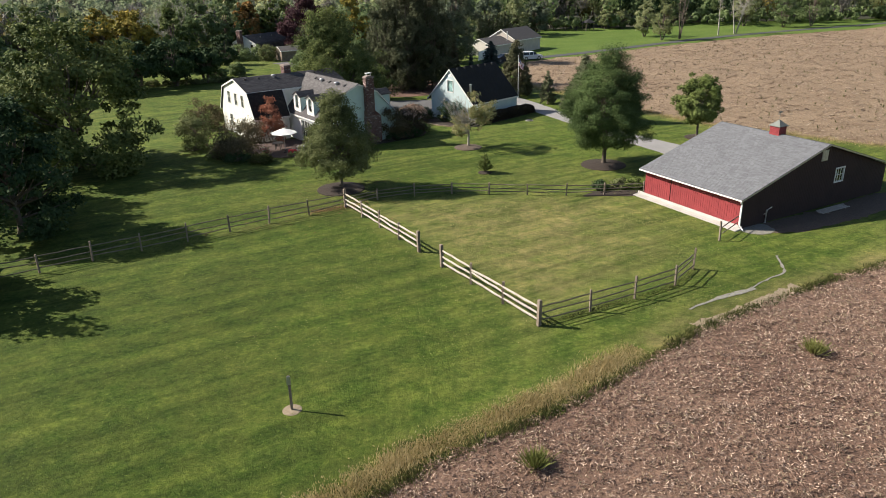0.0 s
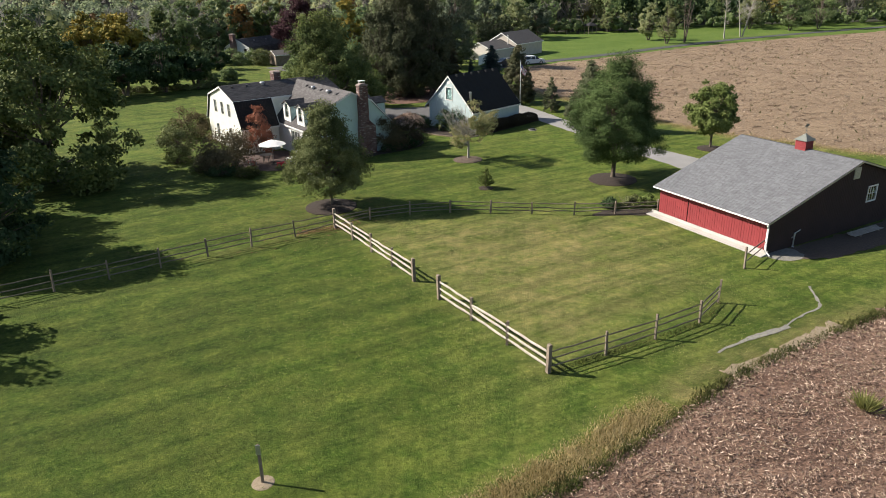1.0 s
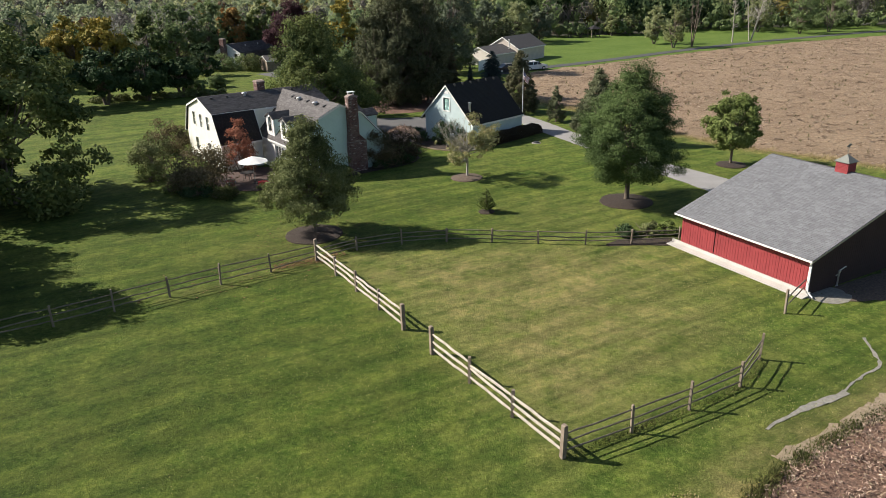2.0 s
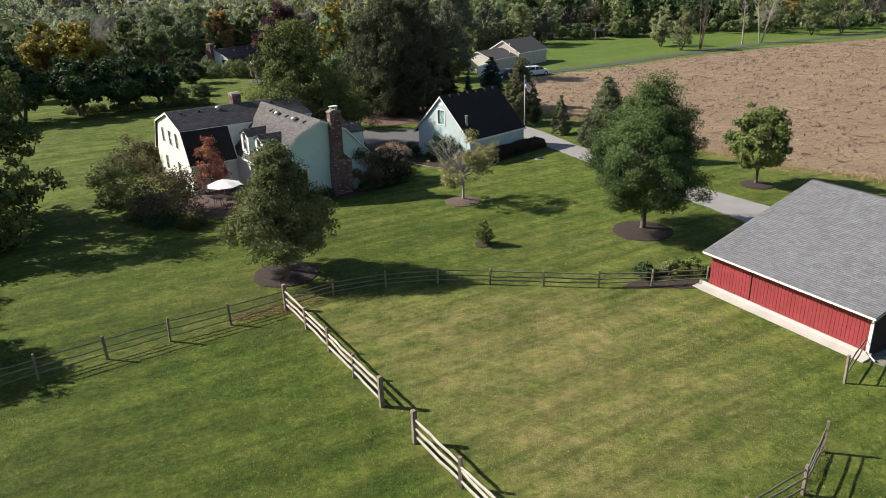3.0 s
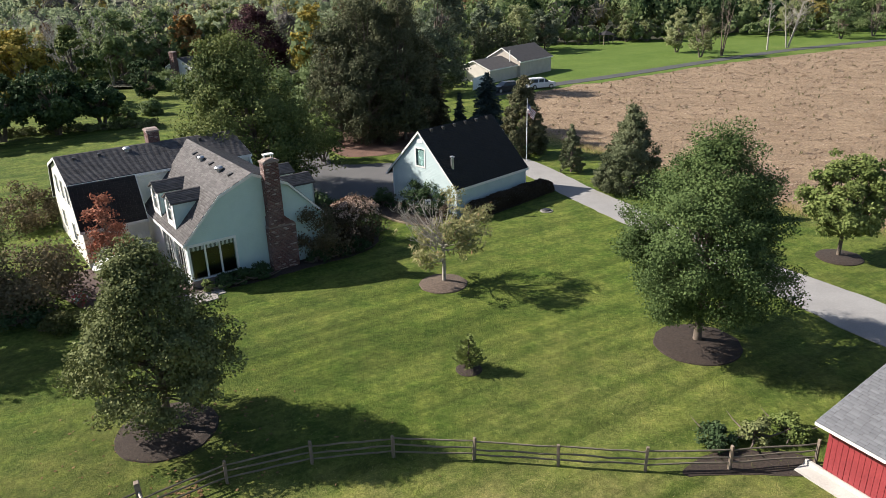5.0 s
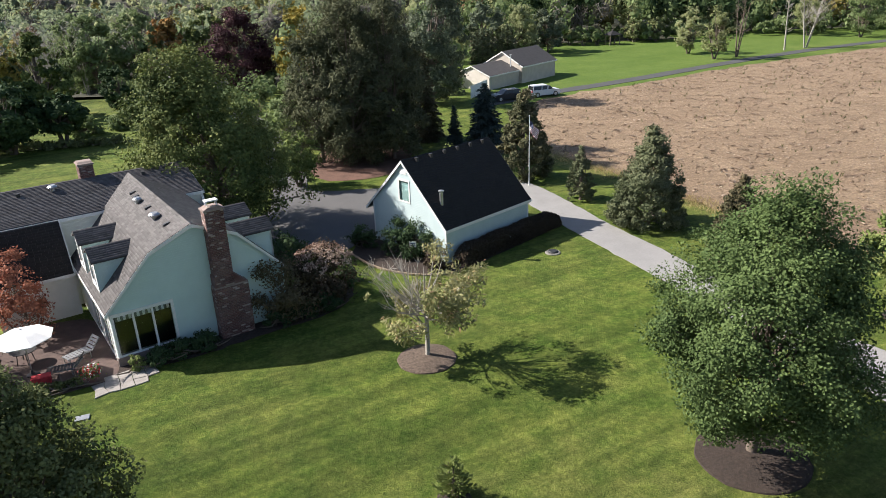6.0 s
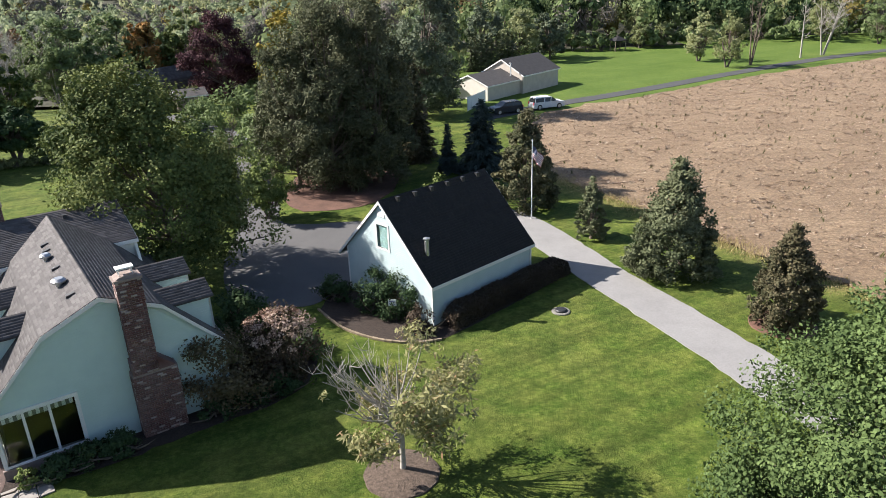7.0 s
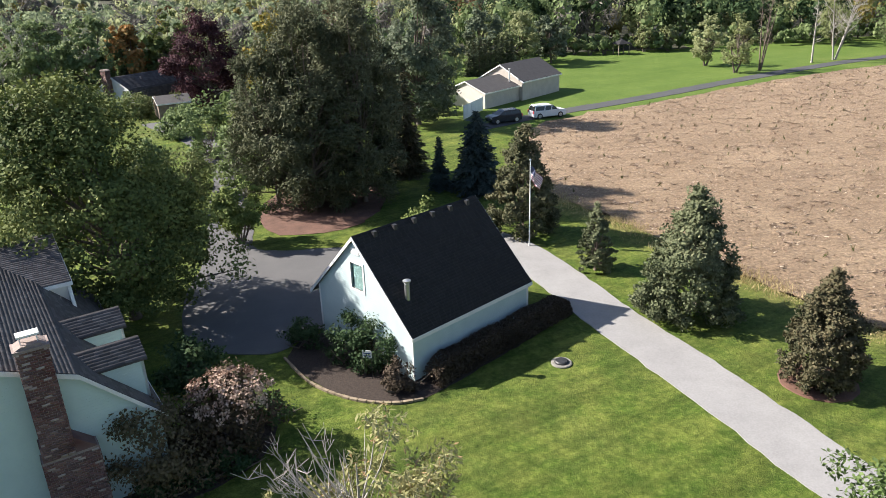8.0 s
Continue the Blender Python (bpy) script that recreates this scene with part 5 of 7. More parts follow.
def house():
    root = empty("house", pose(-9.31, 69.254, 0, 0, 0, 36), "teal gambrel house with grey roofs and brick chimneys", "house")
    E, L = 2.88, 12.7
    line = [(-4.65, E), (-2.2, 5.45), (0, 6.42), (2.2, 5.45), (4.65, E)]
    roof(root, line, -0.14, L, HOUSE_SHINGLE, 0.13, 61)
    top = [(-4.45, 2.9), (-2.15, 5.3), (0, 6.26), (2.15, 5.3), (4.45, 2.9)]
    bm = bmesh.new()
    door = (-4.3, -1.6, 0.55, 2.6)
    wall(bm, top, -0.05, [door], 0.0, 0.16)
    part("gable_wall", bm, TEAL, root)
    bm = bmesh.new()
    box(bm, 4.28, 4.44, 0.16, L, -0.05, 2.85)
    part("side_wall", bm, TEAL, root)
    bm = bmesh.new()
    wall(bm, [(-12.7, 2.85), (-0.16, 2.85)], -0.05, [(-2.6, -0.7, 0.3, 2.4), (-5.2, -3.2, 0.3, 2.4)], 0, 0.16, pose(-4.44, 0, 0, 0, 0, -90))
    part("side_wall", bm, WHITE, root)
    # added shell: room's shade is in its near-black colour, side windows blocked
    bm = bmesh.new()
    box(bm, -4.27, 4.27, 0.17, 6.9, 0.40, 0.45)
    box(bm, -4.2, 4.2, 6.8, 6.9, 0.45, 2.8)
    box(bm, -4.24, -4.2, 0.17, 6.8, 0.45, 2.8)
    box(bm, -4.2, 4.2, 0.17, 6.8, 2.78, 2.82)
    part("room_shell", bm, SHELL_SHADE, root, "near-black shell added to keep the room behind the doors dark")
    # glazed garden doors in the gable
    g = empty("garden_door", pose(0, 0, 0), "three-pane glazed garden door in a white frame")
    g.parent = root
    bm = bmesh.new()
    x0, x1, z0, z1 = door
    for a in ((x0 - 0.14, x0, z0 - 0.1, z1 + 0.16), (x1, x1 + 0.14, z0 - 0.1, z1 + 0.16), (x0, x1, z1, z1 + 0.16), (x0, x1, z0 - 0.1, z0)):
        box(bm, a[0], a[1], -0.05, 0.14, a[2], a[3])
    for k in (1, 2):
        x = x0 + (x1 - x0) * k / 3
        box(bm, x - 0.05, x + 0.05, -0.02, 0.1, z0, z1)
    part("door_frame", bm, WHITE, g)
    for k in range(3):
        bm = bmesh.new()
        w = (x1 - x0) / 3
        box(bm, x0 + k * w + 0.05, x0 + (k + 1) * w - 0.05, 0.03, 0.042, z0, z1)
        part("pane", bm, GLASS, g).visible_shadow = False
        for s in range(6):
            bm = bmesh.new()
            a = x0 + k * w + 0.06 + s * (w - 0.12) / 6
            box(bm, a, a + (w - 0.12) / 6 - 0.002, 0.09, 0.1, z1 - 0.3, z1)
            part("valance_stripe", bm, CLOTH_WHITE if s % 2 else COPPER, g)
    bm = bmesh.new()
    box(bm, x0 - 0.2, x1 + 0.2, -0.12, 0.0, 0.0, z0 - 0.1)
    part("plinth", bm, MORTAR, root)
    # side windows onto the patio
    for a, b in ((-2.6, -0.7), (-5.2, -3.2)):
        window(root, pose(-4.44, -(a + b) / 2, 0.3, 0, 0, -90), b - a, 2.1, (2, 0), 0.12)
    # eave post line and dormers
    for y in (2.85, 6.05):
        dormer(root, -1, y, 5.5, 4.35)
    for y in (1.75, 4.9):
        dormer(root, 1, y, 5.45, 4.4)
    # chimney: broad below, stepping in on one side
    bm = bmesh.new()
    prism(bm, [(0.55, 2.9), (2.2, 2.9), (1.55, 3.5), (0.55, 3.5)], -0.62, -0.002)
    low = chimney(root, 0.5, 2.25, -0.62, -0.002, 2.9, seed=7, cap=False)
    part("shoulder", bm, BRICK, low)
    chimney(root, 0.62, 1.55, -0.62, -0.002, 6.95, 2.9, seed=8)
    # roof vents
    for x, y, r in ((-0.75, 1.5, 0.0), (-0.9, 3.1, 0.24), (-0.75, 5.0, 0.0), (-0.9, 6.6, 0.2), (-0.75, 7.6, 0.0), (-0.7, 8.5, 0.0)):
        z = float(np.interp(x, [p[0] for p in line], [p[1] for p in line]))
        bm = bmesh.new()
        if r:
            lathe(bm, [(r * 0.6, z - 0.15), (r * 0.6, z + 0.14), (r * 1.2, z + 0.16), (r * 1.25, z + 0.24), (r * 0.8, z + 0.33)], 14, pose(x, y, 0))
            part("turbine_vent", bm, METAL, root)
        else:
            prism(bm, [(x - 0.18, z - 0.15), (x + 0.18, z), (x + 0.16, z + 0.14), (x - 0.16, z + 0.05)], y - 0.1, y + 0.1)
            part("roof_vent", bm, DARK_METAL, root)


house()


def house_wing():
    o = Vector((-9.31, 69.254, 0)) + Matrix.Rotation(radians(36), 3, "Z") @ Vector((-8.75, 12.7, 0))
    root = empty("house_wing", pose(o.x, o.y, 0, 0, 0, -54), "cream gambrel wing, its lower roof shingles darkened for shade", "house")
    line = [(-5.3, 2.6), (-3.8, 5.35), (0, 6.5), (3.8, 5.35)]
    roof(root, line, -0.15, 12.2, HOUSE_SHINGLE, 0.13, 71)
    # steep lower slope only as far as the main block
    bm = bmesh.new()
    prism(bm, [(3.8, 5.21), (5.3, 2.46), (5.3, 2.6), (3.8, 5.35)], -0.15, 4.0)
    low = part("lower_roof", bm, ROOF_DECK, root)
    # the steep slope's shade is put into darker shingles than the upper roof's
    shingles(low, on_slope((5.3, -0.15, 2.604), (3.8, -0.15, 5.354), (0, 1, 0)), 4.15, math.hypot(1.5, 2.75), DARK_SHINGLE, seed=75)
    bm = bmesh.new()
    for ya, yb in ((-0.178, -0.153), (4.003, 4.05)):
        prism(bm, [(3.78, 5.15), (5.3, 2.4), (5.36, 2.58), (3.84, 5.36)], ya, yb)
    box(bm, 5.303, 5.33, -0.15, 4.0, 2.42, 2.58)
    part("rake_board", bm, WHITE, root)
    top = [(-5.0, 2.75), (-3.7, 5.15), (0, 6.34), (3.7, 5.15), (5.0, 2.75)]
    holes = [(-2.6, -1.9, 3.5, 4.8), (-0.5, 0.2, 3.5, 4.8), (1.5, 2.2, 3.5, 4.8), (-2.6, -1.8, 0.9, 2.2), (1.2, 2.0, 0.9, 2.2)]
    bm = bmesh.new()
    wall(bm, top, -0.05, holes, 0.0, 0.16)
    part("gable_wall", bm, CREAM, root)
    for a, b, c, d in holes:
        window(root, pose((a + b) / 2, 0, c), b - a, d - c, (0, 1), 0.08)
    bm = bmesh.new()
    wall(bm, top, -0.05, [], 12.0, 12.14)
    part("far_gable_wall", bm, CREAM, root)
    for x, y0, y1, z in ((4.85, 0.16, 4.0, 2.7), (3.5, 4.0, 12.0, 5.2), (-5.0, 0.16, 12.0, 2.7)):
        bm = bmesh.new()
        box(bm, x, x + 0.15, y0, y1, -0.05, z)
        part("side_wall", bm, CREAM, root)
    chimney(root, -0.9, 0.1, 6.1, 6.9, 7.25, 5.9, seed=9, flue=False, sides=("left", "right", "front"))
    for y, r in ((1.0, 0), (2.6, 0), (4.4, 0.22), (9.5, 0)):
        z = 6.5 - 0.8 * 1.15 / 3.8
        bm = bmesh.new()
        if r:
            lathe(bm, [(r * 0.6, z - 0.15), (r * 0.6, z + 0.14), (r * 1.2, z + 0.16), (r * 1.25, z + 0.24), (r * 0.8, z + 0.33)], 14, pose(0.8, y, 0))
        else:
            box(bm, 0.7, 0.9, y - 0.1, y + 0.1, z - 0.1, z + 0.18)
        part("turbine_vent" if r else "roof_vent", bm, METAL if r else DARK_METAL, root)


house_wing()


def far_garage():
    # x across, y along the ridge; the near corner stands at the origin
    root = empty("far_garage", pose(14.8, 149.9, 0, 0, 0, 49.5 - 90), "taupe garage with a brown roof and a lower front wing", "garage")
    roof(root, [(-7.6, 2.7), (-3.8, 4.75), (0.25, 2.6)], -0.2, 9.6, HOUSE_SHINGLE, 0.14, 81, tabs=False)
    bm = bmesh.new()
    wall(bm, [(-7.3, 2.6), (-3.8, 4.55), (0, 2.55)], -0.05, [], 0, 0.15)
    wall(bm, [(-7.3, 2.6), (-3.8, 4.55), (0, 2.55)], -0.05, [], 9.25, 9.4)
    box(bm, -0.15, 0, 0.15, 9.25, -0.05, 2.5)
    box(bm, -7.3, -7.15, 0.15, 9.25, -0.05, 2.5)
    part("wall", bm, TAUPE, root)
    roof(root, [(-7.0, 2.2), (-3.9, 3.45), (-0.35, 2.1)], -7.9, -0.23, HOUSE_SHINGLE, 0.12, 83, tabs=False)
    bm = bmesh.new()
    wall(bm, [(-6.8, 2.1), (-3.9, 3.28), (-0.6, 2.05)], -0.05, [], -7.7, -7.55)
    part("wing_end_wall", bm, SUNLIT_TAUPE, root)
    bm = bmesh.new()
    box(bm, -0.75, -0.6, -7.55, -0.01, -0.05, 2.0)
    box(bm, -6.8, -6.65, -7.55, -0.01, -0.05, 2.0)
    part("wing_wall", bm, TAUPE, root)
    bm = bmesh.new()
    lathe(bm, [(0.09, 2.6), (0.09, 4.3), (0.14, 4.32), (0.14, 4.4)], 10, pose(-1.6, -0.9, 0))
    part("flue", bm, WHITE, root)


far_garage()


def far_house():
    # the gable with the chimney stands at y = 0; the ridge runs back along y
    root = empty("far_house", pose(-44.3, 154.6, -2.1, 0, 0, -29.5), "white gambrel house with a dark roof and brick chimney", "house")
    line = [(-4.4, 3.2), (-3.4, 4.9), (0, 6.5), (3.4, 4.9), (4.4, 3.2)]
    roof(root, line, -0.15, 13.0, HOUSE_SHINGLE, 0.14, 91, course=0.3)
    top = [(-4.2, 3.1), (-3.3, 4.75), (0, 6.34), (3.3, 4.75), (4.2, 3.1)]
    holes = [(1.7, 2.6, 3.3, 4.6), (1.5, 2.5, 0.9, 2.2), (-2.8, -1.9, 3.3, 4.6)]
    bm = bmesh.new()
    wall(bm, top, -0.2, holes, 0.0, 0.16)
    part("gable_wall", bm, WHITE, root)
    for a, b, c, d in holes:
        window(root, pose((a + b) / 2, 0, c), b - a, d - c, (0, 1), 0.08)
    bm = bmesh.new()
    wall(bm, top, -0.2, [], 12.7, 12.86)
    part("far_gable_wall", bm, WHITE, root)
    sills = [(1.2, 2.4), (4.6, 6.0), (8.0, 9.4)]
    bm = bmesh.new()
    wall(bm, [(0.16, 3.0), (12.7, 3.0)], -0.2, [(p, q, 0.9, 2.3) for p, q in sills], 0, 0.15, pose(4.2, 0, 0, 0, 0, 90))
    part("front_wall", bm, PALE_TEAL, root)
    for p, q in sills:
        window(root, pose(4.2, (p + q) / 2, 0.9, 0, 0, 90), q - p, 1.4, (1, 1))
    bm = bmesh.new()
    box(bm, -4.2, -4.05, 0.16, 12.7, -0.2, 3.0)
    part("back_wall", bm, WHITE, root)
    chimney(root, -1.3, -0.2, -0.8, -0.02, 7.4, -0.2, seed=12, flue=False)
    for y in (3.6, 7.2):
        bm = bmesh.new()
        box(bm, 1.3, 1.5, y, y + 0.2, 5.6, 6.15)
        part("roof_vent", bm, METAL, root)


far_house()


# ---- trees and shrubs ----
OVAL = [(0, 0.45), (0.15, 0.85), (0.4, 1.0), (0.65, 0.85), (0.85, 0.55), (1.0, 0.15)]
EGG = [(0, 0.55), (0.12, 0.9), (0.32, 1.0), (0.55, 0.84), (0.78, 0.56), (0.93, 0.28), (1.0, 0.08)]
PEARSHAPE = [(0, 0.75), (0.12, 1.0), (0.35, 0.86), (0.6, 0.6), (0.85, 0.34), (1.0, 0.1)]
ROUND = [(0, 0.5), (0.2, 0.9), (0.5, 1.0), (0.8, 0.75), (1.0, 0.2)]
MOUND = [(0, 0.9), (0.3, 1.0), (0.6, 0.88), (0.85, 0.6), (1.0, 0.25)]
COLUMN = [(0, 0.9), (0.4, 1.0), (0.75, 0.7), (1.0, 0.1)]
VASE = [(0, 0.35), (0.3, 0.8), (0.6, 1.0), (0.85, 0.8), (1.0, 0.3)]

broadleaf("young oak with dull green leaves in a mulch ring", -9.2, 52.6, 8.2, 6.5, 1.9, PEARSHAPE, OAK_LEAF, clumps=470, each=165, size=0.086, seed=3, trunk=0.15, clump=0.08, loose=0.45, lobes=20)
broadleaf("dense dark green maple in a mulch ring", 14.7, 58.8, 10.6, 8.2, 2.0, EGG, MAPLE_LEAF, clumps=640, each=240, size=0.074, seed=4, trunk=0.2, clump=0.078, loose=0.3, lobes=20)
broadleaf("small light green maple with a round crown", 26.8, 69.0, 6.6, 5.0, 1.9, ROUND, LIME_LEAF, clumps=300, each=95, size=0.13, seed=5, trunk=0.12, clump=0.085, loose=0.45)
mulch_ring(3.4, 56.7, 0.62, MULCH, "dark mulch ring round the little pine", 7, 0.5)
broadleaf("broad maple with turning yellow-green leaves", -12.8, 85.4, 13.2, 12.2, 1.6, EGG, TURNING_LEAF, clumps=760, each=110, size=0.135, seed=7, trunk=0.28, clump=0.065, lean=(-1.8, 0.4), loose=0.5)
broadleaf("multi-stemmed magnolia in the court's island", -9.9, 96.6, 4.9, 4.0, 1.1, VASE, LIME_LEAF, clumps=160, each=70, size=0.14, seed=8, trunk=0.07, stems=5, clump=0.1)
broadleaf("tall spreading maple turning gold at the lawn's edge", -36.3, 61.5, 13.0, 15.0, 0.6, MOUND, TURNING_LEAF, clumps=560, each=80, size=0.23, seed=9, trunk=0.3, clump=0.06)
broadleaf("dark broad tree beside the rail fence", -31.5, 42.5, 9.8, 9.0, 0.8, MOUND, DEEP_LEAF, clumps=400, each=70, size=0.2, seed=10, trunk=0.25, clump=0.075)
broadleaf("dark tree at the lawn's edge", -30.5, 31.0, 8.5, 7.5, 0.8, MOUND, DEEP_LEAF, clumps=200, each=60, size=0.25, seed=11, trunk=0.22, clump=0.1)
broadleaf("dark green tree behind the lawn", -41.5, 50.0, 12, 9.5, 1.0, OVAL, DEEP_LEAF, clumps=260, each=60, size=0.28, seed=12, trunk=0.25, clump=0.1)
broadleaf("burgundy-leaved maple behind the house", -30.6, 155.5, 12.6, 11.2, 0.8, OVAL, WINE_LEAF, clumps=360, each=90, size=0.2, seed=13, trunk=0.3, clump=0.08)
broadleaf("tall grey-green maple beside the far garage", 0.9, 136.0, 16.0, 11.0, 1.2, OVAL, SILVER_LEAF, clumps=450, each=80, size=0.22, seed=14, trunk=0.3, clump=0.07)
for i, (x, y, h, w) in enumerate([(-49.9, 110.0, 7.8, 8.4), (-45.0, 113.2, 7.6, 8.0), (-56.0, 106.5, 8.4, 8.6), (-41.2, 117.0, 5.6, 5.4)]):
    broadleaf("old dark apple tree with a leaning trunk", x, y, h, w, 1.7, ROUND, DEEP_LEAF, clumps=190, each=50, size=0.3, seed=20 + i, trunk=0.24, stems=2, clump=0.09, group="old apple trees")
for i, (x, y, h, w, m) in enumerate([(-65.5, 134, 12.0, 9.5, GOLD_LEAF), (-58.6, 132, 11.6, 9.5, GOLD_LEAF), (-52.0, 133.5, 11.0, 8.5, TURNING_LEAF), (-74, 126, 13, 11, TURNING_LEAF), (-39.5, 166, 14, 9, TURNING_LEAF), (-20.0, 151.6, 13.6, 8.5, GOLD_LEAF), (-45.6, 164, 12.5, 8.5, ORANGE_LEAF)]):
    broadleaf("autumn tree with yellow and olive leaves", x, y, h, w, 1.2, OVAL, m, clumps=200, each=50, size=0.36, seed=30 + i, trunk=0.26, clump=0.08, group="autumn trees")
for x, y, h, w in ((-56, 158, 13.5, 10), (-50, 161, 14, 9), (-62, 164, 13, 10)):
    broadleaf("tall deep green tree behind the far house", x, y, h, w, 0.8, OVAL, WOOD_GREEN, clumps=260, each=52, size=0.32, seed=int(h * 10 - x), trunk=0.25, clump=0.075, group="tall green trees")
broadleaf("round green tree beside the far house", -44.4, 140.0, 6.0, 5.2, 0.5, ROUND, DEEP_LEAF, clumps=120, each=50, size=0.25, seed=47, trunk=0.15, clump=0.09)
for i, (x, y, h, w, m) in enumerate([(49.8, 179.1, 8.6, 6.6, HAZY_PALE_OLIVE), (51.6, 169.8, 9.2, 6.0, WOOD_OLIVE), (45.1, 203, 5.6, 5.0, WOOD_OLIVE), (49.9, 203, 5.4, 4.6, WOOD_OLIVE), (30.5, 202, 3.4, 3.0, WOOD_OLIVE), (33.2, 199.8, 2.2, 2.6, WOOD_GREEN), (36.3, 200.5, 3.0, 2.6, WOOD_GREEN), (92, 196, 10, 8, WOOD_GREEN), (101, 199, 11, 9, WOOD_GREEN), (84, 203, 10, 8, WOOD_OLIVE)]):
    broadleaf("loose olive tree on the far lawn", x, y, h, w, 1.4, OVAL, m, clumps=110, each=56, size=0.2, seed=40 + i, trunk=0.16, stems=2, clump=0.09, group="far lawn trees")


def bare_tree(label, x, y, high, wide, seed, bark=PALE_BARK, stems=3, thick=0.14, twigs=34, group=""):
    """Bare limbs forking three times."""
    rng = np.random.default_rng(seed)
    root = empty("bare_tree", pose(x, y, float(terrain(x, y))), label, "tree", group)
    lines = []
    for s in range(stems):
        a = rng.uniform(0, 6.28)
        lean = np.array([np.cos(a), np.sin(a), 0]) * wide * 0.14
        top = lean * 2 + (0, 0, high * rng.uniform(0.8, 1.0))
        trunk = [(lean * 0.15 + (0, 0, -0.1), thick), (lean + (0, 0, high * 0.4), thick * 0.6), (top, thick * 0.08)]
        lines.append(trunk)
        for k in range(twigs // stems):
            q = rng.uniform(0.3, 0.95)
            p = lean * 2 * q + (0, 0, high * q * 0.92)
            a2 = rng.uniform(0, 6.28)
            out = np.array([np.cos(a2), np.sin(a2), rng.uniform(0.4, 1.3)]) * wide * 0.32 * (1.15 - q * 0.7)
            e = p + out
            lines.append([(p, thick * 0.3), (p + out * 0.5 + rng.normal(size=3) * 0.12, thick * 0.18), (e, thick * 0.05)])
            for j in range(4):
                b = p + out * rng.uniform(0.4, 0.9)
                lines.append([(b, thick * 0.12), (b + rng.normal(size=3) * wide * 0.08 + (0, 0, 0.3), thick * 0.03)])
    tubes("trunk", lines, bark, root, 5)
    return root


bare_tree("bare thin-stemmed tree on the far lawn", 56.3, 171.6, 13, 6, 51, BARK, 4, 0.15, 40, "bare far trees")
bare_tree("bare pale tree on the far lawn", 68.3, 178.8, 12, 4, 52, PALE_BARK, 1, 0.2, 20, "bare far trees")
for x, y, h, w, m in ((17.6, 186.0, 11.0, 8.0, HAZY_PALE_OLIVE), (11.0, 187.5, 10.5, 8.5, SILVER_LEAF), (24.0, 190.0, 9.0, 7.0, SILVER_LEAF)):
    broadleaf("rounded pale tree behind the clipped evergreens", x, y, h, w, 0.8, ROUND, m, clumps=150, each=52, size=0.3, seed=int(x * 7), trunk=0.2, clump=0.09, group="pale round trees")
for i, (x, y, h) in enumerate([(-61, 150, 12), (-66, 146, 11), (-57, 156, 13), (-70, 153, 13), (-60, 163, 13), (-65, 170, 14), (-56, 172, 13), (-62, 157, 12), (-70, 164, 13), (-67, 177, 13), (-59, 178, 13), (-74, 172, 14)]):
    bare_tree("grey leafless tree at the wood's edge", x, y, h, 7, 55 + i, PALE_BARK, 3, 0.11, 66, "bare wood trees")
bare_tree("bare spreading tree by the far lane", 73.4, 181.4, 13, 10, 53, PALE_BARK, 4, 0.18, 48, "bare far trees")

# the ailing tree: bare twigs on one side, drying leaves on the other
ailing = broadleaf("ailing ornamental tree with drying leaves and dead branches", 2.2, 66.6, 5.4, 6.7, 1.7, VASE, PEAR_LEAF, PALE_BARK, clumps=300, each=34, size=0.17, slim=0.4, seed=61, trunk=0.11, clump=0.05, loose=0.75, bare=lambda p: (p[:, 2] > 3.3) & (p[:, 0] < 0.15) | (np.hypot(p[:, 0], p[:, 1]) < 0.5))
rng = np.random.default_rng(62)
twigs = [[((0, 0, 1.5), 0.06), ((-0.35, 0.03, 2.1), 0.052), ((-0.75, 0.05, 2.7), 0.045)]]
for k in range(9):
    foot = np.array([-0.3 - 0.45 * rng.uniform(), 0.05, rng.uniform(2.1, 2.7)])
    out = np.array([-2.3 + 0.33 * k + rng.uniform(-0.25, 0.25), rng.uniform(-1.5, 1.5), 2.2 + 0.1 * k + rng.uniform(-0.3, 0.4)])
    bend = rng.normal(size=3) * 0.14

    def along(q):
        """A point on the limb, which first goes out and then turns up."""
        return foot + out * (q ** 0.75, q ** 0.75, q ** 1.35) + bend * np.sin(6.28 * q)

    twigs.append([(along(q), r) for q, r in zip((0, 0.2, 0.4, 0.6, 0.8, 1.0), (0.036, 0.029, 0.022, 0.016, 0.011, 0.006))])
    for j in range(6):
        q = rng.uniform(0.3, 0.95)
        start = along(q)
        way = np.array([rng.normal() * 0.45 - 0.1, rng.normal() * 0.4, rng.uniform(0.35, 0.9)])
        mid = start + way * (0.6, 0.6, 0.4) + rng.normal(size=3) * 0.05
        twigs.append([(start, 0.014), (mid, 0.010), (start + way, 0.006)])
        for n in range(2):
            twigs.append([(mid, 0.008), (mid + rng.normal(size=3) * (0.22, 0.22, 0.1) + (0, 0, 0.3), 0.006)])
tubes("dead_branch", twigs, PALE_BARK, ailing, 5, "grey leafless branches")

# spruces
conifer("little open young pine in the lawn", 3.4, 56.7, 1.75, 1.5, LIME_LEAF, 9, 0.16, 70, 0.25, -0.35, 0.7, 0.55, "young_pine", hang=-0.5, tuft=8, slim=0.3)
SPIRE = [(0, 0.82), (0.07, 1.0), (0.28, 0.92), (0.5, 0.72), (0.72, 0.46), (0.88, 0.22), (0.96, 0.1), (1.0, 0.03)]


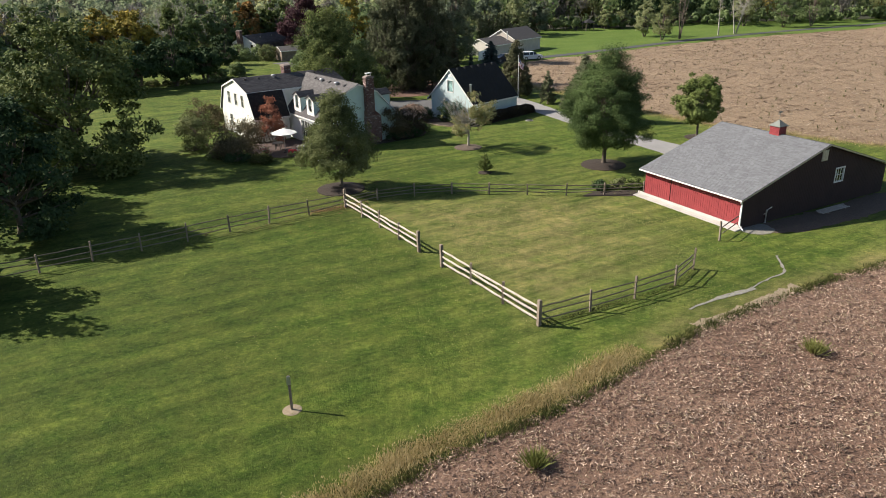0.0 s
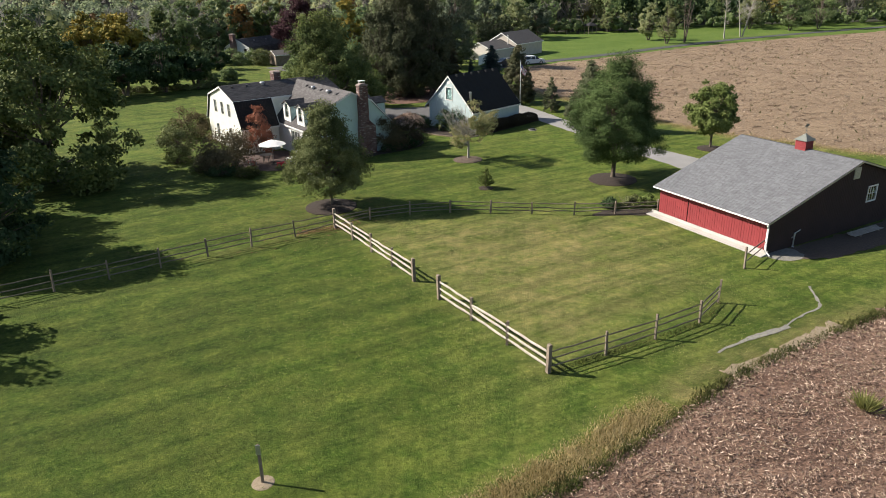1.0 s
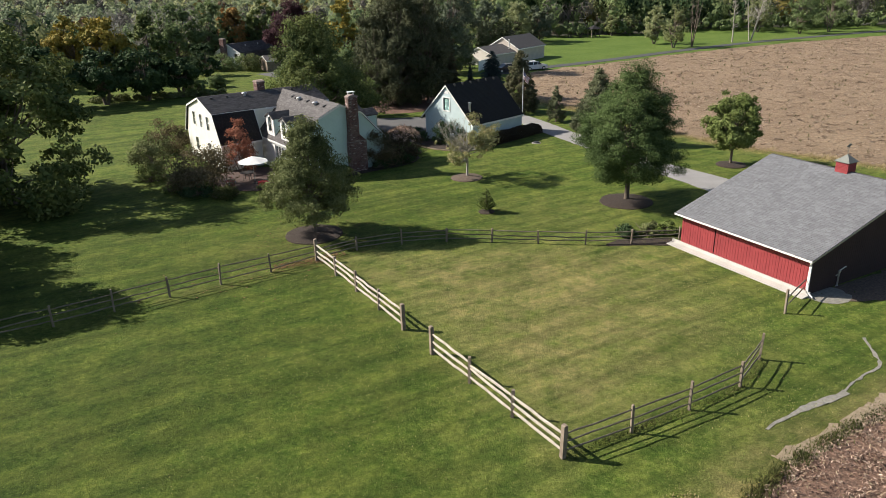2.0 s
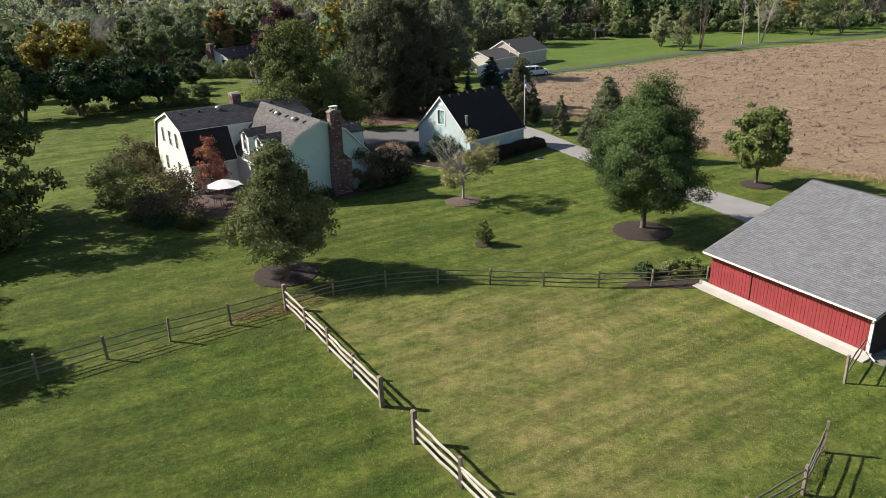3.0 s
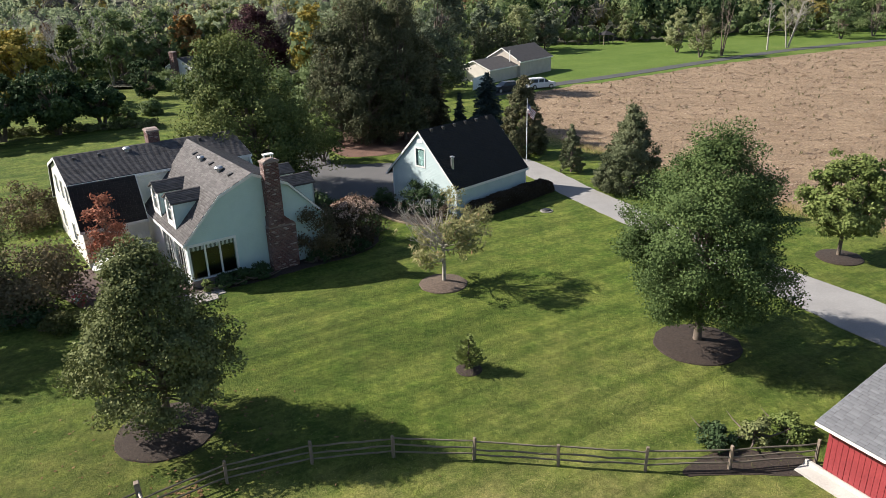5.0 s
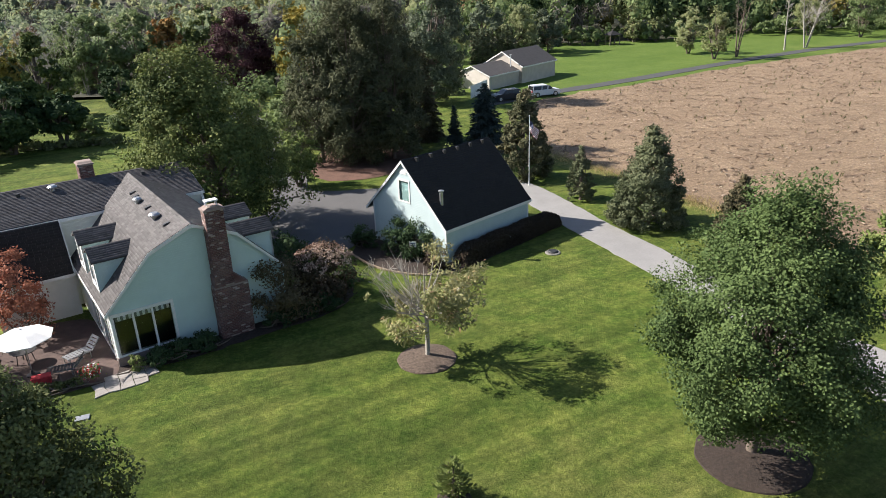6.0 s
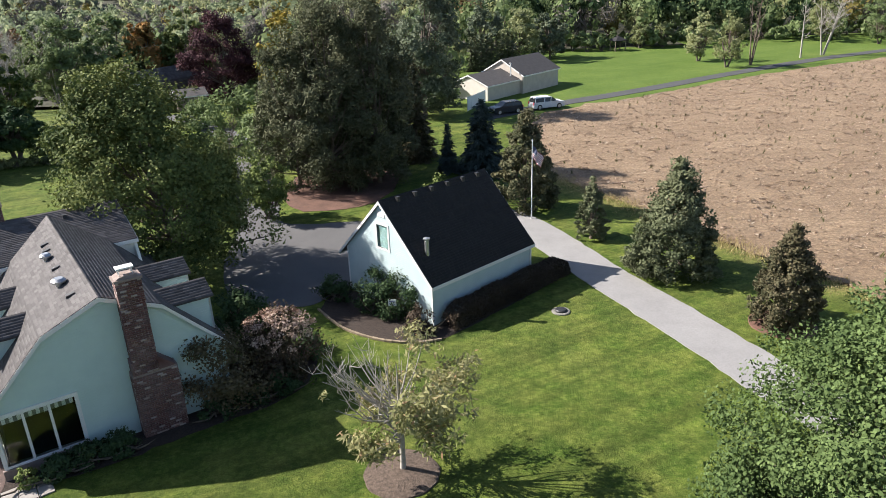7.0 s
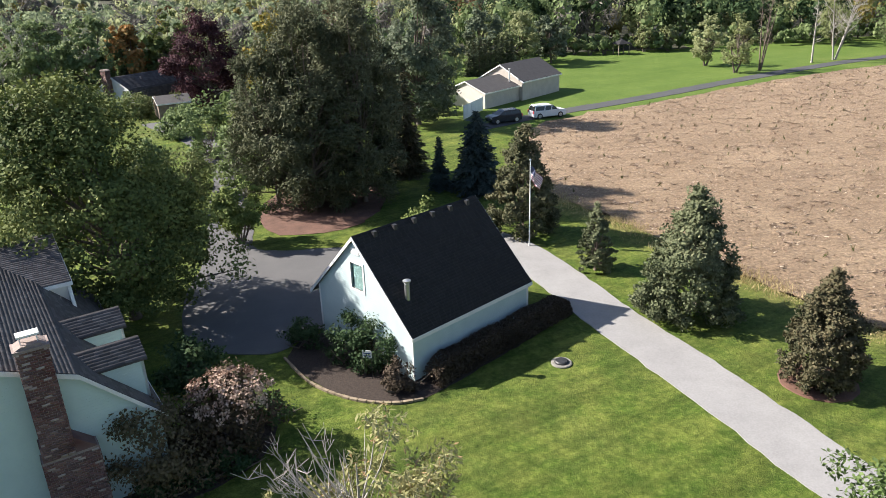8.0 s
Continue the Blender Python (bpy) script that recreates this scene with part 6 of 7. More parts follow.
def dense_spruce(label, x, y, high, wide, leaf, clumps, size, seed):
    """A thick garden spruce: short upturned sprays packed into a cone."""
    return broadleaf(label, x, y, high, wide, 0.2, SPIRE, leaf, clumps=clumps, each=92, size=size, seed=seed, trunk=0.09, name="spruce_tree", clump=0.072, slim=0.75, tall=0.75, hang=-0.25, loose=0.25, lobes=14)


dense_spruce("small green spruce on the lawn", 13.65, 90.4, 4.2, 2.5, SPRUCE_LEAF, 190, 0.105, 71)
dense_spruce("broad green spruce beside the driveway", 17.45, 84.3, 7.0, 5.2, SPRUCE_LEAF, 480, 0.13, 72)
dense_spruce("browning spruce beside the driveway", 21.05, 77.5, 5.3, 3.9, RUSTY_LEAF, 380, 0.11, 73)
dense_spruce("tall spruce with a browning top behind the flagpole", 9.8, 97.0, 7.8, 5.0, HALF_RUSTY_LEAF, 320, 0.16, 74)
conifer("dark blue spruce behind the garage", 7.0, 107.6, 6.6, 4.6, BLUE_LEAF, 26, 0.34, 75, power=0.55)
conifer("small dark spruce behind the garage", 3.9, 108.4, 4.4, 2.0, BLUE_LEAF, 20, 0.26, 76)
PLUME = [(0, 0.7), (0.1, 0.95), (0.35, 1.0), (0.6, 0.92), (0.8, 0.7), (0.93, 0.42), (1.0, 0.14)]
for i, (x, y, h, w, low) in enumerate([(-9.2, 105.0, 13.2, 7.0, 0.4), (-5.9, 104.4, 15.6, 7.6, 0.7), (-2.2, 105.6, 15.2, 7.4, 0.9), (-7.2, 109.0, 16.4, 7.4, 0.6), (-3.4, 110.0, 16.2, 7.4, 0.6)]):
    broadleaf("tall old pine with feathery grey-green boughs", x, y, h, w, low, PLUME, PINE_LEAF, clumps=400, each=90, size=0.235, seed=80 + i, trunk=0.2, name="old_pine", group="tall pines", clump=0.08, slim=0.4, tall=1.1, hang=0.2, loose=0.5, lobes=14)
for i in range(9):
    conifer("dark columnar arborvitae in a row", 7.9 + i * 0.95, 175.2 + i * 0.25, 5.6 + (i * 37 % 5) * 0.22, 1.5, SPRUCE_LEAF, 14, 0.45, 90 + i, 0.1, 0.1, 0.7, 0.4, "arborvitae", "arborvitae row", tuft=6)
conifer("dark spruce behind the garage trees", 0.8, 113.5, 9, 4.0, RUSTY_LEAF, 26, 0.4, 110)


def shrub(label, x, y, high, wide, leaf, seed, n=70, size=0.13, each=45, name="shrub", group="", profile=MOUND, low=0.12, clump=0.15):
    return broadleaf(label, x, y, high, wide, low, profile, leaf, clumps=int(n * 1.15), each=int(each * 1.05), size=size * 0.76, seed=seed, trunk=0.05, stems=3, category="shrub", name=name, group=group, clump=clump)


shrub("large bronze-leaved shrub beside the patio", -21.5, 65.0, 3.5, 6.0, BRONZE_LEAF, 120, 210, 0.16)
shrub("dark reddish round shrub beside the house", -29.2, 78.8, 3.2, 4.6, BRONZE_LEAF, 121, 120, 0.16)
shrub("green multi-stemmed shrub on the lawn", -27.1, 68.9, 4.0, 3.8, OAK_LEAF, 122, 110, 0.16, profile=ROUND, low=0.8)
shrub("clipped bright green shrub", -26.7, 67.2, 1.6, 2.6, LIME_LEAF, 123, 70, 0.11)
shrub("russet upright tree beside the house wing", -18.9, 69.5, 5.4, 2.5, RED_LEAF, 124, 110, 0.13, profile=COLUMN, low=0.6)
shrub("low pale-leaved perennials at the patio's edge", -18.4, 61.9, 0.9, 2.4, GRASS_GREEN, 125, 50, 0.14)
shrub("low dark perennials at the patio's edge", -20.9, 62.6, 0.9, 2.8, DEEP_LEAF, 126, 50, 0.14)
shrub("low green perennials at the lawn's edge", -23.4, 64.2, 0.8, 2.2, LIME_LEAF, 127, 40, 0.12)
faded = shrub("large shrub with faded flower heads near the chimney", -3.9, 73.8, 3.3, 4.0, FADED, 128, 150, 0.14)
rng = np.random.default_rng(63)
heads = []
for k in range(90):
    q = rng.normal(size=3)
    q[2] = abs(q[2]) + 0.95
    q /= np.linalg.norm(q)
    c = q * (1.95, 1.95, 1.75) + (0, 0, 1.45) + rng.normal(size=(26, 3)) * (0.11, 0.11, 0.08)
    heads.append(blades(c, rng.normal(size=(26, 3)), 0.11, 0.09, rng, 0.4, q + rng.normal(size=(26, 3)) * 0.3))
v, f = join(heads)
sheet("blossom", v, f, FLOWER, faded, "faded pinkish-white flower heads")
shrub("dark green shrub against the house", -5.9, 71.6, 3.3, 3.6, BRONZE_LEAF, 129, 190, 0.12)
shrub("dark clipped shrub behind the house", -7.4, 78.6, 2.2, 3.2, DEEP_LEAF, 130, 80, 0.15)
shrub("round dark green shrub at the garage wall", -0.1, 80.3, 2.3, 2.4, DEEP_LEAF, 131, 80, 0.12)
shrub("dark green shrub at the garage wall", 1.3, 79.6, 2.5, 2.5, DEEP_LEAF, 132, 80, 0.12)
shrub("low dark shrub at the garage corner", 2.5, 77.6, 1.4, 1.6, HEDGE_LEAF, 133, 50, 0.11)
shrub("low dark shrub beside the court", -2.6, 81.8, 1.4, 2.0, DEEP_LEAF, 134, 50, 0.12)
shrub("pale leafy shrub behind the garage", 3.2, 93.0, 3.8, 3.6, LIME_LEAF, 135, 70, 0.16, low=0.5)
shrub("low dark shrub at the barn fence", 12.9, 50.9, 0.7, 1.5, DEEP_LEAF, 136, 40, 0.11)
shrub("low olive shrub at the barn fence", 14.4, 51.0, 0.9, 1.3, OAK_LEAF, 137, 40, 0.11)
shrub("low green shrub at the barn fence", 15.9, 51.3, 0.75, 1.5, LIME_LEAF, 138, 40, 0.11)
for i, (x, y) in enumerate([(-16.0, 64.2), (-15.4, 64.4), (-14.8, 64.65), (-14.2, 64.85)]):
    shrub("low pale edging plant beside the patio", x, y, 0.45, 0.75, OAK_LEAF, 220 + i, 22, 0.08, group="patio edging plants")
shrub("low evergreen at the garden door", -11.9, 66.3, 0.7, 0.9, LIME_LEAF, 139, 30, 0.09)
shrub("dark low shrub under the gable wall", -9.6, 68.1, 0.7, 1.5, DEEP_LEAF, 140, 40, 0.1)
for i, (x, y, w) in enumerate([(-11.0, 66.9, 1.3), (-10.1, 67.6, 1.4), (-9.1, 68.2, 1.4), (-6.0, 70.6, 1.8), (-4.9, 71.5, 1.8), (-3.6, 72.2, 1.6), (-2.9, 75.6, 2.0)]):
    shrub("low dark shrub in the bed along the house", x, y, 0.8 + 0.1 * (i % 3), w, DEEP_LEAF, 200 + i, 45, 0.1, group="house bed shrubs")
def weed_clump(x, y, seed):
    rng = np.random.default_rng(seed)
    n = 420
    foot = rng.normal(0, 0.13, (n, 2))
    way = np.column_stack([foot * 2.6 + rng.normal(0, 0.16, (n, 2)), np.ones(n)])
    h = rng.uniform(0.3, 0.75, n)
    v, f = blades(np.column_stack([foot + way[:, :2] * h[:, None] / 2, h / 2]), way, 0.62, 0.035, rng, 0.3)
    v[:, 2] = np.maximum(v[:, 2], 0.0)
    ob = tagged(sheet("weed_clump", v, f, WEED_LEAF), "yellow-green grassy weed clump in the field", "weed", "field weeds")
    ob.matrix_world = pose(x, y, 0.03)


WEED_LEAF = leafy("weed_blade", [(0, (0.10, 0.12, 0.03)), (0.5, (0.19, 0.21, 0.06)), (1, (0.32, 0.31, 0.12))], 0.3, gain=1.0)
weed_clump(3.2, 15.6, 141)
weed_clump(17.6, 23.6, 142)
for i, (x, y, r, h) in enumerate([(-41.0, 122.0, 3.2, 2.6), (-38.2, 125.0, 3.0, 2.2), (-19.5, 121, 5.5, 7.0), (-14.5, 113, 4.5, 5.0), (-22.5, 112, 5.0, 4.0), (-27, 133, 5.0, 3.5), (-15.5, 126, 6.0, 7.0)]):
    shrub("deep green shrub beside the far lawn", x, y, h, r, WOOD_GREEN, 150 + i, 70, 0.3, 40, group="far shrubs")


for i, (x, y, h, w) in enumerate([(-37.5, 146.5, 3.4, 4.0), (-33.0, 147.5, 3.0, 4.0), (-20.0, 103.5, 5.4, 5.0), (-17.5, 108.0, 4.0, 4.5), (-23.0, 100.0, 3.0, 4.5)]):
    shrub("mid-green shrub beside the drive under the trees", x, y, h, w, OAK_LEAF, 250 + i, 90, 0.2, 44, group="drive shrubs", profile=ROUND)
for i, (x, y, h, w) in enumerate([(-43.6, 148.6, 3.4, 5.0), (-39.6, 149.6, 3.0, 4.6), (-47.5, 149.0, 3.6, 5.0)]):
    shrub("leafy shrub in front of the white house", x, y, h, w, WOOD_GREEN, 260 + i, 80, 0.24, 44, group="white house shrubs")
for i in range(11):
    shrub("low green ground cover behind the lawn", -52.5 + 1.75 * i, 112.6 + 0.42 * i, 0.7 + 0.15 * (i % 3), 2.6, OAK_LEAF, 230 + i, 28, 0.2, 30, group="ground cover row")


def hedge():
    """A clipped brown hedge along the garage's low wall."""
    rng = np.random.default_rng(160)
    root = empty("hedge", pose(3.85, 77.95, 0, 0, 0, 44.7), "clipped dark brown hedge along the garage wall", "hedge")
    n = 18000
    p = np.column_stack([rng.uniform(0, 9.9, n), rng.uniform(-0.6, 0.6, n), rng.uniform(0.05, 1.0, n)])
    push = rng.integers(0, 3, n)
    p[push == 0, 2] = 1.0 + rng.normal(0, 0.04, (push == 0).sum())
    p[push == 1, 1] = -0.6 + rng.normal(0, 0.04, (push == 1).sum())
    p[:, 1] *= 1 - 0.5 * np.clip(p[:, 2] - 0.45, 0, 1)
    end = np.minimum(p[:, 0], 9.9 - p[:, 0])
    p[:, 2] *= (1.08 + 0.05 * np.sin(p[:, 0] * 2.1)) * (0.5 + 0.5 * np.sqrt(np.clip(end / 1.0, 0, 1)))
    v, f = blades(p, rng.normal(size=(n, 3)), 0.12, 0.075, rng)
    sheet("foliage", v, f, HEDGE_LEAF, root)
    lines = [[((x, 0, -0.05), 0.03), ((x + 0.1, 0.05, 0.6), 0.02), ((x, -0.1, 0.85), 0.008)] for x in np.arange(0.3, 9.8, 0.45)]
    tubes("stems", lines, BARK, root, 5)


hedge()


# ---- woods ----
def woods(name, spots, heights, material, label, seed, quads, size, slim=1.0, peak=0.0, lobes=7):
    """Crowns made of rounded lobes; peak draws them up to a point."""
    rng = np.random.default_rng(seed)
    n = len(spots)
    per = quads // lobes
    k = rng.normal(size=(n, lobes, 3))
    k /= np.linalg.norm(k, axis=2, keepdims=True)
    k[:, :, 2] = np.abs(k[:, :, 2] + 0.7) - 0.7
    wide = heights * rng.uniform(0.26, 0.38, n) * (1 - 0.35 * peak)
    size_of = np.stack([wide, wide, heights * 0.34], 1)[:, None]
    home = k * size_of * 0.72
    lift = np.clip(home[:, :, 2:] / (heights * 0.34)[:, None, None], -1, 1)
    home = home * np.where(np.arange(3) < 2, 1 - 0.6 * peak * (lift + 0.6), 1)
    q = rng.normal(size=(n, lobes, per, 3))
    q = q / np.linalg.norm(q, axis=3, keepdims=True) + k[:, :, None] * 0.55
    q /= np.linalg.norm(q, axis=3, keepdims=True)
    swell = rng.uniform(0.4, 0.68, (n, lobes, 1, 1)) * (1 - 0.4 * peak)
    c = home[:, :, None] + q * size_of[:, :, None] * swell * rng.uniform(0.8, 1.05, (n, lobes, per, 1))
    c[..., 2] += (heights * 0.5 + terrain(spots[:, 0], spots[:, 1]))[:, None, None]
    c[..., :2] += spots[:, None, None]
    q, c = q.reshape(-1, 3), c.reshape(-1, 3)
    way = np.cross(q, rng.normal(size=q.shape)) + np.array([0, 0, -0.3])
    face = q + np.repeat(k.reshape(-1, 3), per, 0) * 0.5 + rng.normal(size=q.shape) * 0.24
    inner = rng.uniform(size=len(c)) < 0.45
    c[inner] -= (q * np.repeat(size_of, lobes * per, 1).reshape(-1, 3))[inner] * 0.14
    grow = np.where(inner, 2.1, 1.0)[:, None]
    v, f = blades(c, way, grow * size * 1.2 / slim, grow * size * slim, rng, 0.5, face)
    v[:, 2] = np.maximum(v[:, 2], terrain(v[:, 0], v[:, 1]) + 0.1)
    ob = sheet(name, v, f, material)
    return tagged(ob, label, "woodland", kind="stuff")


def plant_woods():
    rng = np.random.default_rng(170)

    def spots(x0, x1, y0, y1, gap, keep):
        n = int((x1 - x0) * (y1 - y0) / gap ** 2)
        p = np.column_stack([rng.uniform(x0, x1, n), rng.uniform(y0, y1, n)])
        return p[keep(p[:, 0], p[:, 1])]

    def near(x, y):
        left = (x < -68) & (y > 72) & (y < 128) | (x < -50) & (y > 38) & (y <= 72) | (x < -38) & (y <= 38)
        back = (x < 22) & (y > 150 + 0.25 * np.abs(x + 20)) & (np.hypot(x + 40, y - 152) > 12) & ~((x < -34) & (x > -50) & (y < 150))
        side = (x < -74) & (y >= 128)
        fill = (x < -12) & (y > 154) & (x > -26)
        brush = (x < -52) & (x > -78) & (y > 150) & (y < 180)
        mid = (x > 4) & (x < 22) & (y > 192)
        right = (x >= 20) & (y > 202 + 0.02 * (x - 22)) & ((x < 60) | (y > 212)) | (x > 108) & (y > 206)
        return (left | (back & (x < 4)) | mid | right | side | fill) & ~brush & (y < 262)

    first = spots(-118, 150, 36, 262, 6.4, near)
    second = spots(-290, 290, 262, 450, 9.0, lambda x, y: np.abs(x) < 0.62 * y - 15)
    third = spots(-420, 420, 450, 700, 14.0, lambda x, y: np.abs(x) < 0.62 * y - 15)
    low = spots(-80, 150, 120, 222, 2.7, lambda x, y: (x >= 20) & (y > 200 + 0.02 * (x - 22)) & (y < 222) & ((x < 60) | (y > 206)) & ((y < 209) | (x > 58)) | (x < -62) & (y > 138) & (y < 156) | (x > -26) & (x < 4) & (y > 140) & (y < 156))
    woods("undergrowth", low, rng.uniform(2.0, 5.5, len(low)), WOOD_GREEN, "dark green undergrowth at the wood's edge", 91, 66, 0.42, lobes=3)
    kinds = [(WOOD_GREEN, 0.36, "green broadleaf wood"), (DEEP_LEAF, 0.18, "dark green wood"), (WOOD_OLIVE, 0.26, "olive broadleaf wood"), (WOOD_GOLD, 0.05, "yellow autumn wood"), (WOOD_RUST, 0.02, "rust-brown autumn wood"), (WOOD_GREY, 0.13, "grey leafless wood")]
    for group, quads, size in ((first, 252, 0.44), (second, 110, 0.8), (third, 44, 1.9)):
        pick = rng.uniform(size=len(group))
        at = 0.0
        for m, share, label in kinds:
            # farther groups take the haze-lightened leaf colours
            m = HAZED.get(m.name, m) if size > 0.55 else m
            m = HAZY_HILL_LEAF if size > 1.5 else m
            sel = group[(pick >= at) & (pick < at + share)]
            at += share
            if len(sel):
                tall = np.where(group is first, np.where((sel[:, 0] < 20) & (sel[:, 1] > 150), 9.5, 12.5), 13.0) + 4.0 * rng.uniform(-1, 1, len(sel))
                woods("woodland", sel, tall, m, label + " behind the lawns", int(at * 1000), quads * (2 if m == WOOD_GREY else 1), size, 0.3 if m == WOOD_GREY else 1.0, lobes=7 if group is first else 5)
    firs = np.column_stack([rng.uniform(18, 80, 34), rng.uniform(212, 240, 34)])
    woods("woodland", firs, rng.uniform(14, 21, 34), DEEP_LEAF, "tall dark firs behind the far lawn", 93, 350, 0.5, 0.7, 0.8)
    lines = []
    for x, y in first[::2]:
        h = rng.uniform(5, 9)
        z = float(terrain(x, y))
        lines.append([((x, y, z - 0.1), 0.2), ((x + rng.normal(0, 0.3), y, z + h * 0.6), 0.13), ((x + rng.normal(0, 0.5), y, z + h), 0.04)])
    tagged(tubes("woodland_trunks", lines, BARK, None, 5), "grey-brown trunks in the woods", "woodland", kind="stuff")


plant_woods()


# ---- loose things ----
def flagpole():
    root = empty("flagpole", pose(10.05, 94.7, 0), "white flagpole with a limp striped flag", "flagpole")
    bm = bmesh.new()
    lathe(bm, [(0.055, -0.1), (0.055, 0.1), (0.045, 0.12), (0.03, 5.85), (0.02, 5.87)], 12)
    part("pole", bm, WHITE, root)
    bm = bmesh.new()
    lathe(bm, [(0.01, 5.86), (0.06, 5.9), (0.07, 5.95), (0.04, 6.0), (0.01, 6.02)], 12)
    part("finial", bm, METAL, root)

    def cloth(name, s0, s1, t0, t1, material):
        bm = bmesh.new()
        grid = {}
        for i in range(7):
            for j in range(5):
                s, t = s0 + (s1 - s0) * i / 6, t0 + (t1 - t0) * j / 4
                x = 0.05 + 0.75 * s * (1 - 0.25 * t) + 0.05 * math.sin(9 * s)
                y = 0.10 * math.sin(11 * s + 3 * t)
                z = 5.55 - 0.95 * t - 0.85 * s + 0.12 * s * t
                grid[i, j] = bm.verts.new((x, y, z))
        for i in range(6):
            for j in range(4):
                bm.faces.new((grid[i, j], grid[i + 1, j], grid[i + 1, j + 1], grid[i, j + 1]))
        return part(name, bm, material, root)

    for k in range(13):
        s0 = 0.4 if k < 7 else 0.0
        cloth("stripe", s0, 1.0, k / 13, (k + 1) / 13, CLOTH_WHITE if k % 2 else FADED_RED)
    cloth("canton", 0.0, 0.4, 0.0, 7 / 13, FADED_BLUE)


flagpole()


def vehicle(label, x, y, turn, paint, long=4.9, high=1.75, wide=1.9):
    root = empty("car", pose(x, y, 0, 0, 0, turn), label, "car", "parked cars")
    h, l, w = high, long / 2, wide / 2
    bm = bmesh.new()
    prism(bm, [(-l, 0.32), (-l + 0.04, 0.9), (-l + 0.12, 1.02), (l * 0.42, 1.04), (l * 0.9, 0.95), (l, 0.78), (l, 0.35), (l - 0.1, 0.25), (-l + 0.1, 0.25)], -w, w)
    bmesh.ops.bevel(bm, geom=[e for e in bm.edges], offset=0.05, segments=2, affect="EDGES")
    body = part("body", bm, paint, root)
    bm = bmesh.new()
    cabin = [(-l + 0.1, 1.0), (-l + 0.28, h - 0.06), (-l + 0.5, h), (l * 0.10, h), (l * 0.2, h - 0.05), (l * 0.52, 1.02)]
    vs = prism(bm, cabin, -w + 0.06, w - 0.06)
    for v in vs:
        if v.co.z > 1.3:
            v.co.y *= 0.86
    part("cabin", bm, CAR_GLASS, root, "dark tinted windows")
    bm = bmesh.new()
    prism(bm, [(-l + 0.24, h - 0.09), (-l + 0.48, h + 0.02), (l * 0.1, h + 0.02), (l * 0.24, h - 0.08)], -w * 0.82, w * 0.82)
    part("roof", bm, paint, root)
    for px in (-l + 0.2, -l * 0.33, l * 0.08):
        for s in (-1, 1):
            bm = bmesh.new()
            bar(bm, (px, s * (w - 0.045), 1.0), (px + 0.1, s * (w * 0.83), h - 0.04), 0.10, 0.05, (0, s, 0))
            part("pillar", bm, paint, root)
    for px in (-l * 0.62, l * 0.62):
        for s in (-1, 1):
            bm = bmesh.new()
            lathe(bm, [(0.2, -0.11), (0.34, -0.11), (0.36, -0.05), (0.36, 0.05), (0.34, 0.11), (0.2, 0.11)], 18, pose(px, s * (w - 0.06), 0.36, 90))
            tyre = part("wheel", bm, RUBBER, root)
            bm = bmesh.new()
            lathe(bm, [(0.05, -0.125), (0.22, -0.12), (0.22, 0.12), (0.05, 0.125)], 12, pose(px, s * (w - 0.06), 0.36, 90))
            part("rim", bm, METAL, tyre)
    for s in (-1, 1):
        bm = bmesh.new()
        box(bm, l - 0.06, l + 0.01, s * 0.68 - 0.18, s * 0.68 + 0.18, 0.68, 0.82)
        part("headlight", bm, METAL, root)
        bm = bmesh.new()
        box(bm, -l - 0.01, -l + 0.08, s * 0.75 - 0.1, s * 0.75 + 0.1, 0.7, 1.0)
        part("tail_light", bm, CLOTH_RED, root)
        bm = bmesh.new()
        box(bm, l * 0.4, l * 0.5, s * (w + 0.1) - 0.1, s * (w + 0.1) + 0.1, 1.0, 1.14)
        part("mirror", bm, paint, root)
    return root


vehicle("white passenger van parked on the far lane", 16.7, 138.0, 20, CAR_WHITE, 4.5, 1.6, 1.75)
vehicle("dark blue car parked beside the van", 11.2, 135.6, 205, CAR_DARK, 4.2, 1.5, 1.7)


def panel_fence():
    root = empty("panel_fence", pose(6.4, 137.8, 0, 0, 0, 66), "white board fence beside the far garage", "fence")
    for i in range(5):
        bm = bmesh.new()
        box(bm, 0.07 + i * 1.25, 1.23 + i * 1.25, -0.02, 0.02, 0.05, 1.75)
        part("panel", bm, WHITE, root)
    for i in range(6):
        bm = bmesh.new()
        box(bm, i * 1.25 - 0.04, i * 1.25 + 0.06, -0.05, 0.05, -0.1, 1.85)
        part("post", bm, WHITE, root)


panel_fence()


def umbrella(x, y):
    root = empty("patio_umbrella", pose(x, y, 0), "open white canvas patio umbrella", "umbrella")
    bm = bmesh.new()
    lathe(bm, [(1.38, 2.04), (1.38, 2.07), (0.75, 2.30), (0.05, 2.52), (0.02, 2.56)], 8)
    part("canopy", bm, CLOTH_WHITE, root)
    bm = bmesh.new()
    lathe(bm, [(0.025, 0.05), (0.025, 2.5)], 10)
    part("pole", bm, METAL, root)
    bm = bmesh.new()
    lathe(bm, [(0.28, 0.03), (0.28, 0.09), (0.06, 0.14), (0.05, 0.3)], 14)
    part("base", bm, DARK_METAL, root)
    for k in range(8):
        a = 6.28319 * k / 8
        bm = bmesh.new()
        bar(bm, (0.05 * math.cos(a), 0.05 * math.sin(a), 2.47), (1.30 * math.cos(a), 1.30 * math.sin(a), 2.02), 0.02, 0.02)
        part("rib", bm, METAL, root)


umbrella(-16.9, 66.0)


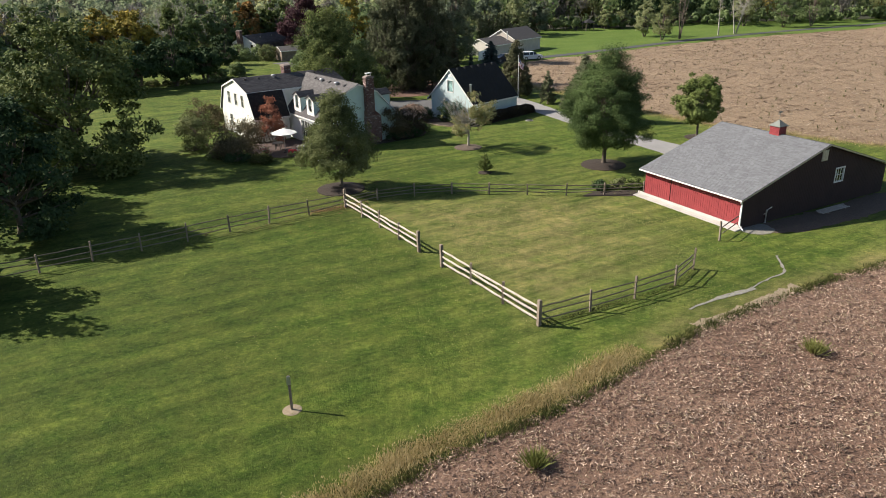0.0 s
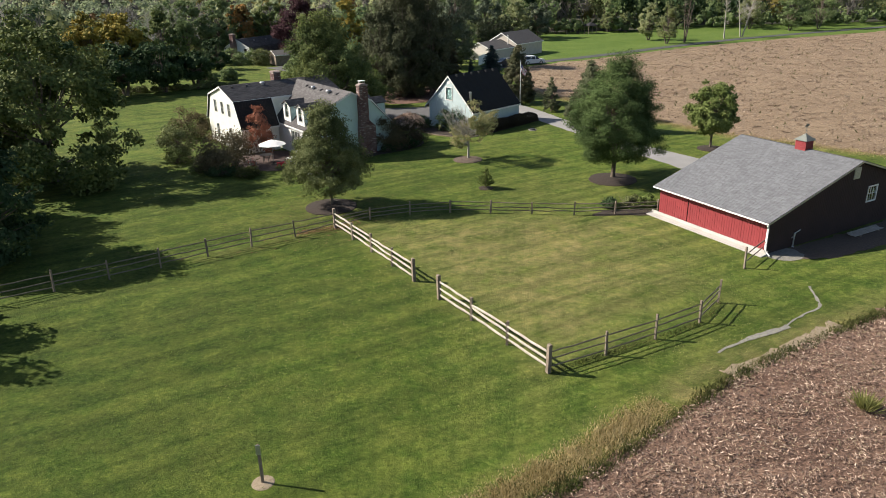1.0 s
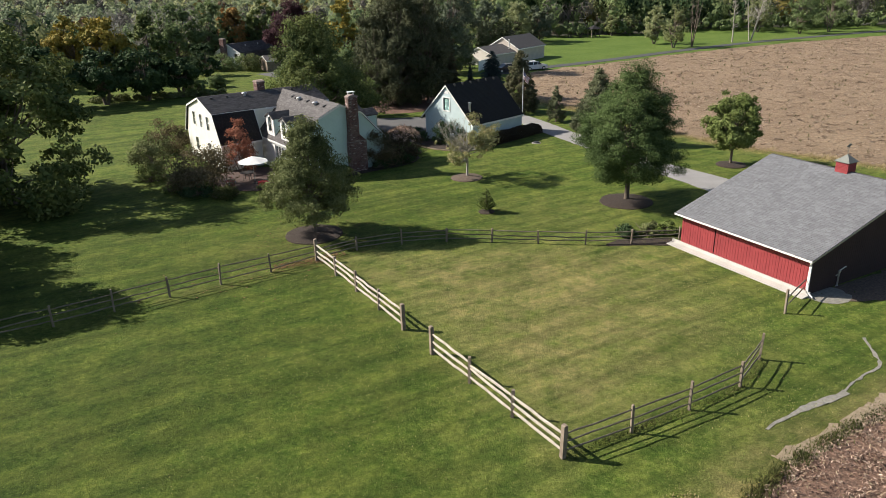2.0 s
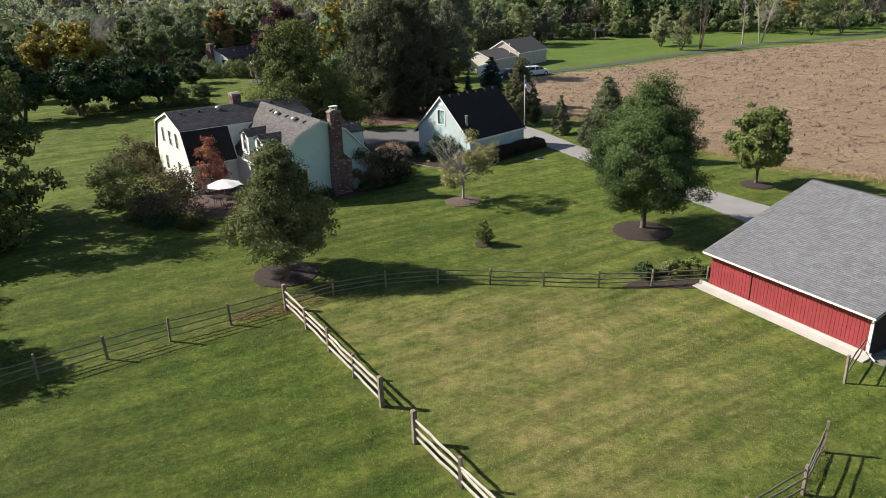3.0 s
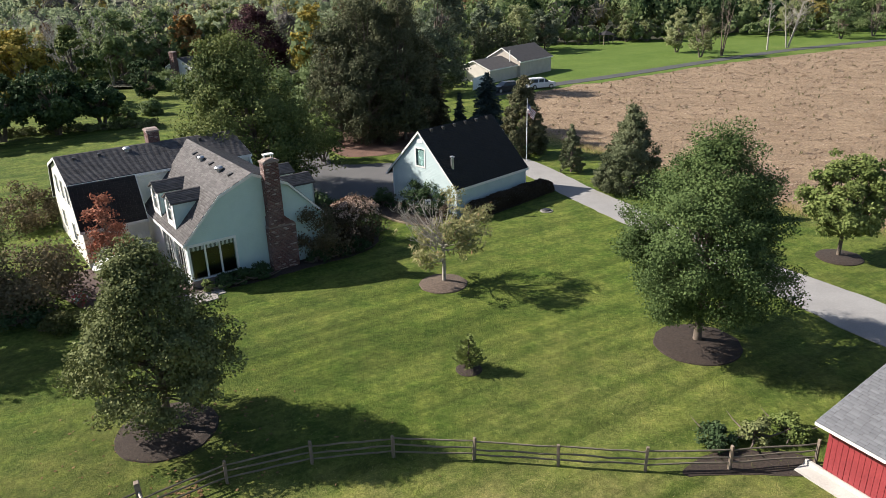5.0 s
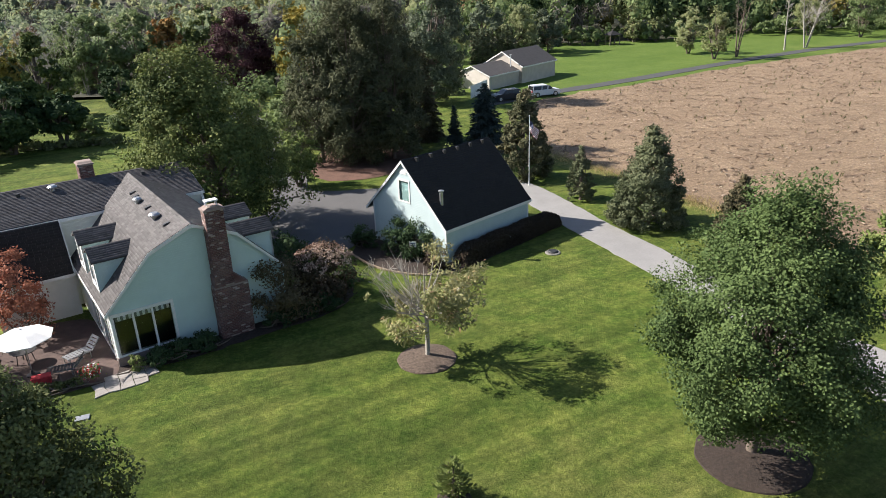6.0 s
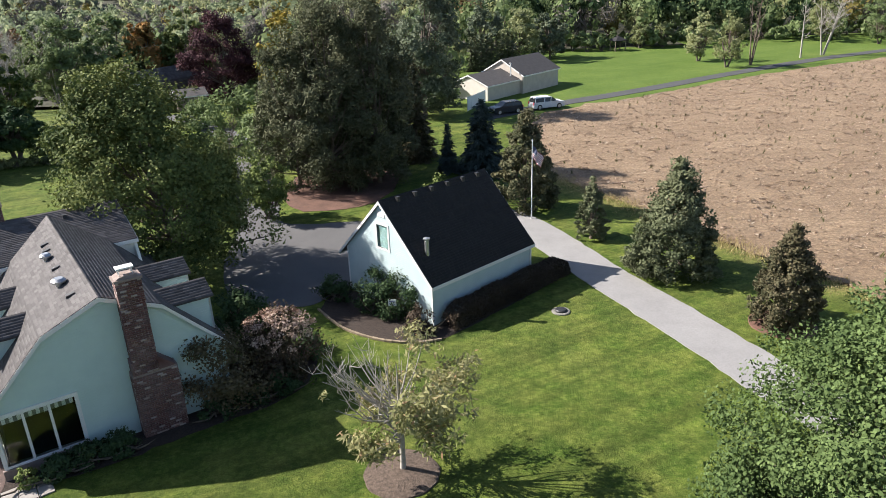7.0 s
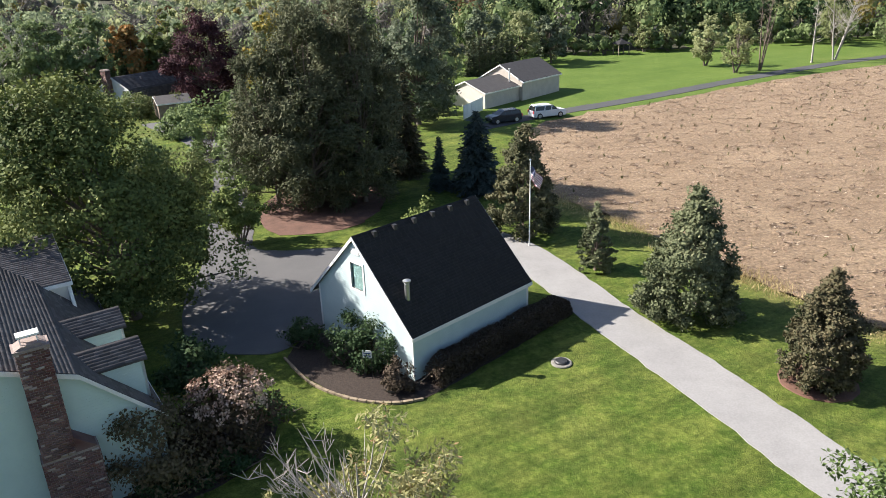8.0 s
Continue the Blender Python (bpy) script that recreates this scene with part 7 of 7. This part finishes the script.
def patio_table(x, y):
    root = empty("patio_table", pose(x, y, 0.03), "round dark metal patio table under the umbrella", "table")
    bm = bmesh.new()
    lathe(bm, [(0.6, 0.69), (0.62, 0.71), (0.6, 0.73)], 24)
    part("tabletop", bm, DARK_METAL, root)
    for k in range(4):
        a = 0.785 + 1.5708 * k
        bm = bmesh.new()
        bar(bm, (0.4 * math.cos(a), 0.4 * math.sin(a), 0), (0.3 * math.cos(a), 0.3 * math.sin(a), 0.7), 0.04, 0.04)
        part("leg", bm, DARK_METAL, root)


patio_table(-17.9, 67.2)


def lounge(x, y, turn, seat, label):
    root = empty("sun_lounger", pose(x, y, 0.03, 0, 0, turn), label, "lounger", "patio loungers")
    bm = bmesh.new()
    for s in (-1, 1):
        bar(bm, (-0.7, s * 0.3, 0.33), (0.55, s * 0.3, 0.33), 0.04, 0.05)
        bar(bm, (0.55, s * 0.3, 0.33), (1.05, s * 0.3, 0.85), 0.04, 0.05)
    part("frame", bm, METAL, root)
    for k in range(12):
        bm = bmesh.new()
        if k < 8:
            box(bm, -0.68 + k * 0.155, -0.56 + k * 0.155, -0.29, 0.29, 0.36, 0.385)
        else:
            q = (k - 8) * 0.12
            prism(bm, [(0.60 + q, 0.40 + q * 1.04), (0.68 + q, 0.49 + q * 1.04), (0.66 + q, 0.51 + q * 1.04), (0.58 + q, 0.42 + q * 1.04)], -0.29, 0.29)
        part("slat", bm, seat, root)
    for px in (-0.6, 0.45):
        for s in (-1, 1):
            bm = bmesh.new()
            bar(bm, (px, s * 0.3, 0), (px, s * 0.3, 0.32), 0.04, 0.04)
            part("leg", bm, METAL, root)


lounge(-15.3, 67.4, 55, METAL, "grey slatted sun lounger on the patio")
lounge(-15.4, 66.0, 20, DARK_METAL, "dark slatted sun lounger on the patio")


def flower_pot(x, y, seed):
    root = empty("flower_pot", pose(x, y, 0.03), "clay pot of red and white flowers", "flower pot")
    bm = bmesh.new()
    lathe(bm, [(0.16, 0), (0.24, 0.3), (0.26, 0.3), (0.26, 0.36), (0.22, 0.36), (0.2, 0.3)], 18)
    part("pot", bm, PAVER, root)
    rng = np.random.default_rng(seed)
    for nm, m, n in (("leaves", LIME_LEAF, 260), ("red_blossom", CLOTH_RED, 90), ("white_blossom", CLOTH_WHITE, 60)):
        p = rng.normal(size=(n, 3)) * (0.2, 0.2, 0.14) + (0, 0, 0.55 + (0.1 if nm != "leaves" else 0))
        v, f = blades(p, rng.normal(size=(n, 3)), 0.12, 0.09, rng)
        tagged(sheet(nm, v, f, m, root), "small red petals" if m == CLOTH_RED else "", kind="stuff")


flower_pot(-13.6, 65.2, 181)
flower_pot(-18.6, 64.4, 182)


def paving():
    """Irregular flat stones laid at the garden door."""
    rng = np.random.default_rng(190)
    root = tagged(empty("stone_landing", pose(-12.1, 65.35, 0, 0, 0, 33)), "pale flagstone landing at the garden door", "paving", kind="structure")
    grid = [[(-1.5 + 0.6 * i + rng.uniform(-0.12, 0.12), -0.85 + 0.55 * j + rng.uniform(-0.1, 0.1)) for j in range(4)] for i in range(6)]
    for i in range(5):
        for j in range(3):
            if (i, j) in ((0, 2), (4, 0)):
                continue
            bm = bmesh.new()
            ring = np.array([grid[i][j], grid[i + 1][j], grid[i + 1][j + 1], grid[i][j + 1]])
            mid, h = ring.mean(0), 0.04 + rng.uniform(0, 0.02)
            low, high = [[bm.verts.new((*(mid + (p - mid) * q), z)) for p in ring] for q, z in ((0.96, 0.0), (0.94, h))]
            bm.faces.new(high)
            for k in range(4):
                bm.faces.new((low[k], low[(k + 1) % 4], high[(k + 1) % 4], high[k]))
            part("paving_stone", bm, STONE, root)


paving()


def cover(x, y):
    root = empty("well_cover", pose(x, y, 0), "round concrete well ring with a dark lid", "well cover")
    bm = bmesh.new()
    lathe(bm, [(0.5, -0.05), (0.5, 0.05), (0.46, 0.07), (0.34, 0.07), (0.34, 0.02)], 28)
    part("ring", bm, GRAVEL, root)
    bm = bmesh.new()
    lathe(bm, [(0.33, 0.0), (0.33, 0.12), (0.27, 0.17), (0.05, 0.18)], 24)
    part("lid", bm, DARK_METAL, root)


cover(10.0, 79.5)


def bed_edging():
    rng = np.random.default_rng(195)
    root = tagged(empty("bed_edging", pose(0, 0, 0)), "curved row of pale edging stones round the garage bed", "edging", kind="structure")
    line = smooth_line([(-3.4, 80.5), (-1.7, 78.2), (0.3, 76.85), (2.2, 76.4), (3.6, 76.7)], 0.36)
    for (xa, ya), (xb, yb) in zip(line, line[1:]):
        bm = bmesh.new()
        bar(bm, (xa, ya, 0.06), (xb - (xb - xa) * 0.1, yb - (yb - ya) * 0.1, 0.06), 0.13 + rng.uniform(-0.03, 0.03), 0.10)
        part("edging_stone", bm, SAND, root)


bed_edging()


def lawn_sign(x, y):
    root = empty("lawn_sign", pose(x, y, 0, 0, 0, -12), "small blue and white sign on two wire legs", "sign")
    bm = bmesh.new()
    box(bm, -0.22, 0.22, -0.01, 0.01, 1.1, 1.5)
    part("panel", bm, WHITE, root)
    for z in (1.2, 1.33):
        bm = bmesh.new()
        box(bm, -0.17, 0.17, -0.016, -0.012, z, z + 0.05)
        part("printed_bar", bm, CLOTH_BLUE, root)
    for s in (-1, 1):
        bm = bmesh.new()
        bar(bm, (s * 0.18, 0, -0.05), (s * 0.18, 0, 1.15), 0.02, 0.02)
        part("leg", bm, DARK_METAL, root)


lawn_sign(0.97, 78.5)


def hydrant(x, y):
    root = empty("yard_pump", pose(x, y, 0, 0, 0, 20), "grey hand pump standing on gravel by the barn", "pump")
    bm = bmesh.new()
    lathe(bm, [(0.09, 0), (0.05, 0.06), (0.05, 0.8), (0.08, 0.82), (0.08, 0.95), (0.03, 1.0)], 12)
    part("standpipe", bm, METAL, root)
    bm = bmesh.new()
    bar(bm, (0, 0, 0.95), (0.45, 0, 1.15), 0.05, 0.04)
    part("handle", bm, WHITE, root)
    bm = bmesh.new()
    bar(bm, (0, 0, 0.75), (-0.25, 0, 0.68), 0.06, 0.06)
    part("spout", bm, METAL, root)


hydrant(22.9, 42.0)


def lumber():
    root = empty("lumber_stack", pose(29.0, 44.45, 0, 0, 0, 29), "short stack of pale boards beside the barn", "lumber")
    for i in range(4):
        bm = bmesh.new()
        x = 0.12 * math.sin(i * 5)
        box(bm, -1.6 + x, 1.6 + x, -0.34 + i * 0.17, -0.2 + i * 0.17, 0.1 + 0.01 * i, 0.145 + 0.01 * i)
        part("board", bm, RAIL, root)
    for x in (-1.0, 1.0):
        bm = bmesh.new()
        box(bm, x - 0.06, x + 0.06, -0.4, 0.4, 0.0, 0.1)
        part("bearer", bm, POST, root)


lumber()


def pavilion(x, y):
    root = empty("garden_pavilion", pose(x, y, 0, 0, 0, 20), "small open garden pavilion at the wood's edge", "pavilion")
    for sx in (-1, 1):
        for sy in (-1, 1):
            bm = bmesh.new()
            box(bm, sx * 1.2 - 0.07, sx * 1.2 + 0.07, sy * 1.0 - 0.07, sy * 1.0 + 0.07, -0.05, 2.1)
            part("post", bm, POST, root)
    bm = bmesh.new()
    lathe(bm, [(2.1, 2.1), (2.1, 2.18), (0.1, 3.0), (0.04, 3.1)], 4, pose(0, 0, 0, 0, 0, 45))
    part("roof", bm, DARK_SHINGLE, root)


pavilion(39.5, 199.5)


def shed(x, y):
    root = empty("shed", pose(x, y, 0, 0, 0, -60), "low dark-roofed shed beside the white house", "shed")
    roof(root, [(-2.4, 2.0), (0, 2.8), (2.4, 2.0)], 0, 4.5, DARK_SHINGLE, 0.1, 95, tabs=False)
    bm = bmesh.new()
    wall(bm, [(-2.2, 1.95), (0, 2.85), (2.2, 1.95)], -0.05, [], 0.15, 0.25)
    box(bm, -2.2, -2.1, 0.25, 4.3, -0.05, 1.9)
    box(bm, 2.1, 2.2, 0.25, 4.3, -0.05, 1.9)
    part("wall", bm, POST, root)


shed(-35.2, 146.0)
cooler = empty("cooler_box", pose(-16.0, 65.2, 0.03, 0, 0, 25), "bright red cooler box on the patio", "cooler")
bm = bmesh.new()
box(bm, -0.4, 0.4, -0.22, 0.22, 0.0, 0.34)
bmesh.ops.bevel(bm, geom=list(bm.edges), offset=0.03, segments=2, affect="EDGES")
part("body", bm, CLOTH_RED, cooler)
bm = bmesh.new()
box(bm, -0.42, 0.42, -0.24, 0.24, 0.345, 0.42)
bmesh.ops.bevel(bm, geom=list(bm.edges), offset=0.03, segments=2, affect="EDGES")
part("lid", bm, CLOTH_RED, cooler)


plate = empty("ground_plate", pose(-12.7, 62.3, 0, 0, 0, 20), "small pale utility plate set in the lawn", "utility cover")
bm = bmesh.new()
box(bm, -0.3, 0.3, -0.2, 0.2, -0.03, 0.06)
bmesh.ops.bevel(bm, geom=list(bm.edges), offset=0.015, segments=2, affect="EDGES")
part("lid", bm, METAL, plate)
